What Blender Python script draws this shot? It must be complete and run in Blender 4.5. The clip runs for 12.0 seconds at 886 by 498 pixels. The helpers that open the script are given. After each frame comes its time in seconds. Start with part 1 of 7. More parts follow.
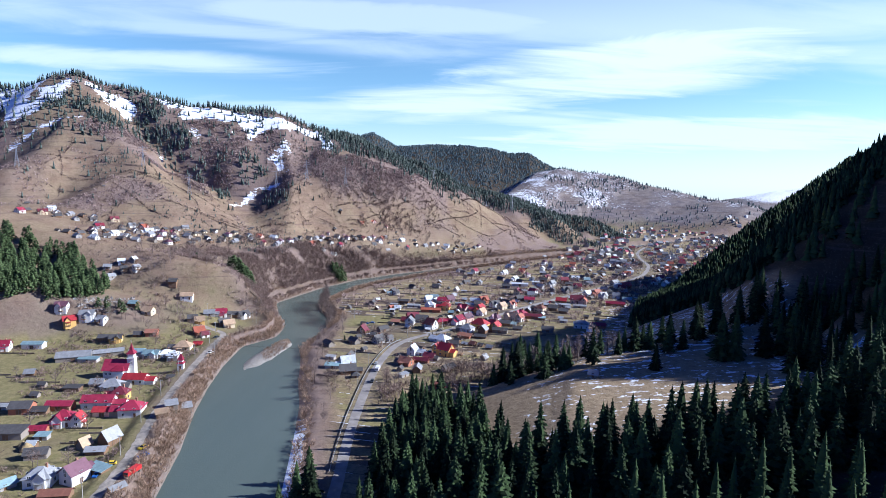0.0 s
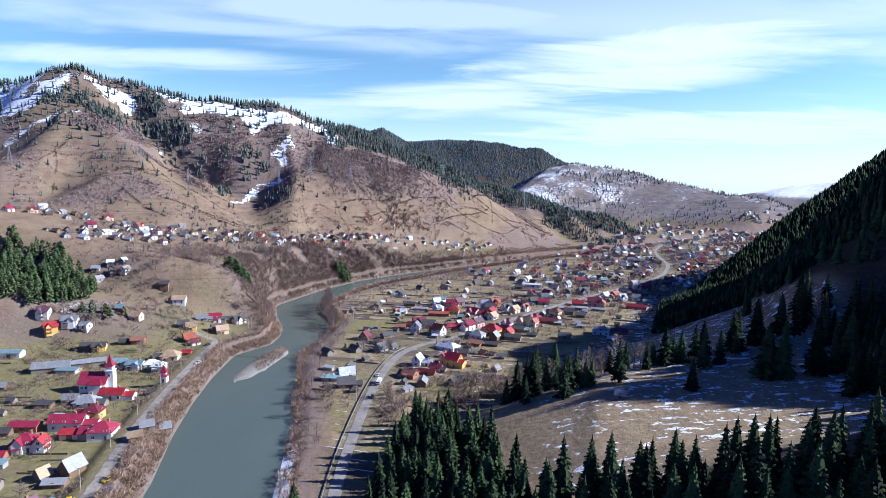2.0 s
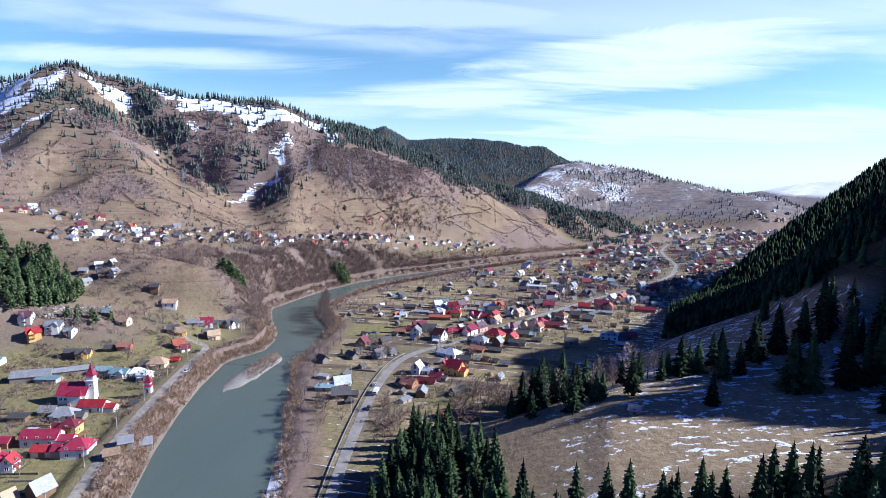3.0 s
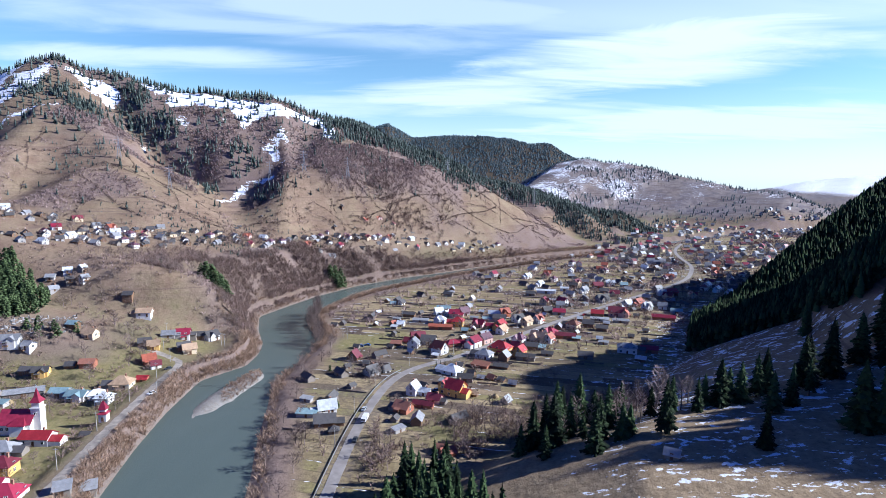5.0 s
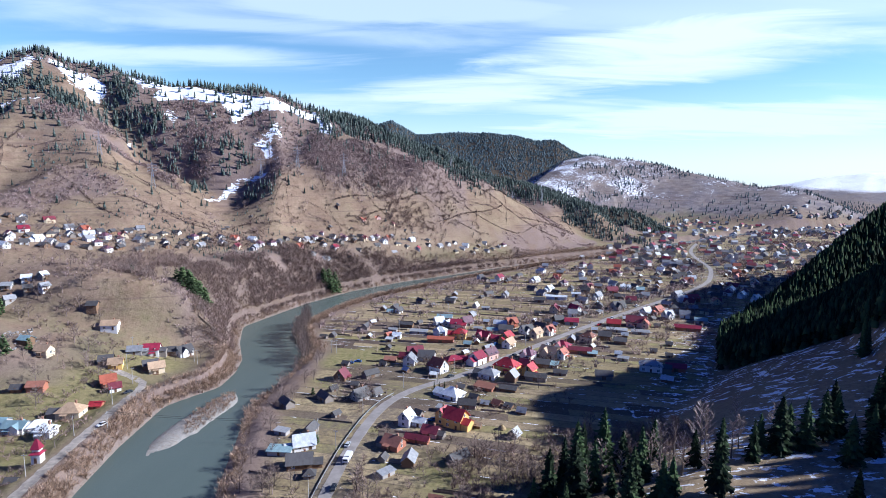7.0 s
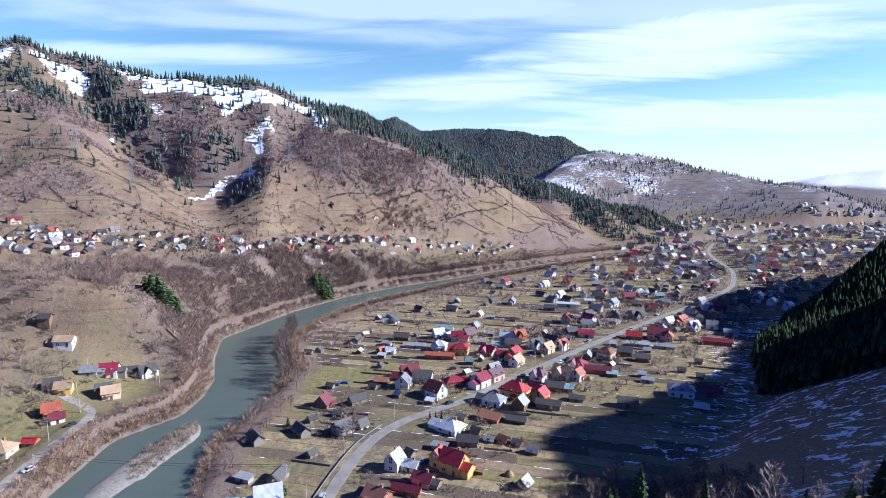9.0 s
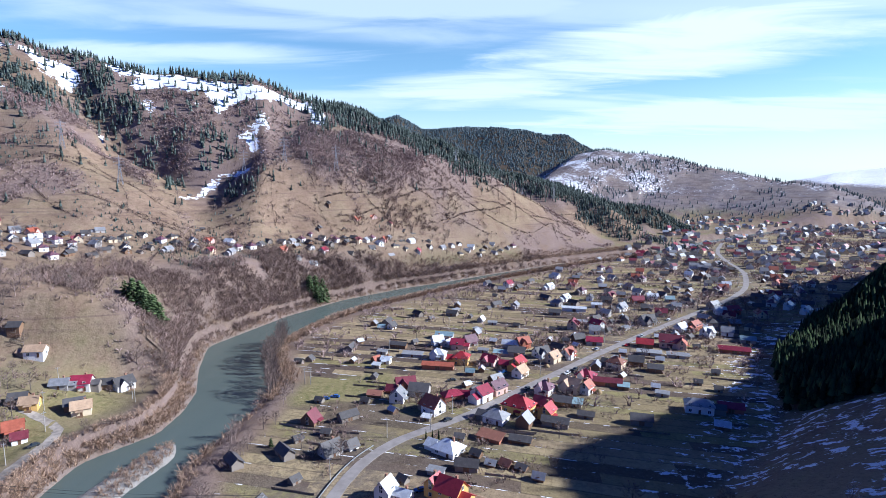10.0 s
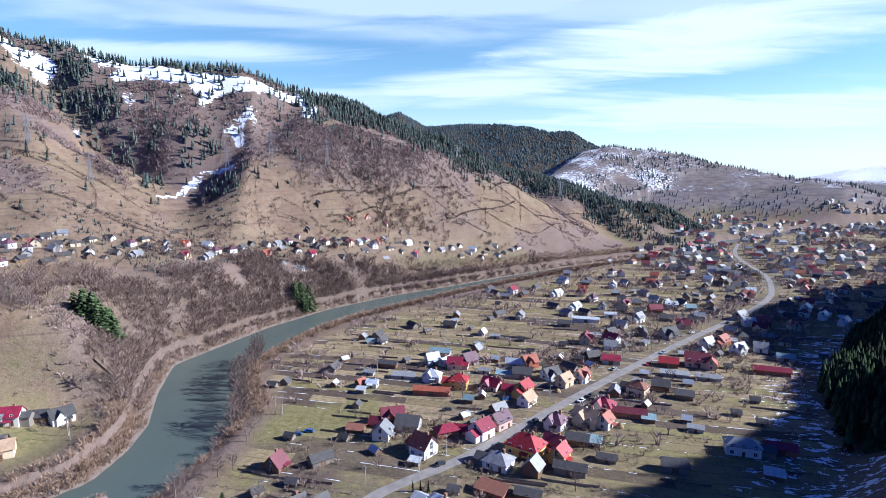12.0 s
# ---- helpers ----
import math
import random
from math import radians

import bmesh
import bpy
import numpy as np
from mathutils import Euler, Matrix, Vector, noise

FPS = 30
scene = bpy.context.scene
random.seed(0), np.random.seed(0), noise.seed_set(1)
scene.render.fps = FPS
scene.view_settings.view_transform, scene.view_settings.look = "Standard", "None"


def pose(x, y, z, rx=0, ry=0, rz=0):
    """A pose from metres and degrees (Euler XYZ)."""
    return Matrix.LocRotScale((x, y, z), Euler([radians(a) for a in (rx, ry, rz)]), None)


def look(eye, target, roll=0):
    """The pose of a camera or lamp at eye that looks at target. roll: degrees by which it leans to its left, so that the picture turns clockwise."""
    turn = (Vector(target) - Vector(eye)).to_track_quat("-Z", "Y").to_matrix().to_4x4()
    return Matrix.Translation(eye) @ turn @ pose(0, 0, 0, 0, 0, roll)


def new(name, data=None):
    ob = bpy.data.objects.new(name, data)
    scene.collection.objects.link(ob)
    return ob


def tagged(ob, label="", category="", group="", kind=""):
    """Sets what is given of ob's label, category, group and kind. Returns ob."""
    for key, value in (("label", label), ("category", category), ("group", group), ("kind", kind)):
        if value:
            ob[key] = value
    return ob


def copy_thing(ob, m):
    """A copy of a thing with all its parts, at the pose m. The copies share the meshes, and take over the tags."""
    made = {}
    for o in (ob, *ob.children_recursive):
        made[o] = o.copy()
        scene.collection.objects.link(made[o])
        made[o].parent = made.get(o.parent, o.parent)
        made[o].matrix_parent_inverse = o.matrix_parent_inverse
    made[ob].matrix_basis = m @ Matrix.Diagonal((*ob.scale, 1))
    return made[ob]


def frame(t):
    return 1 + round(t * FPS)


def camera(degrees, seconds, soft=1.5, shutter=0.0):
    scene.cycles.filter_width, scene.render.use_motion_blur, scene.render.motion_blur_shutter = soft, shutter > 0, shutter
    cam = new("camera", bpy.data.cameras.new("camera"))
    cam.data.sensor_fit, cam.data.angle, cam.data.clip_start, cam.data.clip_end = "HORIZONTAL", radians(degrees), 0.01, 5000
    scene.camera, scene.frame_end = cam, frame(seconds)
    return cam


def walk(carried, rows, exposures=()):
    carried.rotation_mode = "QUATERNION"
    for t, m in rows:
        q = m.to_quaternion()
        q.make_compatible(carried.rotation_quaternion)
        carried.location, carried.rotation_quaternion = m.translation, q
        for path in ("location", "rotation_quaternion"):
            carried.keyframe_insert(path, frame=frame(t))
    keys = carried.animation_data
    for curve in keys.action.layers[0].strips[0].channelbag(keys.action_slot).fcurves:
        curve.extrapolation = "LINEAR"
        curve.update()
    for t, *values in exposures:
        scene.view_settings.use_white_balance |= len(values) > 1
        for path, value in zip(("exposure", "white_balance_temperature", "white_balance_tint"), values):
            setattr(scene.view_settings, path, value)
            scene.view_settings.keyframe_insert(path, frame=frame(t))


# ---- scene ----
cam = camera(75.0, 12.0, soft=0.8)
# seconds, x, y, z, yaw, pitch, roll
PATH = [
    (0, 1.97, 2.67, 117.54, 2.47, -6.72, 1.00),
    (0.5, 2.09, 10.13, 117.39, 2.84, -6.85, 0.94),
    (1, 2.20, 17.95, 117.22, 3.13, -6.96, 0.89),
    (1.5, 2.30, 26.12, 117.04, 3.36, -7.05, 0.83),
    (2, 2.40, 34.62, 116.85, 3.55, -7.13, 0.78),
    (3, 2.60, 52.50, 116.42, 3.84, -7.25, 0.68),
    (4, 2.78, 71.42, 115.93, 4.08, -7.36, 0.59),
    (5, 2.95, 91.23, 115.39, 4.32, -7.46, 0.50),
    (6, 3.11, 111.74, 114.79, 4.59, -7.56, 0.42),
    (7, 3.25, 132.81, 114.13, 4.87, -7.67, 0.34),
    (8, 3.38, 154.25, 113.43, 5.17, -7.80, 0.27),
    (9, 3.50, 175.89, 112.66, 5.46, -7.93, 0.20),
    (10, 3.60, 197.59, 111.84, 5.72, -8.05, 0.14),
    (11, 3.69, 219.15, 110.96, 5.94, -8.16, 0.09),
    (12, 3.77, 240.42, 110.03, 6.10, -8.24, 0.04),
]
EXPOSURE, KELVIN, TINT = 0.92, 5330, 12
walk(cam, [(t, look((x, y, z), (Vector((x, y, z)) + pose(0, 0, 0, 90 + p, 0, w).to_3x3() @ Vector((0, 0, -1))), r)) for t, x, y, z, w, p, r in PATH],
     [(0, EXPOSURE, KELVIN, TINT), (12, EXPOSURE, KELVIN, TINT)])

# ---------------------------------------------------------------- light
SUN_ELEVATION, SUN_AZIMUTH = 29.8, 86.0  # azimuth from +y towards +x


def make_world():
    world = bpy.data.worlds.new("sky")
    scene.world = world
    world.use_nodes = True
    nt = world.node_tree
    nt.nodes.clear()
    out = nt.nodes.new("ShaderNodeOutputWorld")
    bg = nt.nodes.new("ShaderNodeBackground")
    sky = nt.nodes.new("ShaderNodeTexSky")
    sky.sky_type = "NISHITA"
    sky.sun_disc = False
    sky.sun_elevation, sky.sun_rotation = radians(SUN_ELEVATION), radians(SUN_AZIMUTH)
    sky.altitude, sky.air_density, sky.dust_density, sky.ozone_density = 700, 1.0, 0.35, 1.6
    # high thin cloud: noise on a flat layer overhead, drawn out along one heading
    tc = nt.nodes.new("ShaderNodeTexCoord")
    sep = nt.nodes.new("ShaderNodeSeparateXYZ")
    nt.links.new(tc.outputs["Generated"], sep.inputs[0])

    def m(op, a, b=None, clamp=False):
        n = nt.nodes.new("ShaderNodeMath")
        n.operation, n.use_clamp = op, clamp
        for i, v in enumerate((a, b)):
            if v is None:
                continue
            if isinstance(v, (int, float)):
                n.inputs[i].default_value = v
            else:
                nt.links.new(v, n.inputs[i])
        return n.outputs[0]

    x, y, z = sep.outputs
    up = m("MAXIMUM", z, 0.0)
    lift = m("ADD", up, 0.10)
    u, v = m("DIVIDE", x, lift), m("DIVIDE", y, lift)
    comb = nt.nodes.new("ShaderNodeCombineXYZ")
    nt.links.new(m("MULTIPLY", m("ADD", u, m("MULTIPLY", v, 0.25)), 0.42), comb.inputs[0])
    nt.links.new(m("MULTIPLY", m("SUBTRACT", v, m("MULTIPLY", u, 0.10)), 1.15), comb.inputs[1])
    comb.inputs[2].default_value = 3.7

    def fog(scale, detail, rough, warp, off):
        n = nt.nodes.new("ShaderNodeTexNoise")
        n.inputs["Scale"].default_value, n.inputs["Detail"].default_value = scale, detail
        n.inputs["Roughness"].default_value, n.inputs["Distortion"].default_value = rough, warp
        mp = nt.nodes.new("ShaderNodeMapping")
        mp.inputs["Location"].default_value = off
        nt.links.new(comb.outputs[0], mp.inputs[0])
        nt.links.new(mp.outputs[0], n.inputs["Vector"])
        return n.outputs["Fac"]

    big, fine = fog(0.75, 3, 0.5, 0.5, (1.3, 0.2, 0)), fog(2.2, 6, 0.6, 0.8, (4.1, 2.2, 0))
    mixn = m("ADD", m("MULTIPLY", big, 0.75), m("MULTIPLY", fine, 0.25))
    ramp = nt.nodes.new("ShaderNodeMapRange")
    ramp.interpolation_type = "SMOOTHERSTEP"
    ramp.inputs["From Min"].default_value, ramp.inputs["From Max"].default_value = 0.385, 0.66
    ramp.inputs["To Max"].default_value = 0.80
    nt.links.new(mixn, ramp.inputs["Value"])
    # the cloud thins out overhead; a pale veil lies along the horizon
    thin = nt.nodes.new("ShaderNodeMapRange")
    thin.inputs["From Min"].default_value, thin.inputs["From Max"].default_value = 0.22, 0.38
    thin.inputs["To Min"].default_value, thin.inputs["To Max"].default_value = 1.0, 0.06
    nt.links.new(up, thin.inputs["Value"])
    veil = nt.nodes.new("ShaderNodeMapRange")
    veil.interpolation_type = "SMOOTHSTEP"
    veil.inputs["From Min"].default_value, veil.inputs["From Max"].default_value = 0.0, 0.16
    veil.inputs["To Min"].default_value, veil.inputs["To Max"].default_value = 0.50, 0.0
    nt.links.new(up, veil.inputs["Value"])
    cover = m("MAXIMUM", m("MULTIPLY", m("MULTIPLY", ramp.outputs[0], 0.8), thin.outputs[0]), veil.outputs[0])
    # long lens-shaped banks of cloud down the valley: heading, height, half length, half depth, tilt, thickness
    ahead = m("MAXIMUM", y, 0.05)
    du, dv = m("DIVIDE", x, ahead), m("DIVIDE", z, ahead)
    ragged = m("ADD", m("MULTIPLY", m("SUBTRACT", fine, 0.5), 2.4), m("MULTIPLY", m("SUBTRACT", big, 0.5), 2.0))
    for u0, v0, a, b, tilt, thick in ((0.27, 0.19, 0.36, 0.055, 0.10, 0.95), (-0.04, 0.137, 0.22, 0.03, 0.0, 0.85), (0.42, 0.085, 0.45, 0.035, 0.04, 0.85), (-0.20, 0.27, 0.34, 0.03, -0.04, 0.6), (-0.60, 0.20, 0.40, 0.022, -0.03, 0.7), (-0.42, 0.245, 0.30, 0.016, -0.06, 0.5)):
        p = m("DIVIDE", m("SUBTRACT", du, u0), a)
        q = m("DIVIDE", m("SUBTRACT", m("SUBTRACT", dv, v0), m("MULTIPLY", m("SUBTRACT", du, u0), tilt)), b)
        lens = m("SUBTRACT", 1.0, m("ADD", m("MULTIPLY", p, p), m("MULTIPLY", q, q)))
        bank = nt.nodes.new("ShaderNodeMapRange")
        bank.interpolation_type = "SMOOTHSTEP"
        bank.inputs["From Min"].default_value, bank.inputs["From Max"].default_value = -0.35, 0.95
        bank.inputs["To Max"].default_value = thick
        nt.links.new(m("ADD", lens, ragged), bank.inputs["Value"])
        cover = m("MAXIMUM", cover, bank.outputs[0])
    clear = nt.nodes.new("ShaderNodeMapRange")
    clear.interpolation_type = "SMOOTHSTEP"
    clear.inputs["From Min"].default_value, clear.inputs["From Max"].default_value = -0.15, 0.45
    clear.inputs["To Min"].default_value = 0.12
    nt.links.new(y, clear.inputs["Value"])
    cover = m("MULTIPLY", cover, clear.outputs[0])
    mix = nt.nodes.new("ShaderNodeMix")
    mix.data_type = "RGBA"
    nt.links.new(cover, mix.inputs["Factor"])
    air = nt.nodes.new("ShaderNodeMix")
    air.data_type, air.blend_type = "RGBA", "MULTIPLY"
    air.inputs["Factor"].default_value = 1.0
    nt.links.new(sky.outputs[0], air.inputs["A"])
    # bright towards the horizon, deep blue overhead
    deep = nt.nodes.new("ShaderNodeMapRange")
    deep.interpolation_type = "SMOOTHSTEP"
    deep.inputs["From Min"].default_value, deep.inputs["From Max"].default_value = 0.26, 0.52
    nt.links.new(up, deep.inputs["Value"])
    tone = nt.nodes.new("ShaderNodeMix")
    tone.data_type = "RGBA"
    nt.links.new(deep.outputs[0], tone.inputs["Factor"])
    tone.inputs["A"].default_value, tone.inputs["B"].default_value = (1.98, 2.25, 2.24, 1), (0.03, 0.14, 0.74, 1)
    around = nt.nodes.new("ShaderNodeMix")
    around.data_type = "RGBA"
    nt.links.new(clear.outputs[0], around.inputs["Factor"])
    around.inputs["A"].default_value = (0.22, 0.62, 1.75, 1)
    nt.links.new(tone.outputs["Result"], around.inputs["B"])
    nt.links.new(around.outputs["Result"], air.inputs["B"])
    nt.links.new(air.outputs["Result"], mix.inputs["A"])
    mix.inputs["B"].default_value = (15.6, 16.8, 17.4, 1)
    nt.links.new(mix.outputs["Result"], bg.inputs["Color"])
    bg.inputs["Strength"].default_value = 0.035
    nt.links.new(bg.outputs[0], out.inputs[0])


make_world()
sun_data = bpy.data.lights.new("sun", "SUN")
sun_data.energy, sun_data.angle, sun_data.color = 5.0, radians(0.53), (1.0, 0.935, 0.835)
sun = new("sun", sun_data)
_e, _a = radians(SUN_ELEVATION), radians(SUN_AZIMUTH)
sun.matrix_world = look((0, 0, 900), Vector((0, 0, 900)) - Vector((math.sin(_a) * math.cos(_e), math.cos(_a) * math.cos(_e), math.sin(_e))))
# ---------------------------------------------------------------- the lie of the land
RNG = np.random.default_rng(7)


def smooth(a, b, v):
    t = np.clip((np.asarray(v, float) - a) / (b - a), 0, 1)
    return t * t * (3 - 2 * t)


_TABLE = np.random.default_rng(11).random((256, 256))


def value_noise(x, y):
    x, y = np.asarray(x, float), np.asarray(y, float)
    i, j = np.floor(x).astype(int), np.floor(y).astype(int)
    fx, fy = x - i, y - j
    fx, fy = fx * fx * (3 - 2 * fx), fy * fy * (3 - 2 * fy)
    t = _TABLE
    a, b = t[i % 256, j % 256], t[(i + 1) % 256, j % 256]
    c, d = t[i % 256, (j + 1) % 256], t[(i + 1) % 256, (j + 1) % 256]
    return (a * (1 - fx) + b * fx) * (1 - fy) + (c * (1 - fx) + d * fx) * fy


def fractal(x, y, size, octaves=4):
    """About -1 to 1, with features of that size in metres."""
    total, amp = 0.0, 1.0
    for n in range(octaves):
        total = total + amp * (2 * value_noise(x / size + 17.3 * n, y / size - 9.1 * n) - 1)
        size, amp = size / 2.1, amp * 0.5
    return total / 1.6


def along(line, x, y):
    """Distance to a line of points, the side (+1 to its right), and the third value, run along it."""
    x, y = np.asarray(x, float), np.asarray(y, float)
    best, side, value = np.full(x.shape, 1e9), np.ones(x.shape), np.zeros(x.shape)
    for p, q in zip(line[:-1], line[1:]):
        dx, dy = q[0] - p[0], q[1] - p[1]
        t = np.clip(((x - p[0]) * dx + (y - p[1]) * dy) / (dx * dx + dy * dy), 0, 1)
        ox, oy = x - p[0] - t * dx, y - p[1] - t * dy
        d = np.hypot(ox, oy)
        near = d < best
        best = np.where(near, d, best)
        side = np.where(near, np.sign(ox * dy - oy * dx + 1e-9), side)
        value = np.where(near, p[2] + t * (q[2] - p[2]), value)
    return best, side, value


# river: middle and half width, upstream
RIVER = [(-60, -600, 22), (-62, 0, 22), (-78, 150, 22), (-88, 200, 22), (-97, 240, 23), (-108, 280, 25), (-118, 315, 24), (-126, 350, 23),
         (-133, 385, 20), (-125, 412, 13.5), (-125, 438, 15), (-129, 466, 18), (-147, 500, 17), (-157, 532, 19), (-150, 565, 17), (-140, 603, 16),
         (-114, 655, 17), (-75, 706, 16), (-33, 752, 12), (12, 802, 10), (80, 870, 8), (190, 960, 7), (330, 1120, 6), (520, 1300, 5), (900, 1500, 5), (1700, 1750, 5)]
# ridge lines: x, y, height; and the fall to either side
MAIN_RIDGE = [(-1500, 905, 218), (-900, 890, 239), (-771, 885, 250), (-665, 880, 255), (-622, 878, 265), (-592, 876, 264), (-557, 876, 254), (-505, 880, 245), (-468, 884, 237), (-430, 886, 232), (-393, 890, 225), (-356, 894, 218), (-319, 900, 214), (-282, 906, 208), (-246, 916, 199), (-214, 945, 193), (-180, 1040, 172), (-82, 1110, 138), (24, 1160, 98), (136, 1145, 62), (219, 1061, 30), (260, 1020, 8)]
DOME = [(-900, 650, 120), (-606, 735, 145), (-560, 795, 196), (-530, 795, 197), (-475, 762, 172), (-391, 690, 124), (-336, 676, 101), (-288, 660, 80), (-250, 640, 55)]
SPUR = [(-212, 935, 186), (-213, 871, 168), (-218, 800, 136), (-226, 755, 113), (-225, 715, 88), (-210, 688, 62)]
RIBS = [[(-470, 862, 222), (-456, 840, 214), (-424, 816, 189), (-391, 801, 174), (-372, 780, 142)], [(-545, 795, 194), (-512, 700, 150), (-503, 632, 126), (-480, 590, 92)]]
# the ravine behind the dome: x, y, depth
RAVINE = [(-560, 870, 6), (-500, 838, 16), (-440, 797, 26), (-385, 768, 34), (-350, 762, 36), (-318, 745, 16), (-285, 722, 4), (-262, 700, 0)]
BACK_SPUR = [(60, 1200, 92), (194, 1240, 47), (263, 1225, 40), (330, 1200, 5)]
FAR_HILL = [(-60, 2250, 40), (101, 2060, 78), (236, 2039, 150), (322, 1985, 166), (430, 1930, 150), (545, 1850, 116), (675, 1700, 80), (747, 1580, 68), (792, 1551, 48), (830, 1530, 28), (900, 1480, 0), (1000, 1450, -40)]
FAR_RIDGE = [(-1900, 2700, 330), (-900, 2950, 340), (-548, 2952, 335), (-492, 2962, 347), (-378, 2978, 289), (-264, 2991, 300), (83, 3002, 286), (213, 2995, 260), (313, 2987, 249), (393, 2977, 205), (620, 2900, 90)]
LAST_RIDGE = [(1250, 3960, -60), (1500, 3840, 0), (1652, 3760, 34), (1771, 3690, 62), (1862, 3630, 88), (1949, 3570, 100), (2060, 3500, 118), (2400, 3300, 150), (3200, 3000, 200)]
PLOTS = {"lawn": [[(-20, 346), (-4, 344), (-4, 322), (-21, 317)], [(-103, 463), (-56, 494), (-48, 479), (-61, 454), (-93, 441)]], "stubble": [[(-41, 349), (-22, 349), (-21, 317), (-38, 316)]], "ploughed": [[(-77, 428), (-54, 430), (-50, 411), (-71, 409)]]}
# where the hill on the sunny side's far bank of the plain begins: foot, by y
FOOT_Y = [-700, 100, 200, 290, 350, 400, 450, 520, 600, 700, 800, 1000, 1300, 1900, 3600]
FOOT_X = [-30, -34, -34, -14, 42, 88, 126, 150, 208, 300, 385, 540, 760, 1250, 2600]
FALL_Y = [-700, 340, 430, 480, 640, 760, 1000, 4000]
FALL = [0.27, 0.27, 0.42, 0.36, 0.20, 0.18, 0.20, 0.25]
# crest of the wooded spur
WOOD_SPUR = [(120, 500, -10), (167, 533, -2), (185, 541, 8), (231, 562, 38), (321, 605, 94), (412, 647, 142), (502, 689, 182), (638, 753, 225), (900, 860, 260)]


def ridge(line, x, y, fall, round_off=18.0, behind=None):
    """A rounded crest that falls off to both sides; behind: the fall on the side to the left of its line."""
    d, side, z = along(line, x, y)
    fall = fall if behind is None else np.where(side < 0, behind, fall)
    return z - fall * (np.sqrt(d * d + round_off**2) - round_off)


def smooth_max(values, k=9.0):
    top = values[0]
    for v in values[1:]:
        h = np.clip(0.5 + 0.5 * (v - top) / (2 * k), 0, 1)
        top = top * (1 - h) + v * h + 2 * k * h * (1 - h)
    return top


def inside(poly, x, y):
    hit = np.zeros(np.shape(x), bool)
    for (x0, y0), (x1, y1) in zip(poly, poly[1:] + poly[:1]):
        cross = ((y0 > y) != (y1 > y)) & (x < (x1 - x0) * (y - y0) / (y1 - y0 + 1e-9) + x0)
        hit ^= cross
    return hit


def patch(poly, x, y, rough=10.0):
    """A region with a soft ragged edge, 0 to 1."""
    px, py = x + rough * fractal(x, y, 34, 4), y + rough * 1.5 * fractal(x + 700, y, 34, 4)
    return sum(inside(poly, px + a, py + b).astype(float) for a, b in ((-3, -2), (3, 2), (-2, 5), (2, -5), (0, 0))) / 5


# cover of the mountain: snow fields and strips, conifer stands, bare brush
SNOW_FIELD = [(-479, 870), (-465, 885), (-446, 879), (-427, 880), (-388, 880), (-348, 877), (-311, 880), (-274, 884), (-258, 891), (-235, 906), (-211, 896), (-197, 856), (-217, 855), (-228, 881), (-243, 880), (-257, 876), (-278, 852), (-298, 855), (-309, 837), (-313, 826), (-323, 841), (-341, 852), (-355, 842), (-364, 846), (-387, 847), (-404, 837), (-411, 831), (-428, 839), (-427, 859), (-441, 853), (-439, 834), (-449, 862), (-461, 859)]
SNOW_CREST = [(-624, 832), (-600, 852), (-564, 865), (-528, 857), (-501, 863), (-485, 854), (-482, 832), (-496, 826), (-513, 835), (-526, 832), (-548, 842), (-571, 849), (-578, 837), (-583, 819), (-596, 798)]
SNOW_STRIPS = [
    [(-602, 729), (-580, 761), (-563, 781), (-529, 790), (-520, 777), (-552, 766), (-565, 740), (-581, 712)],
    [(-676, 824), (-617, 813), (-581, 821), (-572, 813), (-596, 784), (-628, 762)],
    [(-278, 847), (-263, 852), (-256, 841), (-245, 837), (-262, 818), (-246, 802), (-226, 787), (-267, 799), (-274, 808), (-293, 811), (-290, 823), (-277, 835)],
    [(-300, 715), (-295, 755), (-285, 778), (-251, 785), (-243, 754), (-274, 767), (-281, 737), (-287, 716), (-294, 710)],
    [(-445, 801), (-421, 784), (-408, 792), (-409, 778), (-414, 766), (-419, 763), (-414, 771), (-430, 784)],
    [(-407, 828), (-390, 832), (-376, 825), (-378, 803), (-386, 798)],
    [(-353, 842), (-336, 845), (-328, 835), (-343, 830)],
]
STANDS = [
    [(-591, 792), (-594, 815), (-576, 830), (-545, 828), (-516, 818), (-494, 807), (-467, 799), (-447, 795), (-443, 778), (-470, 782), (-489, 780), (-528, 799), (-560, 807), (-586, 786)],
    [(-492, 866), (-484, 878), (-462, 861), (-451, 862), (-437, 831), (-448, 808), (-466, 814)],
    [(-448, 808), (-426, 830), (-405, 825), (-379, 791), (-360, 793), (-353, 754), (-381, 768), (-399, 770), (-412, 771), (-407, 781), (-425, 787)],
    [(-354, 801), (-330, 803), (-327, 789), (-340, 780)],
    [(-318, 799), (-308, 818), (-294, 818), (-278, 795), (-285, 778), (-301, 767), (-312, 781)],
    [(-331, 740), (-327, 762), (-308, 731), (-314, 718)],
    [(-262, 738), (-244, 742), (-218, 745), (-212, 734), (-225, 708), (-245, 711), (-267, 730)],
    [(-233, 896), (-212, 936), (-182, 982), (-383, 2760), (-81, 1080), (-63, 1088), (-59, 923), (-94, 886), (-126, 898), (-154, 887), (-183, 883), (-196, 845), (-216, 866)],
    [(-60, 932), (-35, 1103), (13, 1137), (72, 1132), (111, 1134), (99, 1114), (33, 1123), (-12, 917), (-42, 895), (-58, 887)],
]
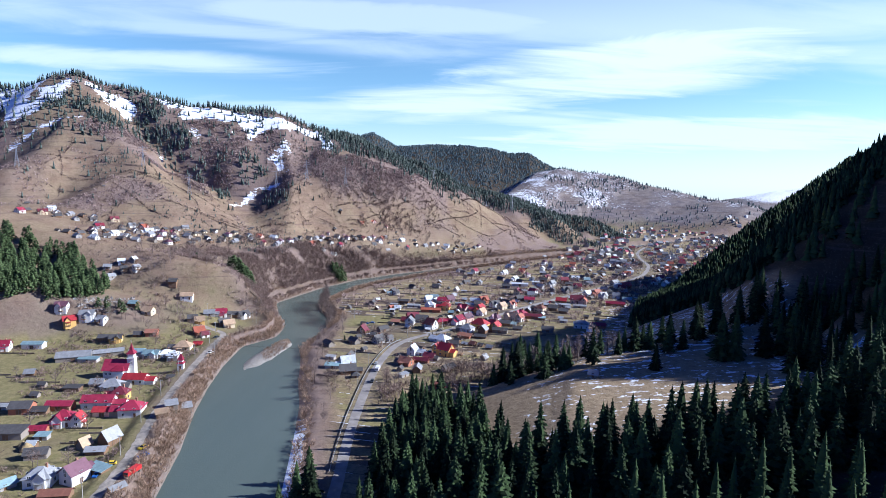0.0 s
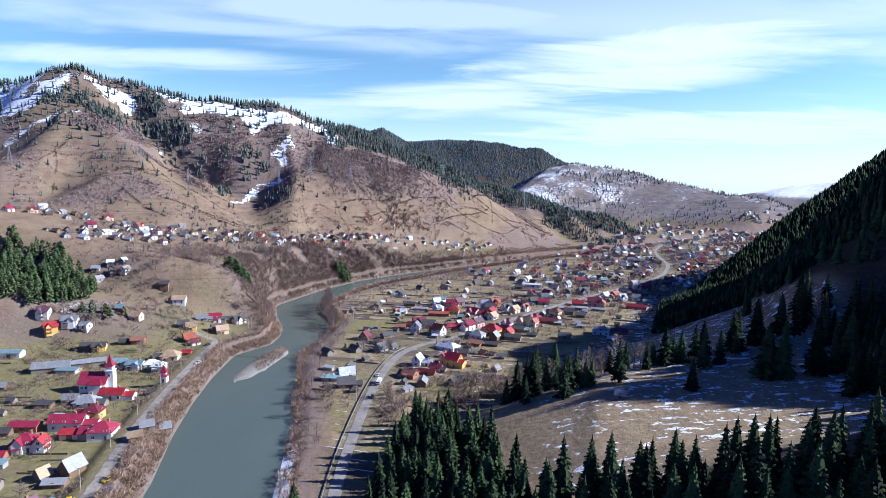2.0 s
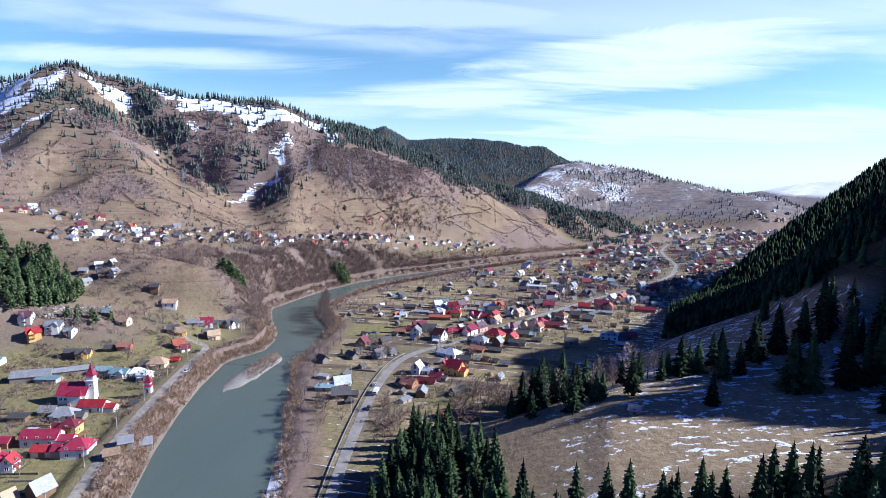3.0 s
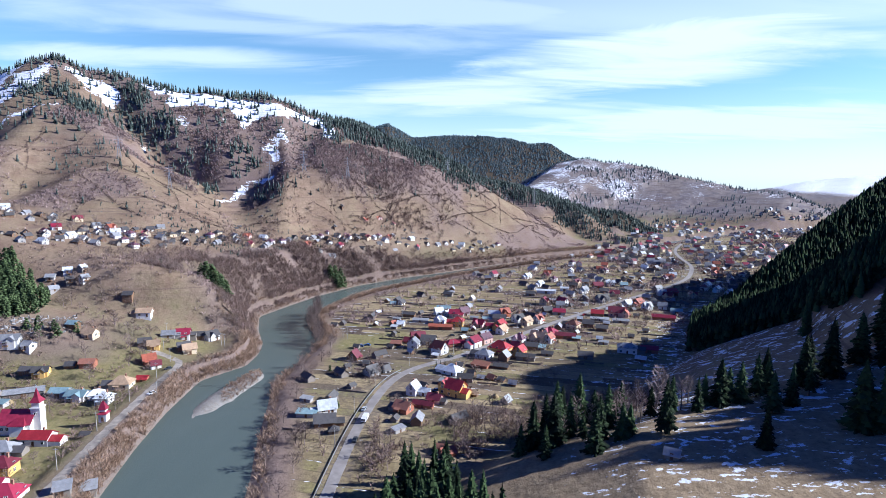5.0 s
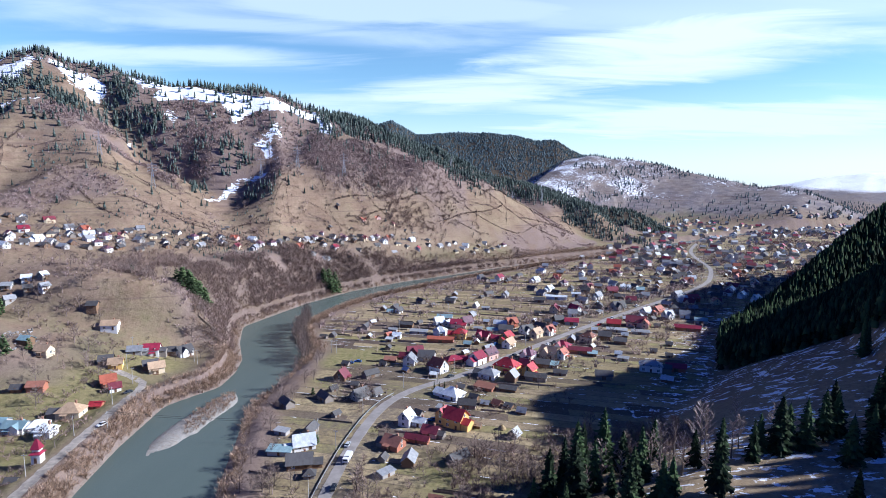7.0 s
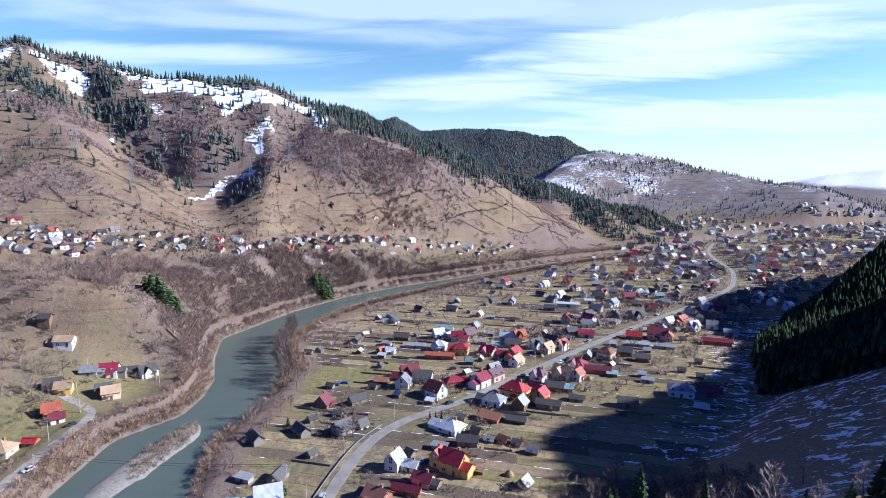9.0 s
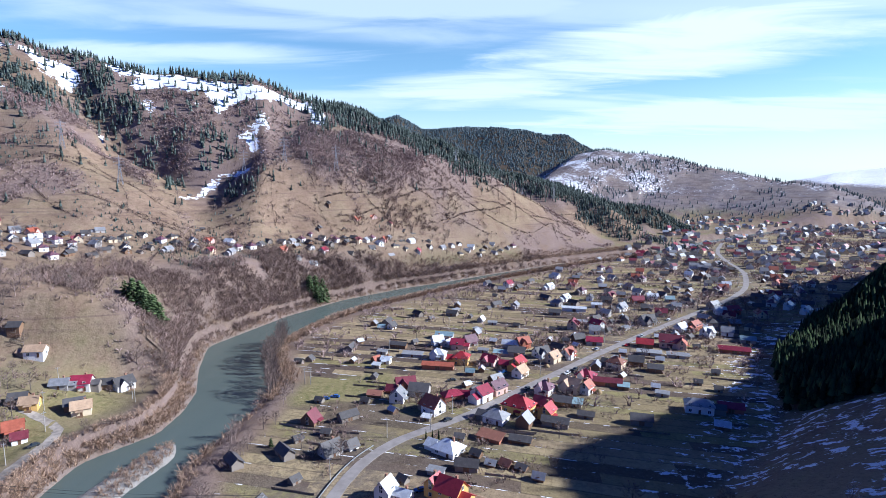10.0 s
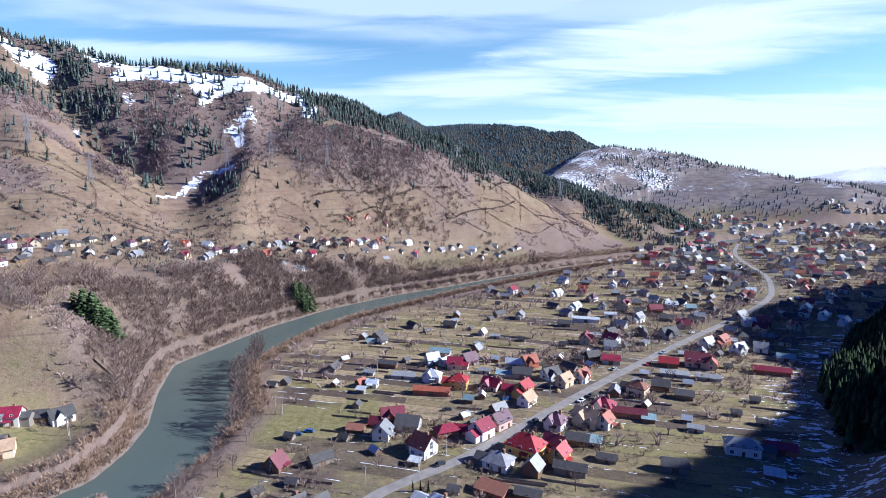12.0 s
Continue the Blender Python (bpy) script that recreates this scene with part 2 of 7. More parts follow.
BRUSH = [
    [(-401, 832), (-384, 842), (-359, 836), (-330, 835), (-313, 821), (-316, 794), (-310, 773), (-321, 754), (-354, 782), (-375, 795)],
    [(-535, 776), (-513, 793), (-459, 775), (-412, 764), (-345, 726), (-314, 715), (-336, 710), (-389, 737), (-410, 712), (-467, 739), (-506, 756)],
    [(-221, 858), (-189, 848), (-123, 882), (-77, 867), (-61, 862), (-112, 812), (-146, 782), (-179, 781), (-202, 794), (-217, 830)],
    [(-314, 823), (-297, 853), (-278, 843), (-289, 823), (-304, 815)],
    [(-227, 830), (-173, 786), (-134, 786), (-110, 801), (-144, 773), (-174, 762), (-213, 783)],
]


def spur_height(x, y):
    d, side, z = along(WOOD_SPUR, x, y)
    return z - np.where(side > 0, 0.68, 1.15) * (np.sqrt(d * d + 36) - 6)


def land(x, y):
    """Height of the ground."""
    x, y = np.asarray(x, float), np.asarray(y, float)
    d, side, half = along(RIVER, x, y)
    e = d - half
    wobble = fractal(x, y, 30, 3)
    # flood plain on both banks
    plain = 2.6 + 1.6 * smooth(20, 160, e) + 0.25 * wobble
    # the bank with the church: flat near, then a scarp and a terrace
    flat = 150 - 92 * smooth(345, 400, y) - 56 * smooth(438, 480, y) + 60 * smooth(300, 100, y)
    f = e - flat + 6 * fractal(x, y, 60, 2)
    wide = 46 + 70 * smooth(480, 430, y)
    terrace = 3.5 + 37 * smooth(0, 1, f / wide) + 0.21 * np.maximum(0, f - wide) + 2.0 * fractal(x, y, 45, 3) * smooth(5, 40, f)
    terrace = terrace + 0.22 * np.clip(e - 24, 0, 40) * smooth(350, 415, y) * smooth(500, 455, y) * smooth(140, 80, e)
    terrace = np.minimum(terrace, 86 + 0.05 * np.maximum(0, f - 260))
    gully = 0.6 * fractal(x, y, 110, 5) + 0.9 * (0.55 - 2 * np.abs(fractal(x + 0.4 * y, y * 0.55, 120, 3)))
    heights = [ridge(MAIN_RIDGE, x, y, 0.88, 22), ridge(DOME, x, y, 0.50, 24, 0.72), ridge(SPUR, x, y, 0.48, 14), ridge(BACK_SPUR, x, y, 0.42)] + [ridge(r, x, y, 0.62, 20) for r in RIBS]
    hills = smooth_max(heights, 6)
    hills = hills + gully * np.clip((hills - 25) * 0.10, 0, 9)
    cut, _, deep = along(RAVINE, x, y)
    hills = hills - deep * np.exp(-((cut / 21.0) ** 2))
    terrace = 3.5 + (terrace - 3.5) * smooth(960, 720, y - 0.5 * np.minimum(0, x + 150))
    left = smooth_max([terrace, 4 + (hills - 4) * smooth(10, 110, e)], 6)
    # the wooded hill on the other bank
    u = x - np.interp(y, FOOT_Y, FOOT_X)
    fall = np.interp(y, FALL_Y, FALL)
    steep = np.interp(y, [-700, 265, 315, 380, 430, 500, 600], [0.08, 0.08, 0.40, 0.62, 0.72, 0.50, 0.0])
    up = fall * np.maximum(0, u) + steep * np.maximum(0, u - np.interp(y, [330, 420], [125, 72]))
    # a level bench of meadow half way up; beyond it steepened to cast shade
    bench = 0.31 * np.clip(u, 0, 72) + 0.12 * np.clip(u - 72, 0, 115) + np.interp(y, [245, 288], [0.55, 1.15]) * np.maximum(0, u - 187)
    level = smooth(196, 226, y) * smooth(352, 306, y)
    up = up * (1 - level) + bench * level
    up = up * smooth(-6, 22, u)
    cap = np.interp(y, [-700, 200, 560, 700, 1000, 2000], [230, 240, 235, 200, 140, 130])
    up = cap * np.tanh(up / cap)
    up = up * smooth(1450, 1050, y)
    up = smooth_max([up, spur_height(x, y) - 4], 3)
    up = up + fractal(x, y, 80, 4) * np.clip(up * 0.05, 0, 6) * (1 - 0.7 * level) + 0.5 * wobble * smooth(2, 20, u)
    right = plain + up
    z = np.where(side > 0, right, np.where(e < 0, plain, left))
    blend = smooth(0, np.where(side > 0, 10, 6), e)
    z = plain * (1 - blend) + z * blend
    far = smooth_max([ridge(FAR_HILL, x, y, 0.24, 40), ridge(FAR_RIDGE, x, y, 0.42, 60), ridge(LAST_RIDGE, x, y, 0.065, 80)], 12)
    far = far + fractal(x, y, 160, 5) * np.clip(far * 0.08, 0, 14)
    z = smooth_max([z, far], 5)
    # river bed, banks and the gravel bar
    bed = np.minimum(-1.6 + 2.1 * smooth(-5, 3, e) + 1.9 * smooth(1.5, 9, e), z)
    z = np.where(e < 9, bed, z)
    bx, by = x + 130.5, y - 372
    c, s = math.cos(radians(6)), math.sin(radians(6))
    p, q = (bx * c - by * s) / 7.5, (bx * s + by * c) / 36
    bar = 1.9 - 2.2 * (p * p + q * q) + 0.5 * wobble + 0.9 * fractal(x, y, 11, 3)
    return np.maximum(z, np.minimum(bar, 1.1))


# ---------------------------------------------------------------- materials
def mat_nodes(name):
    mat = bpy.data.materials.new(name)
    mat.use_nodes = True
    nt = mat.node_tree
    nt.nodes.clear()
    out = nt.nodes.new("ShaderNodeOutputMaterial")
    bsdf = nt.nodes.new("ShaderNodeBsdfPrincipled")
    nt.links.new(bsdf.outputs[0], out.inputs[0])
    return mat, nt, bsdf


class Nodes:
    """Short hands for wiring a node tree."""

    def __init__(self, nt):
        self.nt = nt

    def link(self, v, socket):
        if hasattr(v, "is_output"):
            self.nt.links.new(v, socket)
        elif isinstance(v, tuple):
            socket.default_value = v if len(v) == len(socket.default_value) else (*v, 1)
        else:
            socket.default_value = v

    def math(self, op, a, b=0.0, clamp=False):
        n = self.nt.nodes.new("ShaderNodeMath")
        n.operation, n.use_clamp = op, clamp
        self.link(a, n.inputs[0]), self.link(b, n.inputs[1])
        return n.outputs[0]

    def mix(self, fac, a, b):
        n = self.nt.nodes.new("ShaderNodeMix")
        n.data_type = "RGBA"
        self.link(fac, n.inputs["Factor"]), self.link(a, n.inputs["A"]), self.link(b, n.inputs["B"])
        return n.outputs["Result"]

    def noise(self, vector, scale, detail=4, rough=0.55, warp=0.0):
        n = self.nt.nodes.new("ShaderNodeTexNoise")
        n.inputs["Scale"].default_value, n.inputs["Detail"].default_value = scale, detail
        n.inputs["Roughness"].default_value, n.inputs["Distortion"].default_value = rough, warp
        self.nt.links.new(vector, n.inputs["Vector"])
        return n.outputs["Fac"]

    def step(self, v, a, b, lo=0.0, hi=1.0):
        n = self.nt.nodes.new("ShaderNodeMapRange")
        n.interpolation_type = "SMOOTHSTEP"
        self.link(v, n.inputs["Value"])
        self.link(a, n.inputs["From Min"]), self.link(b, n.inputs["From Max"])
        n.inputs["To Min"].default_value, n.inputs["To Max"].default_value = lo, hi
        return n.outputs[0]

    def attr(self, name):
        n = self.nt.nodes.new("ShaderNodeAttribute")
        n.attribute_name = name
        return n.outputs["Fac"]

    def place(self):
        return self.nt.nodes.new("ShaderNodeNewGeometry").outputs["Position"]

    def own(self):
        return self.nt.nodes.new("ShaderNodeTexCoord").outputs["Object"]

    def chance(self):
        return self.nt.nodes.new("ShaderNodeObjectInfo").outputs["Random"]

    def island(self):
        return self.nt.nodes.new("ShaderNodeNewGeometry").outputs["Random Per Island"]

    def stretch(self, vector, scale, turn=0.0):
        n = self.nt.nodes.new("ShaderNodeMapping")
        n.inputs["Scale"].default_value = scale
        n.inputs["Rotation"].default_value = (0, 0, turn)
        self.nt.links.new(vector, n.inputs[0])
        return n.outputs[0]

    def bump(self, height, strength, distance=0.1):
        n = self.nt.nodes.new("ShaderNodeBump")
        n.inputs["Strength"].default_value, n.inputs["Distance"].default_value = strength, distance
        self.nt.links.new(height, n.inputs["Height"])
        return n.outputs[0]


def plain_mat(name, colour, rough=0.8, spread=0.25, grain=2.0, metal=0.0, tint=None, chance=0.0, island=0.0, bump=0.0):
    """A surface with grain at two scales; chance: how far objects differ; island: how far loose pieces differ."""
    mat, nt, bsdf = mat_nodes(name)
    w = Nodes(nt)
    pos = w.own()
    n1, n2 = w.noise(pos, grain, 5, 0.6), w.noise(pos, grain * 0.13, 3)
    f = w.math("ADD", w.math("MULTIPLY", n1, 0.5), w.math("MULTIPLY", n2, 0.5))
    if chance:
        f = w.math("ADD", f, w.math("MULTIPLY", w.math("SUBTRACT", w.chance(), 0.5), chance))
    if island:
        f = w.math("ADD", f, w.math("MULTIPLY", w.math("SUBTRACT", w.island(), 0.5), island))
    lo = tuple(c * (1 - spread) for c in colour)
    hi = tuple(min(1, c * (1 + spread)) for c in (tint or colour))
    w.link(w.mix(w.step(f, 0.25, 0.75), lo, hi), bsdf.inputs["Base Color"])
    bsdf.inputs["Specular IOR Level"].default_value = 0.15 if rough > 0.65 and not metal else 0.4
    bsdf.inputs["Roughness"].default_value, bsdf.inputs["Metallic"].default_value = rough, metal
    if bump:
        w.link(w.bump(n1, bump, 0.05), bsdf.inputs["Normal"])
    return mat


def ground_material():
    mat, nt, bsdf = mat_nodes("ground_cover")
    w = Nodes(nt)
    pos = w.place()
    xyz = nt.nodes.new("ShaderNodeSeparateXYZ")
    nt.links.new(pos, xyz.inputs[0])
    big, mid, small, fine = w.noise(pos, 0.012, 4), w.noise(pos, 0.06, 4), w.noise(pos, 0.35, 5, 0.65), w.noise(pos, 1.6, 4, 0.7)
    # dry winter grass, with greener hollows
    grass = w.mix(w.step(mid, 0.3, 0.7), (0.205, 0.14, 0.098), (0.285, 0.205, 0.145))
    grass = w.mix(w.math("MULTIPLY", w.step(small, 0.42, 0.7), 0.6), grass, (0.13, 0.095, 0.055))
    green = w.math("MULTIPLY", w.step(w.math("ADD", w.math("MULTIPLY", big, 0.6), w.math("MULTIPLY", mid, 0.4)), 0.42, 0.62), w.attr("green"))
    grass = w.mix(green, grass, w.mix(small, (0.135, 0.128, 0.056), (0.205, 0.182, 0.09)))
    grass = w.mix(w.attr("dry"), grass, w.mix(w.step(small, 0.3, 0.7), (0.225, 0.165, 0.10), (0.35, 0.265, 0.165)))
    # long strip fields on the plain
    bend = w.math("ADD", w.math("MULTIPLY", w.math("SINE", w.math("DIVIDE", xyz.outputs["X"], 57.0)), 5.0), w.math("MULTIPLY", w.math("SINE", w.math("DIVIDE", xyz.outputs["Y"], 83.0)), 4.0))
    v = w.math("ADD", w.math("ADD", xyz.outputs["Y"], w.math("MULTIPLY", xyz.outputs["X"], 0.13)), bend)
    lane = w.math("DIVIDE", v, 7.0)
    cell = nt.nodes.new("ShaderNodeTexWhiteNoise")
    cell.noise_dimensions = "2D"
    comb = nt.nodes.new("ShaderNodeCombineXYZ")
    w.link(w.math("FLOOR", lane), comb.inputs[0])
    block = w.math("FLOOR", w.math("DIVIDE", w.math("ADD", xyz.outputs["X"], w.math("MULTIPLY", w.math("FLOOR", lane), 17.0)), 62.0))
    w.link(block, comb.inputs[1])
    nt.links.new(comb.outputs[0], cell.inputs["Vector"])
    ramp = nt.nodes.new("ShaderNodeValToRGB")
    ramp.color_ramp.interpolation = "CONSTANT"
    stops = [(0.0, (0.26, 0.205, 0.11)), (0.24, (0.37, 0.29, 0.165)), (0.46, (0.13, 0.095, 0.075)), (0.58, (0.255, 0.222, 0.095)), (0.74, (0.31, 0.235, 0.145)), (0.88, (0.095, 0.07, 0.058))]
    ramp.color_ramp.elements[0].position, ramp.color_ramp.elements[0].color = stops[0][0], (*stops[0][1], 1)
    ramp.color_ramp.elements[1].position, ramp.color_ramp.elements[1].color = stops[1][0], (*stops[1][1], 1)
    for p, c in stops[2:]:
        ramp.color_ramp.elements.new(p).color = (*c, 1)
    nt.links.new(cell.outputs["Value"], ramp.inputs[0])
    edge = w.math("ABSOLUTE", w.math("SUBTRACT", w.math("FRACT", lane), 0.5))
    field = w.mix(w.step(edge, 0.42, 0.49, 0, 0.65), ramp.outputs["Color"], (0.075, 0.055, 0.04))
    field = w.mix(w.step(small, 0.38, 0.72, 0, 0.65), field, (0.115, 0.085, 0.055))
    base = w.mix(w.attr("field"), grass, field)
    # trodden yards and lanes among the houses
    yard = w.math("MULTIPLY", w.attr("yard"), w.step(w.math("ADD", w.math("MULTIPLY", mid, 0.5), w.math("MULTIPLY", small, 0.5)), 0.40, 0.58))
    base = w.mix(yard, base, w.mix(fine, (0.10, 0.078, 0.06), (0.19, 0.155, 0.125)))
    base = w.mix(w.attr("lawn"), base, w.mix(w.step(small, 0.3, 0.7), (0.15, 0.145, 0.055), (0.27, 0.225, 0.105)))
    base = w.mix(w.attr("ploughed"), base, w.mix(fine, (0.095, 0.07, 0.058), (0.15, 0.115, 0.09)))
    # leaf litter under bare scrub, dark needles under spruce
    # litter is kept lighter, standing in for haze over the mountain
    litter = w.mix(mid, (0.15, 0.108, 0.096), (0.24, 0.178, 0.152))
    base = w.mix(w.math("MULTIPLY", w.attr("scrub"), w.step(w.math("ADD", mid, w.math("MULTIPLY", small, 0.4)), 0.35, 0.75)), base, litter)
    # distance haze put into the far hills' ground as a grey-violet tint
    base = w.mix(w.attr("far_haze"), base, w.mix(w.step(mid, 0.35, 0.65), (0.135, 0.125, 0.145), (0.225, 0.205, 0.205)))
    # this dark cover also carries the shade painted along the left bank
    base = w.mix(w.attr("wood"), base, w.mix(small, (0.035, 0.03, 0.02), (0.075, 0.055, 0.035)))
    stone = w.mix(small, (0.19, 0.175, 0.155), (0.36, 0.345, 0.32))
    base = w.mix(w.math("MULTIPLY", w.attr("gravel"), w.step(fine, 0.25, 0.55)), base, stone)
    # tussocks, bare earth and cattle tracks that follow the slope
    tuft = w.noise(pos, 0.85, 5, 0.78)
    base = w.mix(w.step(tuft, 0.52, 0.68, 0, 0.5), base, (0.062, 0.046, 0.034))
    base = w.mix(w.step(tuft, 0.47, 0.30, 0, 0.4), base, (0.36, 0.285, 0.20))
    tracks = w.noise(w.stretch(pos, (0.012, 0.012, 0.42)), 1.0, 4, 0.7)
    base = w.mix(w.math("MULTIPLY", w.step(tracks, 0.52, 0.66, 0, 0.55), w.step(xyz.outputs["Z"], 14.0, 40.0)), base, (0.12, 0.082, 0.07))
    base = w.mix(w.step(fine, 0.55, 0.85, 0, 0.35), base, (0.07, 0.055, 0.035))
    # thawing snow: drifts drawn out across the slope
    drift = w.noise(w.stretch(pos, (0.13, 0.27, 0.2), 0.15), 1.0, 5, 0.62, 0.6)
    patch = w.math("ADD", w.math("MULTIPLY", drift, 0.72), w.math("MULTIPLY", w.noise(pos, 0.5, 4, 0.6), 0.28))
    limit = w.math("SUBTRACT", 0.98, w.math("MULTIPLY", w.attr("snow"), 0.72))
    snow = w.math("MULTIPLY", w.step(w.math("SUBTRACT", patch, limit), -0.012, 0.016), w.step(w.attr("snow"), 0.02, 0.08))
    # rims of old snow along field edges
    rim = w.math("MULTIPLY", w.step(w.math("FRACT", lane), 0.925, 0.95), w.step(w.math("ADD", drift, w.math("MULTIPLY", cell.outputs["Value"], 0.22)), 0.70, 0.74))
    snow = w.math("MAXIMUM", snow, w.math("MULTIPLY", rim, w.attr("rim")))
    base = w.mix(snow, base, w.mix(small, (0.74, 0.77, 0.82), (0.86, 0.88, 0.91)))
    w.link(base, bsdf.inputs["Base Color"])
    bsdf.inputs["Roughness"].default_value = 0.95
    bsdf.inputs["Specular IOR Level"].default_value = 0.15
    relief = w.math("ADD", w.math("MULTIPLY", small, 1.0), w.math("MULTIPLY", fine, 0.35))
    w.link(w.bump(relief, 0.55, 0.9), bsdf.inputs["Normal"])
    return mat


def water_material():
    mat, nt, bsdf = mat_nodes("river_water")
    w = Nodes(nt)
    pos = w.place()
    n = w.noise(w.stretch(pos, (0.05, 0.012, 1)), 1.0, 4)
    w.link(w.mix(n, (0.08, 0.104, 0.093), (0.108, 0.132, 0.117)), bsdf.inputs["Base Color"])
    bsdf.inputs["Roughness"].default_value = 0.22
    bsdf.inputs["IOR"].default_value = 1.33
    bsdf.inputs["Specular IOR Level"].default_value = 0.4
    waves = w.math("ADD", w.noise(pos, 0.55, 4, 0.6), w.math("MULTIPLY", w.noise(pos, 2.2, 3), 0.4))
    w.link(w.bump(waves, 0.25, 0.25), bsdf.inputs["Normal"])
    return mat


def asphalt_material():
    mat, nt, bsdf = mat_nodes("worn_asphalt")
    w = Nodes(nt)
    pos = w.place()
    a, b = w.noise(pos, 0.25, 4), w.noise(pos, 4.0, 3)
    c = w.mix(w.step(a, 0.3, 0.7), (0.225, 0.20, 0.182), (0.32, 0.29, 0.265))
    w.link(w.mix(w.math("MULTIPLY", b, 0.3), c, (0.15, 0.145, 0.14)), bsdf.inputs["Base Color"])
    bsdf.inputs["Roughness"].default_value = 0.7
    return mat


GROUND_MAT = ground_material()
WATER_MAT = water_material()
ASPHALT = asphalt_material()
# ---------------------------------------------------------------- ground, river, roads
def mesh_from(name, verts, faces, mats=(), smooth_shade=False):
    """A mesh from arrays; all faces alike in count of corners are quickest."""
    me = bpy.data.meshes.new(name)
    verts = np.asarray(verts, np.float32)
    if isinstance(faces, np.ndarray):
        k = faces.shape[1]
        me.vertices.add(len(verts))
        me.vertices.foreach_set("co", verts.ravel())
        me.loops.add(faces.size)
        me.loops.foreach_set("vertex_index", faces.astype(np.int32).ravel())
        me.polygons.add(len(faces))
        me.polygons.foreach_set("loop_start", np.arange(0, faces.size, k, dtype=np.int32))
        me.update(calc_edges=True)
    else:
        me.from_pydata([tuple(map(float, v)) for v in verts], [], faces)
        me.update()
    for m in mats:
        me.materials.append(m)
    if smooth_shade:
        me.polygons.foreach_set("use_smooth", np.ones(len(me.polygons), bool))
    return me


# main road: x, y
MAIN_ROAD = [(-30, -400), (-36, 0), (-42, 150), (-45, 204), (-50, 250), (-52, 290), (-53, 330), (-52, 360), (-48, 392), (-38, 412), (-26, 424), (-10, 438), (8, 462), (32, 492), (65, 535),
             (108, 587), (158, 644), (194, 687), (222, 728), (240, 770), (256, 815), (262, 850), (268, 900), (285, 980), (330, 1080)]
SIDE_ROAD = [(-100, -100), (-112, 60), (-122, 150), (-127, 195), (-131, 217), (-142, 251), (-149, 281), (-158, 324), (-166, 371), (-170, 398), (-178, 407), (-194, 411), (-205, 415)]
TRACK = [(-156, 414), (-154, 425), (-153, 434), (-155, 450), (-160, 466), (-168, 481), (-171, 477), (-182, 476)]


def dense(line, step):
    """Points every step metres on a rounded line."""
    pts = np.array([p[:2] for p in line], float)
    for _ in range(3):
        a, b = pts[:-1], pts[1:]
        pts = np.concatenate([pts[:1], np.stack([a * 0.75 + b * 0.25, a * 0.25 + b * 0.75], 1).reshape(-1, 2), pts[-1:]])
    run = np.r_[0, np.cumsum(np.hypot(*np.diff(pts, axis=0).T))]
    s = np.arange(0, run[-1], step)
    return np.stack([np.interp(s, run, pts[:, 0]), np.interp(s, run, pts[:, 1])], 1)


MAIN_PTS, SIDE_PTS, TRACK_PTS = dense(MAIN_ROAD, 4.0), dense(SIDE_ROAD, 3.0), dense(TRACK, 2.5)


def near_line(pts, x, y):
    line = [(p[0], p[1], 0) for p in pts]
    return along(line, x, y)[0]


MAIN_Z = land(MAIN_PTS[:, 0], MAIN_PTS[:, 1])
SIDE_Z = land(SIDE_PTS[:, 0], SIDE_PTS[:, 1])
for _ in range(12):
    MAIN_Z[1:-1] = (MAIN_Z[:-2] + 2 * MAIN_Z[1:-1] + MAIN_Z[2:]) / 4
    SIDE_Z[1:-1] = (SIDE_Z[:-2] + 2 * SIDE_Z[1:-1] + SIDE_Z[2:]) / 4
MAIN_LINE = [(p[0], p[1], z) for p, z in zip(MAIN_PTS, MAIN_Z)]
SIDE_LINE = [(p[0], p[1], z) for p, z in zip(SIDE_PTS, SIDE_Z)]


def surface(x, y):
    """The ground with the road beds levelled into it."""
    x, y = np.asarray(x, float), np.asarray(y, float)
    z = land(x, y)
    for line, half in ((MAIN_LINE[::3], 5.5), (SIDE_LINE[::3], 4.0)):
        d, _, zr = along(line, x, y)
        k = smooth(half + 7, half, d)
        z = z * (1 - k) + (zr - 0.06) * k
    return z


def at_ground(x, y):
    return float(surface(np.array([x]), np.array([y]))[0])


HAMLETS = [[(-345, 545, 0), (-262, 590, 0)], [(-430, 556, 0), (-310, 572, 0)], [(-196, 688, 0), (-85, 775, 0), (10, 862, 0)]]


def hamlet(x, y):
    """Cleared ground round the two hamlets on the slope."""
    return np.maximum.reduce([smooth(30, 16, along(line, x, y)[0]) for line in HAMLETS])


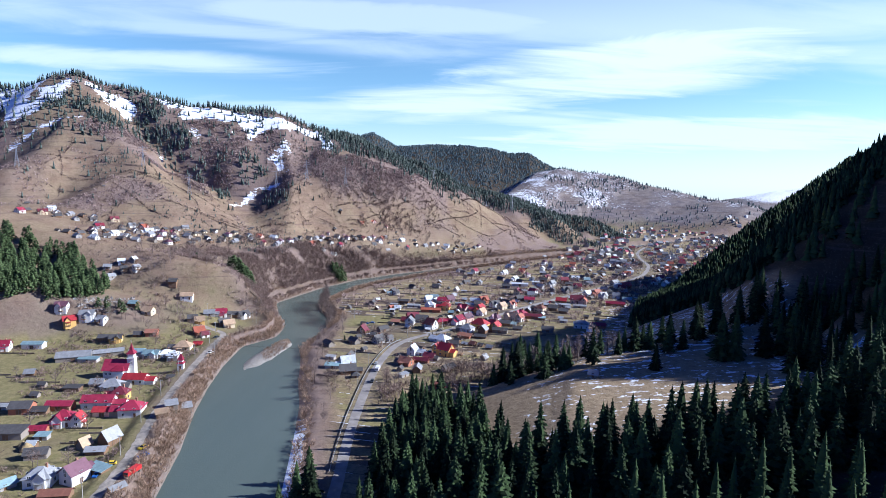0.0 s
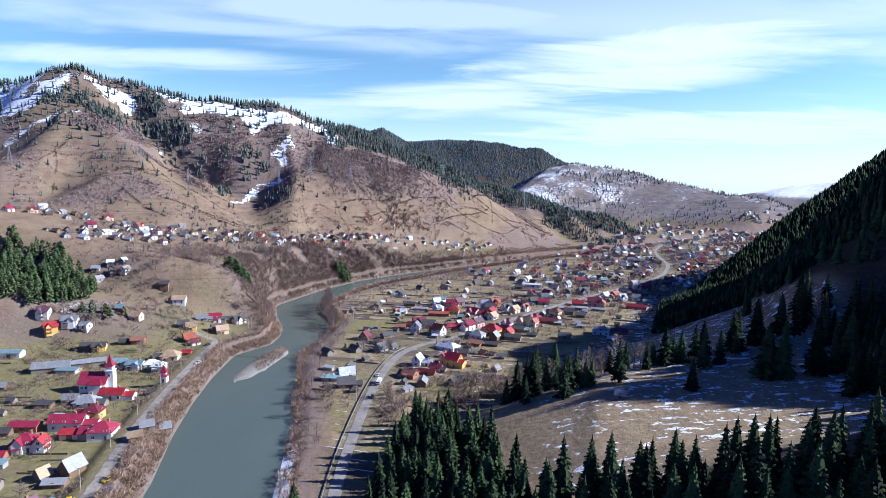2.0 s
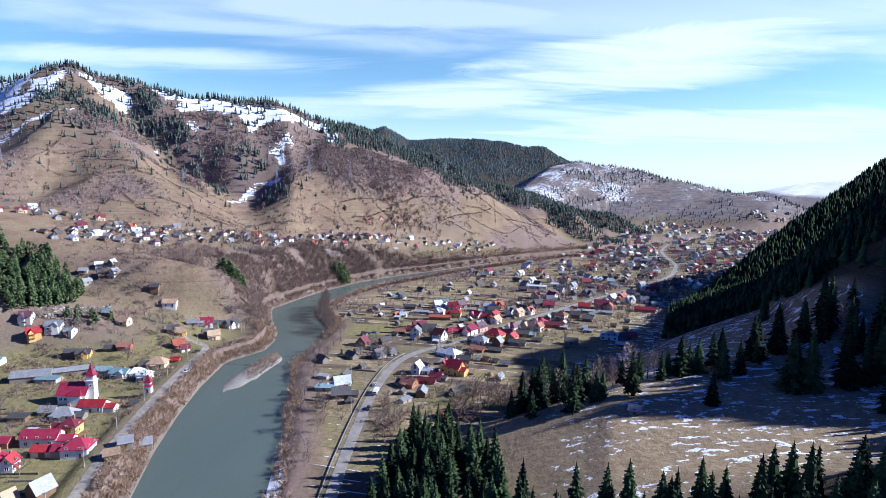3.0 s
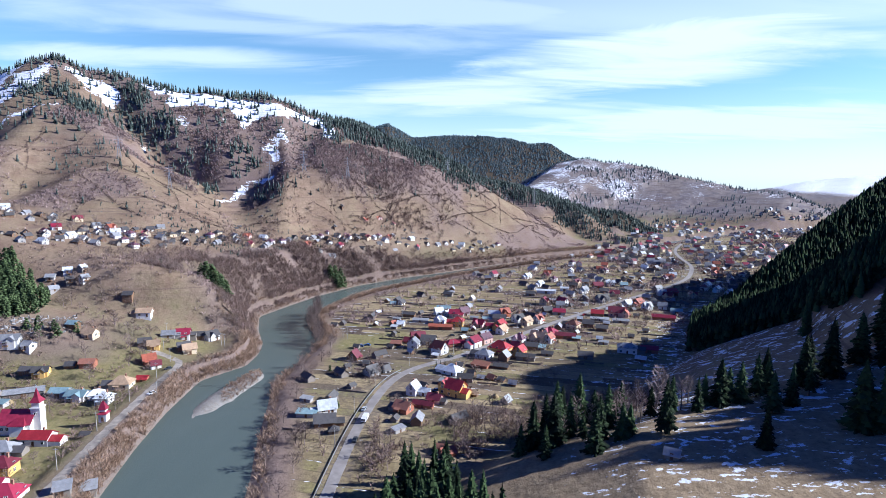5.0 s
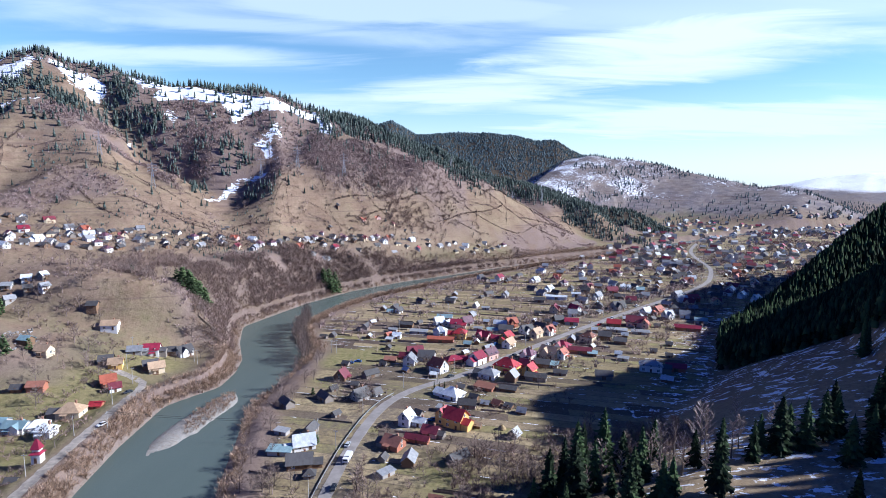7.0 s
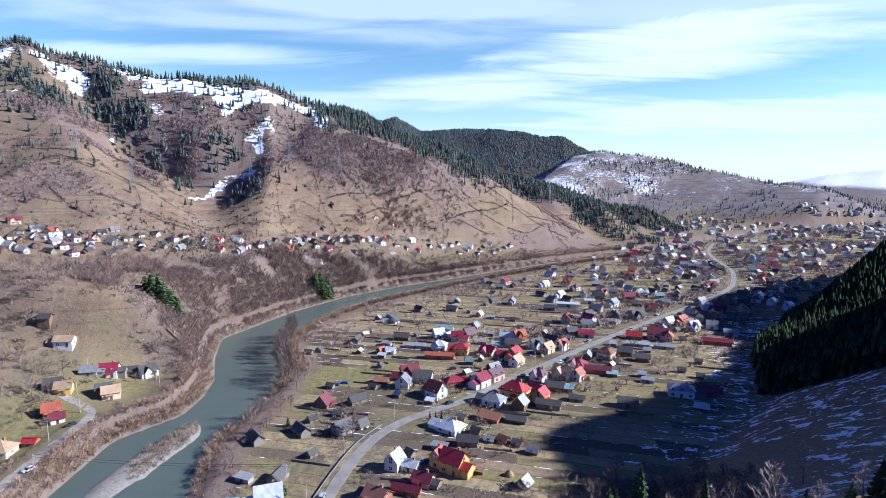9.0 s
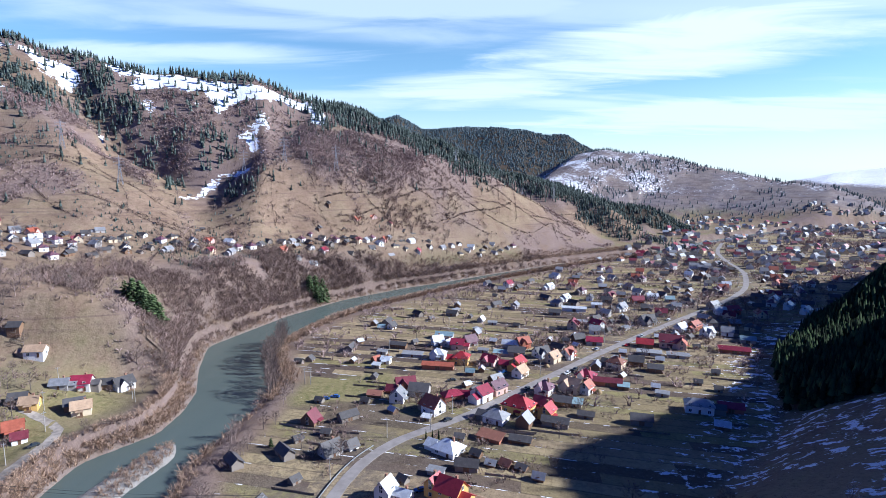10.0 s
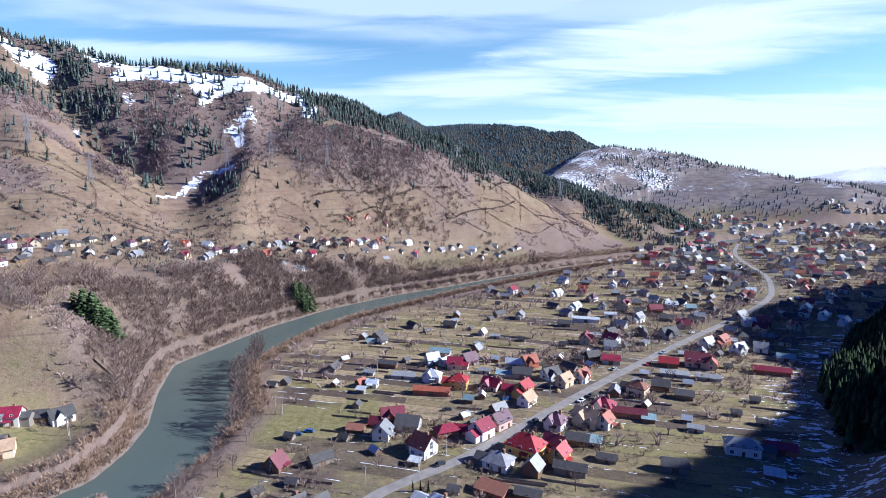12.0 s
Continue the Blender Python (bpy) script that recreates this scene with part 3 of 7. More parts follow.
def land_cover(x, y, z):
    """Shares of each cover, by place."""
    d, side, half = along(RIVER, x, y)
    e = d - half
    u = x - np.interp(y, FOOT_Y, FOOT_X)
    n1, n2 = fractal(x, y, 90, 4), fractal(x, y, 35, 3)
    right, left = side > 0, side < 0
    out = {}
    out["gravel"] = np.where(left, 0.35 * smooth(2.6, 1.4, e + 1.2 * n2) * (e > -2), smooth(1.2, -0.6, e + 1.2 * n2) * (0.5 + 0.5 * n1)) + smooth(1.25, 1.05, np.hypot((x + 130.5 - 0.105 * (y - 372)) / 9, (y - 372) / 38)) * (e < -4)
    road = near_line(MAIN_PTS[::5], x, y)
    out["yard"] = np.where(right, smooth(60, 12, road) * smooth(300, 360, y) * smooth(1100, 900, y), 0.6 * smooth(170, 120, e) * smooth(470, 440, y) * smooth(120, 180, y) * smooth(25, 12, z)) * (0.7 + 0.3 * n2)
    near_plain = smooth(14, 24, e) * smooth(30, 8, z)
    out["field"] = np.where(right, near_plain * smooth(4, -6, u), near_plain * smooth(9, 5, z) * 0.35)
    out["yard"] = np.maximum(out["yard"], 0.9 * smooth(7.5, 4.5, np.minimum(road, near_line(SIDE_PTS[::4], x, y) + 1)))
    out["green"] = np.clip(near_plain * (0.9 + 0.5 * left) + 0.25 + 0.35 * smooth(-60, -120, x) * smooth(60, 20, z), 0, 1)
    bare = smooth(120, 60, along(DOME, x, y)[0]) * smooth(-235, -300, x) + smooth(60, 25, along(SPUR, x, y)[0]) * smooth(150, 110, z)
    scrub = np.where(left, smooth(-0.15, 0.25, n1 + 0.75 * smooth(60, 115, z) - 0.10 - 0.75 * bare + 0.9 * smooth(80, 25, e) * smooth(440, 500, y)), 0.0)
    scrub = np.maximum(scrub * (z > 8) * np.where(left, 1 - 0.4 * smooth(45, 25, z) * smooth(480, 440, y), 1), 0.95 * smooth(22, 9, e) * smooth(-1, 2, e))
    out["scrub"] = np.clip(scrub, 0, 1) * (1 - 0.75 * smooth(0.1, -0.3, n1) * (z > 60))
    out["scrub"] = np.maximum(out["scrub"], left * smooth(3, 6, e) * smooth(45, 25, e) * smooth(445, 470, y) * smooth(1000, 800, y))
    out["scrub"] = np.where(y > 1400, smooth(-0.3, 0.3, n1 + n2), out["scrub"]) * (1 - 0.8 * hamlet(x, y))
    out["wood"] = np.maximum(wood_mask(x, y, z), smooth(2300, 2450, y) * smooth(40, 90, z) * (x < 1000))
    out["wood"] = np.maximum(out["wood"], 0.9 * smooth(75, 55, along(BACK_SPUR, x, y)[0]) * (z > 7) * (y > 1165))
    # shade under the bank scrub, painted as a darker strip of ground
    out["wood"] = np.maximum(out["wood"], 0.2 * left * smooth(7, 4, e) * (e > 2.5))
    out["scrub"] = out["scrub"] * (1 - 0.8 * smooth(-196, -216, x) * smooth(600, 540, y) * smooth(400, 440, y))
    # a band of darker ground under the riverside thicket
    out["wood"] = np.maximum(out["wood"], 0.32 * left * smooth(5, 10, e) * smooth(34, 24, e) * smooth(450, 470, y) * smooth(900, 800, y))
    for poly in BRUSH:
        out["scrub"] = np.maximum(out["scrub"], patch(poly, x, y, 12))
    # snow: high on the mountain, on the shaded slopes of the near hill
    field = patch(SNOW_FIELD, x, y - 3, 4) * (0.98 + 0.22 * n2 + 0.06 * n1)
    strip = np.maximum.reduce([patch(poly, x, y, 5) for poly in SNOW_STRIPS]) * (0.76 + 0.2 * n2)
    crest = np.maximum(patch(SNOW_CREST, x, y, 7), smooth(190, 215, z) * smooth(-610, -640, x) * (y > 700)) * (0.88 + 0.24 * n2)
    dome = 0.40 * smooth(155, 190, z) * smooth(-440, -520, x) * (y < 840)
    meadow = np.where(right, smooth(22, 55, u + 10 * n2) * smooth(520, 380, y), 0) * (0.565 + 0.08 * n1 + 0.015 * smooth(280, 320, y))
    shaded = np.where(right, smooth(-70, -15, u) * smooth(330, 400, y) * smooth(760, 600, y), 0) * 0.60
    far = smooth(8, 60, z) * (y > 1450) * (y < 2300) * (0.50 + 0.16 * n1 + 0.14 * n2 + 0.10 * smooth(520, 200, x))
    bank = np.where(right, smooth(11, 4, e + 2 * n2) * smooth(330, 230, y), 0) * 0.80
    out["snow"] = np.clip(np.maximum.reduce([field, crest, strip, dome, meadow, shaded, far, bank, 0.80 * smooth(5, 60, z) * (y > 2400) * (x > 900)]), 0, 1) * (1 - 0.8 * np.clip(out["wood"], 0, 1))
    # share of the grey-violet haze tint, from the far hills on
    out["far_haze"] = smooth(1380, 1500, y) * smooth(6, 30, z) * (0.75 + 0.25 * n2)
    out["lawn"] = np.maximum.reduce([patch(p, x, y, 1) for p in PLOTS["lawn"]])
    out["lawn"] = np.maximum(out["lawn"], np.where(left, 0.85 * smooth(16, 10, z), 0.15 * smooth(500, 440, y) * smooth(0, -10, u)) * smooth(12, 22, e) * smooth(-0.55, 0.0, n1 + 0.3 * n2) * smooth(500, 430, y))
    out["ploughed"] = patch(PLOTS["ploughed"][0], x, y, 1)
    # straw grass of the meadow, paled further to make up for grazing sun
    out["dry"] = np.where(right, smooth(4, 26, u), 0) * smooth(420, 330, y) * (1 - np.clip(out["wood"], 0, 1))
    out["dry"] = np.maximum(out["dry"], patch(PLOTS["stubble"][0], x, y, 1))
    out["rim"] = np.where(right, near_plain * smooth(20, 0, u), 0)
    return out


def wood_mask(x, y, z):
    """Where spruces stand close together: the spur, the slope above the meadow, the near wood."""
    d, side, half = along(RIVER, x, y)
    u = x - np.interp(y, FOOT_Y, FOOT_X)
    n = fractal(x, y, 60, 3)
    edge = np.interp(x, [130, 165, 205, 260, 320], [452, 438, 424, 404, 388])
    spur = smooth(0, 6, y - edge + 5 * n) * smooth(2, 8, u)
    upper = smooth(0, 10, u - np.interp(y, [-700, 150, 192, 212, 240, 300, 345, 380, 430, 470], [5, 5, 30, 205, 205, 192, 155, 118, 72, 30]) + 14 * n) * (y < 620)
    return np.clip((side > 0) * np.maximum(spur, upper) * smooth(1300, 1000, y), 0, 1)


def build_ground():
    ang = np.concatenate([np.arange(-180, -52, 4.0), np.arange(-52, 52, 0.235), np.arange(52, 180.1, 4.0)])
    rad = np.concatenate([[0.5], np.geomspace(30, 4900, 500)])
    a, r = np.meshgrid(np.radians(ang), rad)
    x, y = r * np.sin(a), -60 + r * np.cos(a)
    xs, ys = x.ravel(), y.ravel()
    zs = surface(xs, ys)
    nr, na = x.shape
    idx = np.arange(nr * na).reshape(nr, na)
    quads = np.stack([idx[:-1, :-1], idx[:-1, 1:], idx[1:, 1:], idx[1:, :-1]], -1).reshape(-1, 4)[:, ::-1]
    me = mesh_from("ground", np.stack([xs, ys, zs], 1), quads, [GROUND_MAT], True)
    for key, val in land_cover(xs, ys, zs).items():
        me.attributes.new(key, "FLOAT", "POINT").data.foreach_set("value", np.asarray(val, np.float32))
    return tagged(new("ground", me), "valley floor and hillsides of dry grass, strip fields and thawing snow", "ground", kind="structure")


build_ground()


def ribbon(name, pts, z, half, mat, lift, offset=0.0):
    t = np.gradient(pts, axis=0)
    t /= np.linalg.norm(t, axis=1)[:, None]
    nrm = np.stack([t[:, 1], -t[:, 0]], 1)
    h = np.broadcast_to(half, len(pts))[:, None]
    c = pts + nrm * offset
    a, b = c - nrm * h, c + nrm * h
    zz = (np.asarray(z) + lift)[:, None]
    n = len(pts)
    v = np.concatenate([np.c_[a, zz], np.c_[b, zz], np.c_[a, zz - 0.3], np.c_[b, zz - 0.3]])
    i = np.arange(n - 1)
    f = np.concatenate([np.stack([i, i + n, i + n + 1, i + 1], 1), np.stack([i, i + 1, i + 1 + 2 * n, i + 2 * n], 1), np.stack([i + n, i + 3 * n, i + 3 * n + 1, i + n + 1], 1)])
    me = mesh_from(name, v, f, [mat])
    me.polygons.foreach_set("use_smooth", np.zeros(len(me.polygons), bool))
    return me


def build_water():
    pts = dense(RIVER, 8.0)
    half = np.interp(pts[:, 1], [p[1] for p in RIVER], [p[2] for p in RIVER]) + 6
    me = ribbon("river", pts, np.zeros(len(pts)), half, WATER_MAT, 0.0)
    tagged(new("river", me), "grey-green river bending between brown banks", "river", kind="structure")


build_water()
tagged(new("road_1", ribbon("road_1", MAIN_PTS, MAIN_Z, 2.35 + 0.16 * np.sin(np.arange(len(MAIN_PTS)) * 1.7) * np.cos(np.arange(len(MAIN_PTS)) * 0.61), ASPHALT, 0.07)), "worn pale asphalt main road through the village", "road", kind="structure")
DIRT = plain_mat("dirt_track", (0.16, 0.12, 0.09), 0.95, 0.3, 0.6)
LANE = plain_mat("worn_gravelled_lane", (0.22, 0.195, 0.17), 0.9, 0.4, 0.5, tint=(0.31, 0.275, 0.235))
TRACK_Z = surface(TRACK_PTS[:, 0], TRACK_PTS[:, 1])
tagged(new("road_3", ribbon("road_3", TRACK_PTS, TRACK_Z, 1.1, DIRT, 0.06)), "narrow brown dirt track in the river meadow", "road", kind="structure")
tagged(new("road_2", ribbon("road_2", SIDE_PTS, SIDE_Z, 2.0 + 0.3 * np.sin(np.arange(len(SIDE_PTS)) * 2.3), LANE, 0.07)), "worn pale gravelled lane along the river bank", "road", kind="structure")
# ---------------------------------------------------------------- plants
NEEDLES = plain_mat("spruce_needles", (0.014, 0.026, 0.012), 0.9, 0.45, 1.5, tint=(0.032, 0.052, 0.02), chance=0.5, island=0.5)
# blue-grey of distance haze is put into these needles' colour
HAZED_NEEDLES = plain_mat("far_hazed_spruce_needles", (0.05, 0.074, 0.082), 0.9, 0.3, 0.01, tint=(0.075, 0.10, 0.108), island=0.5)
# lightened and greyed a little, for haze on the mountain
FAR_NEEDLES = plain_mat("lightly_hazed_spruce_needles", (0.04, 0.057, 0.05), 0.9, 0.4, 0.02, tint=(0.07, 0.086, 0.074), island=0.7)
PINE_NEEDLES = plain_mat("pine_needles", (0.036, 0.06, 0.024), 0.9, 0.4, 0.3, tint=(0.072, 0.10, 0.042), island=0.7)
BARK = plain_mat("spruce_bark", (0.10, 0.07, 0.05), 0.9, 0.35, 3.0)
# twigs lightened to stand in for haze over the brushy hillsides
TWIGS = plain_mat("bare_twigs", (0.235, 0.172, 0.158), 0.9, 0.25, 0.05, tint=(0.365, 0.275, 0.248), island=0.8)
BANK_TWIGS = plain_mat("riverside_twigs", (0.22, 0.15, 0.105), 0.9, 0.25, 0.05, tint=(0.335, 0.235, 0.165), island=0.8)
PALE_TWIGS = plain_mat("birch_twigs", (0.24, 0.18, 0.155), 0.85, 0.3, 0.5, tint=(0.36, 0.28, 0.245), island=0.6, chance=0.3)
TREE_TWIGS = plain_mat("bare_tree_twigs", (0.135, 0.10, 0.088), 0.9, 0.25, 0.05, tint=(0.215, 0.165, 0.145), island=0.6)
SCARP_TWIGS = plain_mat("brown_thicket_twigs", (0.165, 0.118, 0.10), 0.9, 0.25, 0.05, tint=(0.265, 0.192, 0.162), island=0.8)
HEDGE = plain_mat("dark_hedge_twigs", (0.10, 0.072, 0.06), 0.9, 0.3, 0.05, tint=(0.16, 0.115, 0.10), island=0.6)
TREE_BARK = plain_mat("grey_bark", (0.16, 0.13, 0.11), 0.9, 0.3, 2.0, chance=0.3)


def part(name, mesh, parent, label="", m=None):
    ob = new(name, mesh)
    ob.parent = parent
    if m is not None:
        ob.matrix_local = m
    if label:
        ob["label"] = label
    return ob


def tube(pts, radii, sides=5):
    """A tapered stem along points."""
    verts, faces = [], []
    pts = [Vector(p) for p in pts]
    for i, p in enumerate(pts):
        d = (pts[min(i + 1, len(pts) - 1)] - pts[max(i - 1, 0)]).normalized()
        s = d.orthogonal().normalized()
        t = d.cross(s)
        for k in range(sides):
            a = 2 * math.pi * k / sides
            verts.append(p + (s * math.cos(a) + t * math.sin(a)) * radii[i])
    for i in range(len(pts) - 1):
        for k in range(sides):
            a, b = i * sides + k, i * sides + (k + 1) % sides
            faces.append((a, b, b + sides, a + sides))
    faces.append(tuple(range((len(pts) - 1) * sides, len(pts) * sides)))
    return verts, faces


def spruce_crown(rng, whorls, arms, height=1.0, girth=0.17, start=0.08, blades=4):
    """Whorls of hanging boughs; unit height."""
    verts, faces = [], []
    for k in range(whorls):
        f = (k + rng.uniform(-0.3, 0.3)) / whorls
        z = start + (0.985 - start) * max(0.0, f)
        reach = girth * (1 - f) ** 0.78 * (0.85 + 0.3 * rng.random()) + 0.008
        n = max(4, round(arms * (1 - 0.45 * f)))
        turn = rng.random() * 6.28
        for j in range(n):
            a = turn + 6.283 * (j + rng.uniform(-0.25, 0.25)) / n
            r = reach * rng.uniform(0.62, 1.18)
            sag = rng.uniform(0.18, 0.48) * (1 - 0.55 * f)
            ca, sa = math.cos(a), math.sin(a)
            zz = z + rng.uniform(-0.012, 0.012)
            w = r * rng.uniform(0.20, 0.33) + 0.003
            b = len(verts)

            def put(d, side, drop):
                verts.append((ca * d - sa * side, sa * d + ca * side, (zz - drop) * height))

            put(0.02 * r, 0, -0.01)
            put(0.55 * r, w, sag * r * 0.65 + 0.012)
            put(0.55 * r, 0, sag * r * 0.28 - 0.004)
            put(0.55 * r, -w, sag * r * 0.65 + 0.012)
            put(r, 0, sag * r)
            faces += [(b, b + 1, b + 2), (b, b + 2, b + 3), (b + 1, b + 4, b + 2), (b + 2, b + 4, b + 3)]
            if blades > 4:
                put(0.34 * r, w * 1.1, sag * r * 0.5 + 0.02)
                put(0.80 * r, w * 0.9, sag * r * 1.15 + 0.012)
                put(0.34 * r, -w * 1.1, sag * r * 0.5 + 0.02)
                put(0.80 * r, -w * 0.9, sag * r * 1.15 + 0.012)
                faces += [(b, b + 5, b + 2), (b + 2, b + 6, b + 4), (b, b + 2, b + 7), (b + 2, b + 4, b + 8)]
    # the dense dark heart of the crown
    b, sides = len(verts), 6
    for h, k in ((start, 0.42), (0.4, 0.40), (0.72, 0.24), (0.95, 0.05)):
        for j in range(sides):
            r = girth * k * rng.uniform(0.75, 1.25)
            verts.append((r * math.cos(j * 1.047 + h), r * math.sin(j * 1.047 + h), h * height))
    for i in range(3):
        for j in range(sides):
            p, q = b + i * sides + j, b + i * sides + (j + 1) % sides
            faces += [(p, q, q + sides), (p, q + sides, p + sides)]
    b = len(verts)
    verts += [(0.012, 0, 0.93), (-0.006, 0.011, 0.93), (-0.006, -0.011, 0.93), (0, 0, 1.02)]
    faces += [(b, b + 1, b + 3), (b + 1, b + 2, b + 3), (b + 2, b, b + 3)]
    return verts, faces


def make_spruces():
    kinds = []
    for n in range(7):
        rng = random.Random(50 + n)
        girth = (0.19, 0.22, 0.20, 0.235, 0.175, 0.25, 0.205)[n]
        v, f = spruce_crown(rng, 22, 9, girth=girth, start=(0.10, 0.05, 0.16, 0.03, 0.2, 0.02, 0.07)[n], blades=8)
        crown = mesh_from("crown", v, f, [NEEDLES])
        v, f = tube([(0, 0, -0.04), (0, 0, 0.3), (0.003, 0, 0.95)], [0.017, 0.013, 0.002], 6)
        trunk = mesh_from("trunk", v, f, [BARK])
        kinds.append((trunk, crown))
    return kinds


SPRUCE_KINDS = make_spruces()
SPRUCE_SPOTS = []


def spruce(x, y, h, kind, group, label):
    z = at_ground(x, y)
    base = new("spruce_tree")
    trunk, crown = SPRUCE_KINDS[kind % len(SPRUCE_KINDS)]
    part("trunk", trunk, base), part("crown", crown, base)
    wide = RNG.uniform(0.9, 1.2)
    base.matrix_world = Matrix.Translation((x, y, z - 0.2)) @ Matrix.Rotation(RNG.uniform(0, 6.28), 4, "Z") @ Matrix.Diagonal((h * wide, h * wide, h, 1))
    SPRUCE_SPOTS.append((x, y))
    return tagged(base, label, "spruce tree", group)


def gather(name, templates, x, y, z, size, mat, turn=None, wide=None, label="", category="", lean=0.0):
    """Many small plants in one mesh: templates are (verts, triangles) of unit size."""
    n = len(x)
    turn = RNG.uniform(0, 6.28, n) if turn is None else turn
    wide = np.ones(n) if wide is None else wide
    pick = RNG.integers(0, len(templates), n)
    vs, fs, count = [], [], 0
    for k, (tv, tf) in enumerate(templates):
        ids = np.nonzero(pick == k)[0]
        if not len(ids):
            continue
        tv, tf = np.asarray(tv, float), np.asarray(tf, int)
        c, s = np.cos(turn[ids])[:, None], np.sin(turn[ids])[:, None]
        px = (tv[:, 0] * c - tv[:, 1] * s) * (size * wide)[ids][:, None] + x[ids][:, None]
        py = (tv[:, 0] * s + tv[:, 1] * c) * (size * wide)[ids][:, None] + y[ids][:, None]
        pz = tv[:, 2] * size[ids][:, None] + z[ids][:, None]
        vs.append(np.stack([px, py, pz], -1).reshape(-1, 3))
        fs.append((tf[None] + (np.arange(len(ids)) * len(tv))[:, None, None]).reshape(-1, 3) + count)
        count += len(ids) * len(tv)
    me = mesh_from(name, np.concatenate(vs), np.concatenate(fs), [mat])
    return tagged(new(name, me), label, category, kind="stuff")


def triangles(v, f):
    out = []
    for face in f:
        out += [(face[0], face[i], face[i + 1]) for i in range(1, len(face) - 1)]
    return np.array(v, float), np.array(out, int)


def far_conifer(rng, tiers=3, sides=5):
    v, f = [], []
    for k in range(tiers):
        lo, r = 0.06 + 0.81 * k / tiers, 0.19 * (1 - 0.81 * k / tiers) * rng.uniform(0.85, 1.15)
        b = len(v)
        for j in range(sides):
            a = 6.283 * (j + rng.uniform(-0.3, 0.3)) / sides + k
            q = r * rng.uniform(0.65, 1.2)
            v.append((q * math.cos(a), q * math.sin(a), lo + rng.uniform(-0.06, 0.04)))
        v.append((rng.uniform(-0.01, 0.01), 0, lo + 0.12 + 0.96 / tiers))
        f += [(b + j, b + (j + 1) % sides, b + sides) for j in range(sides)]
    return np.array(v), np.array(f)


def tuft(rng, stems, twigs, wide=0.03):
    """A bare bush: stems that fan out and split into thin twigs under a rounded top; about unit height."""
    v, f = [], []

    def blade(p, q, w):
        t = rng.uniform(0, 6.283)
        s = Vector((w * math.cos(t), w * math.sin(t), 0.0)) / 2
        b = len(v)
        v.extend([tuple(p - s), tuple(p + s), tuple(q)])
        f.append((b, b + 1, b + 2))

    for k in range(stems):
        a, out = 6.283 * (k + rng.random()) / stems, rng.uniform(0.15, 1.0)
        foot = Vector((0.12 * math.cos(a) * rng.random(), 0.12 * math.sin(a) * rng.random(), -0.03))
        fork = Vector((0.34 * out * math.cos(a), 0.34 * out * math.sin(a), rng.uniform(0.35, 0.6) * (1.15 - 0.4 * out)))
        blade(foot, fork, wide * 1.5)
        for _ in range(twigs):
            c, r = a + rng.uniform(-1.3, 1.3), rng.uniform(0.18, 0.42)
            tip = fork + Vector((r * math.cos(c), r * math.sin(c), rng.uniform(0.08, 0.46) * (1.2 - 0.5 * out)))
            blade(fork.lerp(foot, rng.uniform(0, 0.3)), tip, wide)
    return np.array(v), np.array(f)


def pine_shape(rng):
    """A trunk and a full pointed crown of ragged needle clumps."""
    v, f = tube([(0, 0, -0.02), (0, 0, 0.85)], [0.018, 0.006], 4)
    v = [tuple(p) for p in v]
    f = [tuple(q) for q in f]
    for k in range(34):
        h = 0.14 + 0.84 * ((k + rng.random()) / 34) ** 0.9
        r = 0.23 * (1.04 - h) ** 0.62 * rng.uniform(0.45, 1.0)
        a = k * 2.4 + rng.uniform(-0.5, 0.5)
        cx, cy, s = r * math.cos(a), r * math.sin(a), rng.uniform(0.06, 0.10) * (1.25 - 0.6 * h)
        b = len(v)
        for d in ((1, 0, -0.3), (0, 1, -0.3), (-1, 0, -0.3), (0, -1, -0.3), (0, 0, 1.0), (0, 0, -0.7)):
            q = s * rng.uniform(0.65, 1.4)
            v.append((cx + d[0] * q, cy + d[1] * q, h - 0.04 + d[2] * q * 0.8))
        f += [(b + i, b + (i + 1) % 4, b + 4) for i in range(4)] + [(b + (i + 1) % 4, b + i, b + 5) for i in range(4)]
    return triangles(v, f)


def spread(count, box, keep, tries=60):
    """Places in a box that pass keep(x, y, z), which gives a chance."""
    xs, ys = [], []
    got = 0
    for _ in range(tries):
        x, y = RNG.uniform(box[0], box[1], count * 2), RNG.uniform(box[2], box[3], count * 2)
        z = surface(x, y)
        ok = RNG.random(count * 2) < keep(x, y, z)
        xs.append(x[ok]), ys.append(y[ok])
        got += int(ok.sum())
        if got >= count:
            break
    x, y = np.concatenate(xs)[:count], np.concatenate(ys)[:count]
    return x, y, surface(x, y)


def blob(x, y, cx, cy, rx, ry):
    return smooth(1.25, 0.75, np.hypot((x - cx) / rx, (y - cy) / ry))


FAR_TREES = [far_conifer(random.Random(200 + n)) for n in range(9)]
MID_SPRUCES = [far_conifer(random.Random(300 + n), 6, 7) for n in range(7)]
DENSE_SPRUCES = [triangles(*spruce_crown(random.Random(340 + n), 14, 8, girth=0.175, start=0.06)) for n in range(3)]
PINES = [pine_shape(random.Random(400 + n)) for n in range(6)]
TUFTS = [tuft(random.Random(500 + n), 4, 3, 0.075) for n in range(8)]
FINE_TUFTS = [tuft(random.Random(600 + n), 6, 5, 0.045) for n in range(8)]

# -- spruce edge in the foreground, in rows and groups
FRONT_WOOD = [(-36, 118), (-30, 235), (-27, 292), (-14, 296), (-2, 262), (9, 236), (12, 206), (24, 199), (70, 190), (118, 186), (160, 208), (175, 235), (230, 200), (230, 118)]


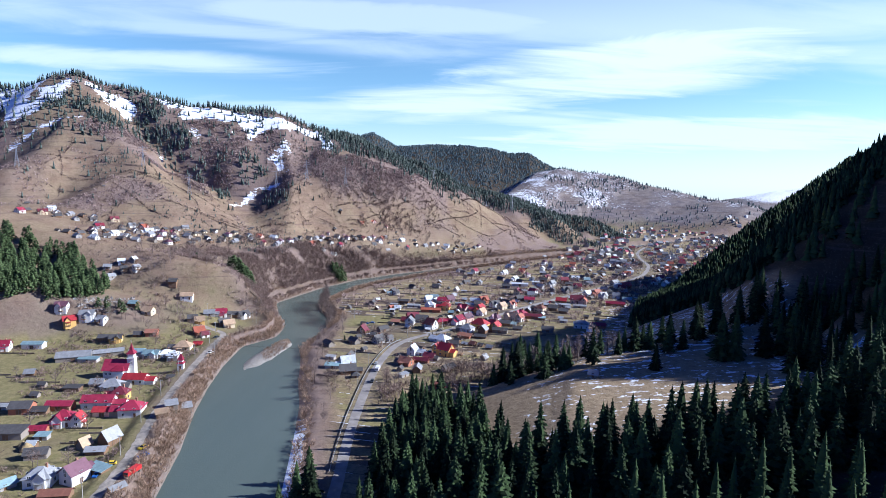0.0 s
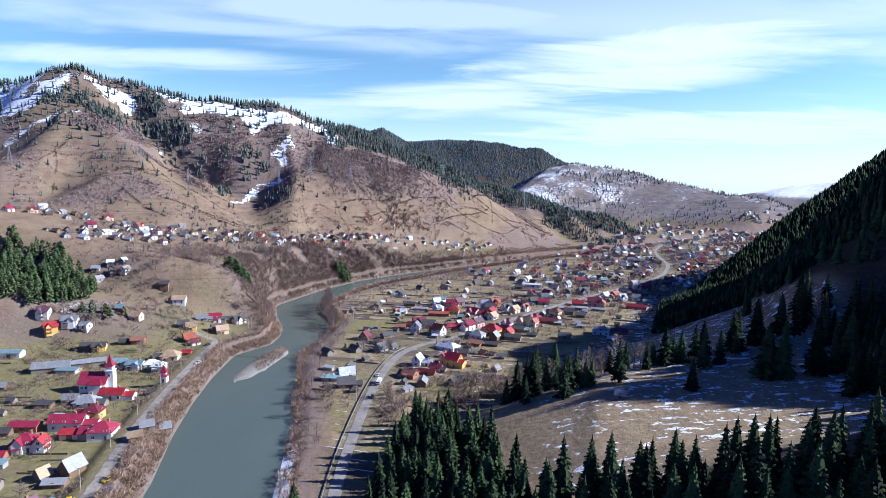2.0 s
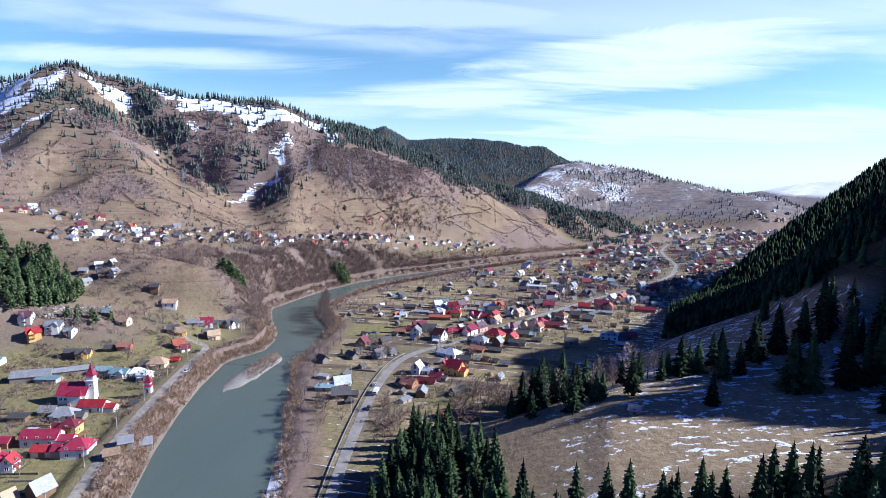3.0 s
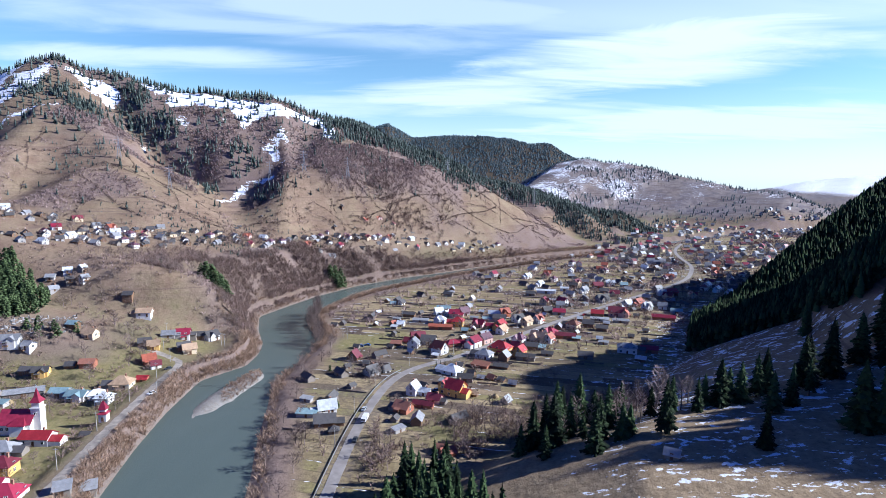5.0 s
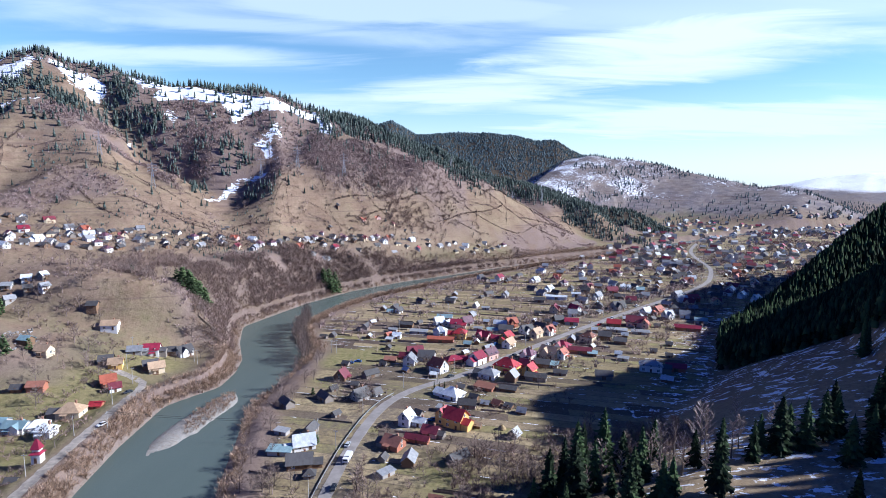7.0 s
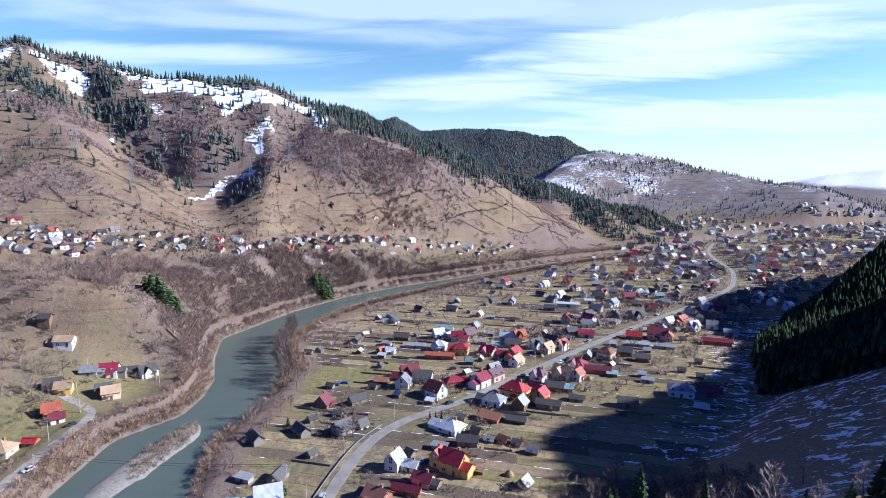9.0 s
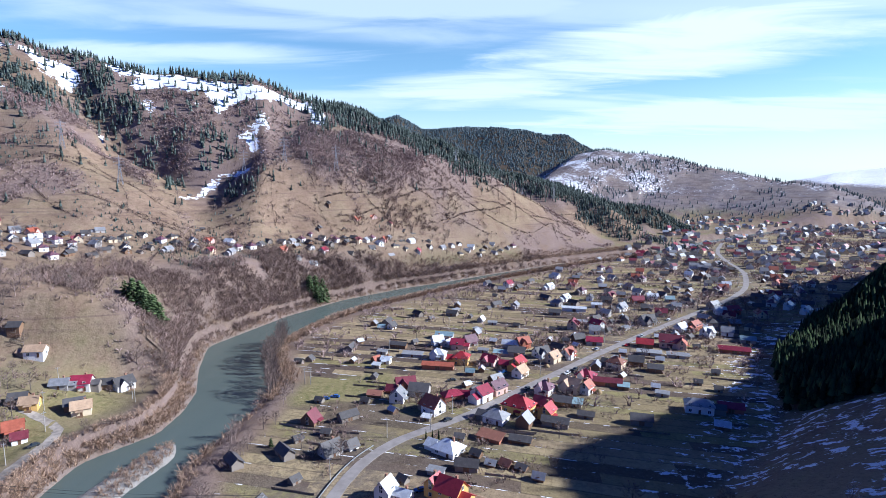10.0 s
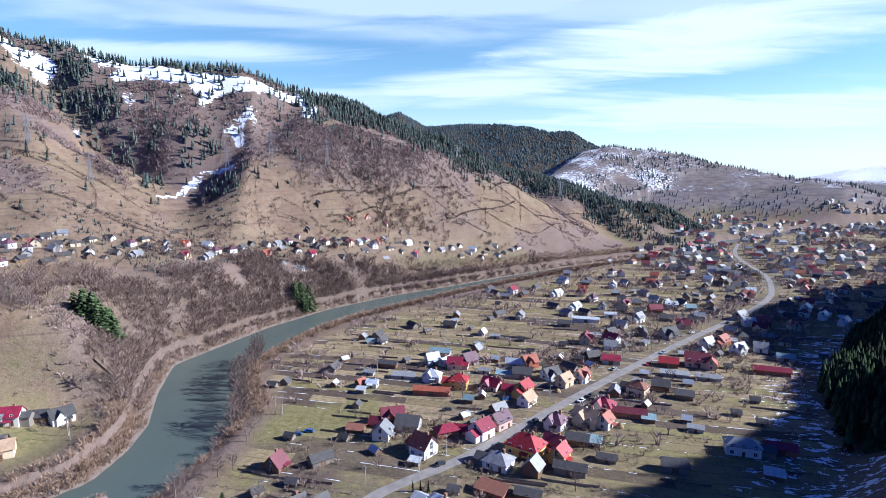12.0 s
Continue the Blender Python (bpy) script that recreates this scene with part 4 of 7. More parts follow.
def front_wood():
    made, behind = 0, []
    for n in range(5200):
        x, y = RNG.uniform(-36, 230), RNG.uniform(118, 298)
        if not inside(FRONT_WOOD, np.array(x), np.array(y)):
            continue
        gap = 5.0 if y > 165 else 6.5
        if any((x - a) ** 2 + (y - b) ** 2 < gap * gap for a, b in SPRUCE_SPOTS):
            continue
        h = RNG.uniform(17, 25) if y > 150 else RNG.uniform(15, 22)
        if x < 8 and y > 215:
            h = RNG.uniform(14, 21)
        if y > 150 and x < 185:
            spruce(x, y, h, n, "spruces of the near wood", "tall dark green spruce in the close wood below the meadow")
            made += 1
        else:
            SPRUCE_SPOTS.append((x, y))
            behind.append((x, y, h))
    b = np.array(behind)
    gather("wood_behind", DENSE_SPRUCES, b[:, 0], b[:, 1], surface(b[:, 0], b[:, 1]) - 0.3, b[:, 2], NEEDLES, label="close dark spruce wood on the near slope", category="forest")


front_wood()
for n, (x, y, h) in enumerate([(-62, 190, 13), (-58, 198, 15), (-57, 211, 14), (-55, 203, 15), (-60, 182, 14), (-52, 196, 15), (-56, 175, 15), (-52, 167, 16), (-60, 166, 14)]):
    spruce(x, y, h, n, "spruces by the road", "dark spruce between the road and the river")
MEADOW = "dark green spruce standing on the snow-patched meadow"
for n, (x, y, h) in enumerate([(65, 284, 20), (91, 269, 14), (27, 305, 21), (32, 313, 24), (22, 301, 20), (36, 304, 18), (43, 326, 23), (47, 315, 16), (17, 296, 13), (39, 293, 11), (29, 296, 21), (35, 319, 21), (50, 304, 19), (101, 311, 17), (109, 316, 18), (115, 320, 16), (129, 321, 23), (132, 324, 21), (144, 330, 25), (147, 334, 23), (158, 334, 20), (159, 337, 21), (182, 317, 29), (186, 321, 22), (164, 329, 19), (171, 343, 24), (83, 305, 14), (88, 312, 13), (66, 305, 13), (60, 326, 15), (73, 303, 16), (93, 310, 19), (116, 324, 18), (131, 327, 17), (147, 335, 20), (100, 319, 13), (169, 335, 22), (179, 334, 21), (125, 279, 24), (130, 276, 26), (144, 277, 26), (160, 282, 25), (106, 297, 16), (116, 304, 17), (127, 313, 16), (41, 280, 16), (51, 285, 14), (25, 286, 13), (171, 337, 26), (44, 289, 17), (54, 287, 12)]):
    spruce(x, y, h, n + 2, "spruces on the meadow", MEADOW)
# groves seen in part, filled out beyond the view to shade the meadow
gx, gy, gz = spread(72, (140, 225, 205, 325), lambda x, y, z: smooth(-0.6, -0.1, fractal(x, y, 25, 2)) * smooth(140, 152, x - 0.2 * (y - 265)))
gather("meadow_grove", DENSE_SPRUCES, gx, gy, gz - 0.3, RNG.uniform(16, 24, len(gx)), NEEDLES, label="grove of dark spruces beside the meadow", category="forest")
hx, hy, hz = spread(105, (165, 280, 232, 400), lambda x, y, z: smooth(-0.2, 0.4, fractal(x, y, 40, 2)))
gather("slope_spruces", DENSE_SPRUCES, hx, hy, hz - 0.3, RNG.uniform(13, 22, len(hx)), NEEDLES, label="dark spruces in groups on the shaded upper slope", category="forest")

# -- the wooded hill in shade
hx, hy, hz = spread(12500, (100, 560, 385, 800), lambda x, y, z: wood_mask(x, y, z) * (y > 390) * smooth(420, 250, x - 0.45 * (y - 400)))
gather("hill_forest", FAR_TREES, hx, hy, hz - 0.3, RNG.uniform(9.5, 13, len(hx)), NEEDLES, wide=RNG.uniform(1.0, 1.4, len(hx)), label="dense dark spruce forest on the shaded steep hillside", category="forest")
hx, hy, hz = spread(1100, (175, 620, 20, 470), lambda x, y, z: wood_mask(x, y, z))
gather("slope_forest", MID_SPRUCES, hx, hy, hz - 0.3, RNG.uniform(13, 20, len(hx)), NEEDLES, label="dark spruce forest above the snowy meadow", category="forest")

# -- pines on the knoll behind the church
PINE_WOOD = [(-520, 350), (-330, 372), (-306, 381), (-280, 398), (-270, 418), (-276, 434), (-296, 447), (-320, 458), (-372, 464), (-520, 470)]
hx, hy, hz = spread(1000, (-520, -268, 350, 470), lambda x, y, z: inside(PINE_WOOD, x, y) * 1.0)
gather("pine_wood", PINES, hx, hy, hz - 0.2, RNG.uniform(11, 15.5, len(hx)), PINE_NEEDLES, label="dense green pine wood on the knoll behind the village", category="forest")


# -- conifers on the mountain
def mountain_trees(x, y, z):
    d, _, _ = along(MAIN_RIDGE, x, y)
    crest = smooth(26, 8, d) * smooth(-1000, -700, x) * (0.55 + 0.45 * (fractal(x, y, 70, 2) > -0.2))
    belt = smooth(60, 20, d + 25 * fractal(x, y, 60, 3)) * smooth(-260, -190, x) * smooth(230, 120, x)
    groups = blob(x, y, 150, 1075, 40, 10) * 0.25
    for k, poly in enumerate(STANDS):
        groups = np.maximum(groups, patch(poly, x, y, 7) * (0.25 if k == 6 else 0.45))
    loose = 0.05 * smooth(150, 190, z) + 0.010 * smooth(60, 110, z)
    return np.clip(np.maximum.reduce([crest * 0.26, belt * 0.9, groups * smooth(-0.7, -0.1, fractal(x, y, 30, 3) + 0.25), loose]), 0, 1) * (y < 1320) * (y > 560)


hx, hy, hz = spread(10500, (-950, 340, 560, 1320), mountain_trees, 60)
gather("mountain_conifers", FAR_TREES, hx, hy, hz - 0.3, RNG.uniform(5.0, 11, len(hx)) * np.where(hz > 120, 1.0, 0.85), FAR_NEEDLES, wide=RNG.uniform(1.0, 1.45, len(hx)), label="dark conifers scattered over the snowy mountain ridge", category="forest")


def distant_trees(x, y, z):
    d, _, top = along(FAR_HILL, x, y)
    hill = 0.5 * (fractal(x, y, 120, 3) > 0.1) * smooth(20, 60, z) + 0.35 * smooth(45, 10, d)
    d2, _, _ = along(FAR_RIDGE, x, y)
    return np.where(y > 2350, smooth(60, 130, z) * 1.0, np.maximum(hill, 0.22 * (z < 45)) * (y > 1380))


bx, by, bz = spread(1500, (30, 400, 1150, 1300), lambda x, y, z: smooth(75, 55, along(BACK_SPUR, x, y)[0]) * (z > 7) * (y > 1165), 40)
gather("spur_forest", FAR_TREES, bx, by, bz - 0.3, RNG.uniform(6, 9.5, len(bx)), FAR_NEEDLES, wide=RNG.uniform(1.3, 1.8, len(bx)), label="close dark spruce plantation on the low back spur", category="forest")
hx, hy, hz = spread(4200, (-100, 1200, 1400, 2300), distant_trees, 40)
gather("far_hill_trees", FAR_TREES, hx, hy, hz - 0.5, RNG.uniform(5, 10, len(hx)), HAZED_NEEDLES, wide=RNG.uniform(1.0, 1.6, len(hx)), label="conifers dotted over the snowy far hill", category="forest")
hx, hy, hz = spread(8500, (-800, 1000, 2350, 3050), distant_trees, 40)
gather("distant_conifers", FAR_TREES, hx, hy, hz - 1.5, RNG.uniform(8, 12, len(hx)), HAZED_NEEDLES, wide=RNG.uniform(2.2, 3.2, len(hx)), label="conifer woods on the distant hills", category="forest")


# -- bare scrub: slopes, scarp and river banks
def slope_scrub(x, y, z):
    c = land_cover(x, y, z)
    return c["scrub"] * (1 - c["wood"]) * (c["snow"] < 0.5) * (z > 8) * (1 - hamlet(x, y)) * smooth(0.0, 0.35, 0.25 + fractal(x, y, 40, 3))


hx, hy, hz = spread(22000, (-760, 240, 440, 1150), slope_scrub, 50)
gather("hillside_scrub", TUFTS, hx, hy, hz, RNG.uniform(1.3, 3.8, len(hx)), TWIGS, wide=RNG.uniform(1.2, 2.0, len(hx)), label="purple-brown bare scrub covering the hillsides", category="scrub")


def gully_brush(x, y, z):
    return np.maximum.reduce([patch(poly, x, y, 12) for poly in BRUSH]) * smooth(-0.4, 0.1, fractal(x, y, 25, 3))


hx, hy, hz = spread(7000, (-530, 40, 690, 1010), gully_brush, 50)
gather("gully_brush", TUFTS, hx, hy, hz, RNG.uniform(1.6, 4.2, len(hx)), TWIGS, wide=RNG.uniform(1.1, 1.7, len(hx)), label="purple-grey bare brush in the gullies under the snow", category="scrub")
hx, hy, hz = spread(650, (-330, -165, 385, 500), lambda x, y, z: smooth(-0.05, 0.25, fractal(x, y, 30, 3)) * (z > 6) * (near_line(SIDE_PTS[::4], x, y) > 5))
gather("knoll_scrub", TUFTS, hx, hy, hz, RNG.uniform(0.9, 3.2, len(hx)), SCARP_TWIGS, wide=RNG.uniform(1.0, 1.6, len(hx)), label="low bare bushes around the knoll and its houses", category="scrub")


def scarp_scrub(x, y, z):
    d, side, half = along(RIVER, x, y)
    e = d - half
    return (side < 0) * smooth(3, 8, e) * smooth(110, 40, e + 30 * fractal(x, y, 50, 3)) * smooth(455, 480, y - 0.25 * e) * smooth(900, 760, y) * (1 - hamlet(x, y)) * smooth(-0.35, 0.05, fractal(x, y, 26, 3) + 0.3 * smooth(40, 10, e))


hx, hy, hz = spread(4600, (-300, 60, 440, 900), scarp_scrub)
gather("scarp_scrub", FINE_TUFTS, hx, hy, hz, RNG.uniform(3.0, 6.5, len(hx)), SCARP_TWIGS, wide=RNG.uniform(0.9, 1.3, len(hx)), label="bare leafless thicket on the steep river scarp", category="scrub")


def bar_scrub(x, y, z):
    return (z > 0.25) * blob(x, y, -126, 386, 8, 24)


tx, ty, tz = spread(260, (-142, -114, 360, 412), bar_scrub)
gather("bar_scrub", FINE_TUFTS, tx, ty, tz, RNG.uniform(1.0, 2.6, len(tx)), BANK_TWIGS, label="tan willow scrub on the gravel bar", category="scrub")


def bank_scrub(x, y, z):
    d, side, half = along(RIVER, x, y)
    e = d - half
    left = (side < 0) * smooth(0.5, 2.5, e) * np.maximum(smooth(15 + 8 * smooth(440, 470, y), 9 + 7 * smooth(440, 470, y), e), 0.6 * smooth(34, 22, e) * smooth(450, 475, y)) * 0.9
    right = (side > 0) * smooth(1, 3, e) * smooth(10, 4, e + 4 * fractal(x, y, 30, 2) - 4 * smooth(430, 500, y)) * (0.45 + 0.55 * smooth(420, 480, y)) * 0.8
    return (left + right) * (near_line(SIDE_PTS[::4], x, y) > 4.5)


hx, hy, hz = spread(11500, (-190, 200, 150, 1000), bank_scrub)
gather("bank_scrub", FINE_TUFTS, hx, hy, hz, RNG.uniform(1.8, 4.6, len(hx)) * np.where(along(RIVER, hx, hy)[1] > 0, np.where(hy > 600, 1.3, 1.0), np.where(hy > 460, 0.6, 1.0)), BANK_TWIGS, wide=RNG.uniform(0.9, 1.4, len(hx)), label="tan leafless willow scrub lining the river banks", category="scrub")


# -- hedgerows between the hill pastures: up the slope and along it
PASTURE_HEDGES = [(-194, 764, -158, 737), (-173, 781, -106, 786), (-151, 791, -67, 819), (-117, 819, -12, 868), (-78, 854, 36, 913), (-35, 912, 98, 962), (15, 964, 144, 1017), (-177, 745, -115, 808), (-156, 749, -75, 832), (-119, 795, -53, 873),
                  (-62, 832, 15, 928), (-14, 911, 60, 1040), (-260, 702, -223, 745), (-402, 641, -322, 612), (-410, 669, -350, 674), (-342, 640, -258, 646), (-350, 689, -276, 680), (-391, 610, -345, 624), (45, 945, 187, 1077), (-295, 644, -221, 662)]


def hill_hedges():
    xs, ys = [], []
    rng = np.random.default_rng(41)
    for k in range(170):
        x, y = rng.uniform(-520, 160), rng.uniform(560, 1080)
        up = rng.random() < 0.55
        a = rng.normal(math.pi / 2 + 0.25, 0.25) if up else rng.normal(0.5, 0.25)
        n = int(rng.uniform(25, 80))
        t = np.arange(n) * 1.3
        hx, hy = x + t * math.cos(a) + 2 * np.sin(t / 17), y + t * math.sin(a) + 2 * np.sin(t / 11 + k)
        keep = rng.random(n) < 0.7
        xs.append(hx[keep]), ys.append(hy[keep])
    # the long hedges between the pastures under the ridge
    for x0, y0, x1, y1 in PASTURE_HEDGES:
        n = int(math.hypot(x1 - x0, y1 - y0) / 0.9)
        t = np.linspace(0, 1, n)
        keep = rng.random(n) < 0.85
        xs.append((x0 + (x1 - x0) * t + 1.5 * np.sin(t * 9))[keep]), ys.append((y0 + (y1 - y0) * t + 1.5 * np.sin(t * 7))[keep])
    x, y = np.concatenate(xs), np.concatenate(ys)
    z = surface(x, y)
    d, side, half = along(RIVER, x, y)
    ok = (side < 0) & (d - half > 40) & (z > 20) & (z < 165)
    x, y, z = x[ok], y[ok], z[ok]
    gather("hill_hedges", TUFTS, x, y, z, rng.uniform(1.3, 3.4, len(x)), HEDGE, wide=rng.uniform(0.9, 1.5, len(x)), label="dark hedgerows between the hill pastures", category="hedge")
    x, y, z = spread(2200, (-620, 160, 540, 1080), lambda x, y, z: (z > 35) * (z < 170) * 0.5 * smooth(-0.1, 0.5, fractal(x, y, 70, 2)) * (y > 560 - 0.1 * x))
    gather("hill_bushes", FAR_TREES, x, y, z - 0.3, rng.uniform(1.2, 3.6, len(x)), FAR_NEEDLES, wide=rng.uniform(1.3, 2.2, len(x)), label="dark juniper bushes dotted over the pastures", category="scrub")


hill_hedges()


# -- hedges and weeds along the edges of the strip fields
def field_lines():
    xs, ys = [], []
    rng = np.random.default_rng(31)
    for lane in range(56, 150):
        if rng.random() < 0.25:
            continue
        x0 = rng.uniform(-120, 60)
        x = np.arange(x0, x0 + rng.uniform(40, 190), 0.8)
        x = x[rng.random(len(x)) < 0.75]
        y = np.full(len(x), lane * 7.0)
        for _ in range(8):
            y = lane * 7.0 - 0.13 * x - 5 * np.sin(x / 57.0) - 4 * np.sin(y / 83.0)
        xs.append(x), ys.append(y + rng.normal(0, 0.25, len(x)))
    x, y = np.concatenate(xs), np.concatenate(ys)
    d, side, half = along(RIVER, x, y)
    ok = (side > 0) & (d - half > 16) & (x - np.interp(y, FOOT_Y, FOOT_X) < 6) & (near_line(MAIN_PTS[::3], x, y) > 6)
    x, y = x[ok], y[ok]
    gather("field_hedges", TUFTS, x, y, surface(x, y), rng.uniform(0.4, 1.3, len(x)), TWIGS, wide=rng.uniform(0.9, 1.5, len(x)), label="low brown weeds and hedges between strip fields", category="hedge")


field_lines()


def village_scrub(x, y, z):
    d, side, half = along(RIVER, x, y)
    e, road = d - half, near_line(MAIN_PTS[::5], x, y)
    east = (side > 0) * smooth(75, 20, road) * (x - np.interp(y, FOOT_Y, FOOT_X) < 10) * smooth(290, 340, y)
    west = (side < 0) * smooth(14, 20, e) * smooth(190, 120, e) * smooth(480, 450, y) * smooth(30, 14, z)
    lane = near_line(SIDE_PTS[::4], x, y)
    return np.maximum(east, west) * (road > 5.5) * (lane > 4) * smooth(0.0, 0.35, fractal(x, y, 22, 3)) * 0.9


hx, hy, hz = spread(3600, (-300, 330, 180, 960), village_scrub)
gather("village_scrub", FINE_TUFTS, hx, hy, hz, RNG.uniform(0.6, 3.4, len(hx)), SCARP_TWIGS, wide=RNG.uniform(0.9, 1.5, len(hx)), label="brown leafless bushes among the houses and gardens", category="scrub")


def plain_trees(x, y, z):
    d, side, half = along(RIVER, x, y)
    road = near_line(MAIN_PTS[::5], x, y)
    return (side > 0) * (d - half > 14) * (road > 6) * (x - np.interp(y, FOOT_Y, FOOT_X) < 12) * np.maximum(0.12, smooth(0.0, 0.3, fractal(x, y, 45, 3))) * smooth(430, 620, y)


hx, hy, hz = spread(5200, (-120, 760, 430, 1400), plain_trees)
gather("plain_trees", TUFTS, hx, hy, hz, RNG.uniform(2.0, 5.5, len(hx)), TWIGS, wide=RNG.uniform(1.1, 1.7, len(hx)), label="grey-brown leafless trees scattered over the village plain", category="trees")


# -- bare trees
def bare_tree_meshes(seed, slim):
    rng = random.Random(seed)
    trunk_v, trunk_f = tube([(0, 0, -0.02), (0.01, 0, 0.3), (0.0, 0.01, 0.62), (0.01, 0, 0.97)], [0.024, 0.017, 0.009, 0.002], 5)
    v, f = [], []

    def stem(a, b, r0, r1):
        tv, tf = tube([a, b], [r0, r1], 3)
        n = len(v)
        v.extend(tuple(p) for p in tv)
        f.extend(tuple(n + i for i in q) for q in tf[:-1])

    def blade(a, b, w):
        n = len(v)
        s = (b - a).orthogonal().normalized() * w
        v.extend([tuple(a - s), tuple(a + s), tuple(b)])
        f.append((n, n + 1, n + 2))

    for k in range(16):
        z = 0.2 + 0.72 * (k + rng.random()) / 16
        a = k * 2.4 + rng.uniform(-0.4, 0.4)
        reach = (0.30 if not slim else 0.15) * (1.12 - z) * rng.uniform(0.8, 1.25) + 0.04
        rise = rng.uniform(0.5, 1.0) * reach * (1.0 if not slim else 1.9)
        p0 = Vector((0, 0, z))
        p1 = p0 + Vector((math.cos(a) * reach, math.sin(a) * reach, rise))
        stem(p0, p1, 0.008, 0.003)
        for j in range(4):
            q0 = p0.lerp(p1, 0.35 + 0.2 * j)
            b = a + rng.uniform(-1.3, 1.3)
            r2 = reach * rng.uniform(0.35, 0.6)
            q1 = q0 + Vector((math.cos(b) * r2, math.sin(b) * r2, r2 * rng.uniform(0.5, 1.2)))
            stem(q0, q1, 0.0035, 0.0015)
            for _ in range(6):
                c = b + rng.uniform(-1.4, 1.4)
                t0 = q0.lerp(q1, rng.uniform(0.3, 1.0))
                r3 = r2 * rng.uniform(0.35, 0.7)
                blade(t0, t0 + Vector((math.cos(c) * r3, math.sin(c) * r3, r3 * rng.uniform(0.3, 1.3))), 0.0085)
    return mesh_from("trunk", trunk_v, trunk_f, [TREE_BARK]), mesh_from("crown", v, f, [(PALE_TWIGS if seed < 740 else TREE_TWIGS) if slim else TREE_TWIGS])


BARE_KINDS = [bare_tree_meshes(700 + n, False) for n in range(5)]
SLIM_KINDS = [bare_tree_meshes(720 + n, True) for n in range(4)]
POPLAR_KINDS = [bare_tree_meshes(740 + n, True) for n in range(4)]


def bare_tree(x, y, h, kind, stock=None, name="bare_tree", group="", label=""):
    base = new(name)
    stock = stock or BARE_KINDS
    trunk, crown = stock[kind % len(stock)]
    part("trunk", trunk, base), part("crown", crown, base)
    base.matrix_world = Matrix.Translation((x, y, at_ground(x, y))) @ Matrix.Rotation(RNG.uniform(0, 6.28), 4, "Z") @ Matrix.Diagonal((h, h, h, 1))
    return tagged(base, label, "tree", group)


for n, (x, y, h) in enumerate([(71, 315, 19), (75, 321, 16), (54, 308, 14), (59, 316, 15), (51, 327, 12), (61, 300, 13), (98, 324, 12), (170, 325, 16), (176, 331, 13), (149, 336, 12), (94, 344, 12), (66, 295, 11), (44, 304, 12), (53, 295, 13), (57, 300, 11), (40, 313, 14), (78, 308, 13), (33, 300, 10), (66, 324, 14), (83, 315, 11)]):
    bare_tree(x, y, h, n, SLIM_KINDS, "birch_tree", "birches by the meadow", "pale leafless birch at the edge of the meadow")
for n in range(44):
    y = 455 + 2.1 * n + RNG.uniform(-2, 2)
    x = np.interp(y, [462, 500, 545], [-108, -126, -134]) + RNG.uniform(-2, 4)
    bare_tree(x, y, RNG.uniform(9, 17), n, POPLAR_KINDS, "poplar_tree", "trees on the river bank", "tall leafless poplar on the river bank")
BARE_SHAPES = []
for trunk, crown in BARE_KINDS[:3]:
    shape_v, shape_f = [], []
    for me in (trunk, crown):
        n0 = len(shape_v)
        shape_v += [tuple(v.co) for v in me.vertices]
        shape_f += [tuple(n0 + i for i in p.vertices) for p in me.polygons]
    BARE_SHAPES.append(triangles(shape_v, shape_f))
tx, ty, tz = spread(70, (-275, -165, 385, 485), lambda x, y, z: smooth(0.0, 0.25, fractal(x, y, 30, 2)) * (near_line(SIDE_PTS[::4], x, y) > 6))
gather("knoll_trees", BARE_SHAPES, tx, ty, tz - 0.1, RNG.uniform(5, 10, len(tx)), TREE_TWIGS, label="clumps of leafless grey trees around the upper houses", category="trees")
ty = RNG.uniform(255, 470, 46)
tx = np.interp(ty, [255, 300, 350, 400, 440, 470], [-68, -76, -88, -100, -104, -103]) + RNG.uniform(-6, 9, 46)
gather("bank_trees", BARE_SHAPES, tx, ty, surface(tx, ty) - 0.1, RNG.uniform(4, 9, 46), TREE_TWIGS, label="grey-brown leafless trees on the river bank", category="trees")


def thicket(x, y, z):
    road = near_line(MAIN_PTS[::4], x, y)
    by_road = (x > -45) * smooth(5, 8, road) * smooth(26, 16, road) * smooth(280, 300, y) * smooth(352, 335, y)
    slope = blob(x, y, 22, 338, 34, 16) + blob(x, y, 55, 350, 34, 22) + blob(x, y, -8, 320, 14, 14)
    return np.clip(np.maximum(by_road, slope * 0.8), 0, 1) * smooth(-0.3, 0.2, fractal(x, y, 18, 2))


tx, ty, tz = spread(900, (-60, 110, 280, 380), thicket)
gather("road_thicket", FINE_TUFTS, tx, ty, tz, RNG.uniform(1.5, 4.5, len(tx)), SCARP_TWIGS, wide=RNG.uniform(0.8, 1.2, len(tx)), label="leafless brown thicket between road and meadow", category="scrub")
tx, ty, tz = spread(60, (-60, 110, 280, 380), thicket)
gather("thicket_trees", BARE_SHAPES, tx, ty, tz, RNG.uniform(5, 10, len(tx)), TREE_TWIGS, label="leafless grey trees rising from the thicket", category="trees")
# clipped columnar thujas by a gate
for n, (x, y) in enumerate([(-25, 416), (-24, 416), (-23, 416)]):
    base = new("thuja_tree")
    part("trunk", SPRUCE_KINDS[0][0], base), part("crown", SPRUCE_KINDS[(n + 3) % 7][1], base)
    base.matrix_world = Matrix.Translation((x + 1.6 * n, y, at_ground(x + 1.6 * n, y) - 0.1)) @ Matrix.Diagonal((2.6, 2.6, 4.6, 1))
    tagged(base, "slim dark green thuja in a row beside the road", "thuja tree", "thujas by the gate")
# copses on the terrace
PINE_MESHES = [mesh_from("crown", v, f, [PINE_NEEDLES]) for v, f in PINES]


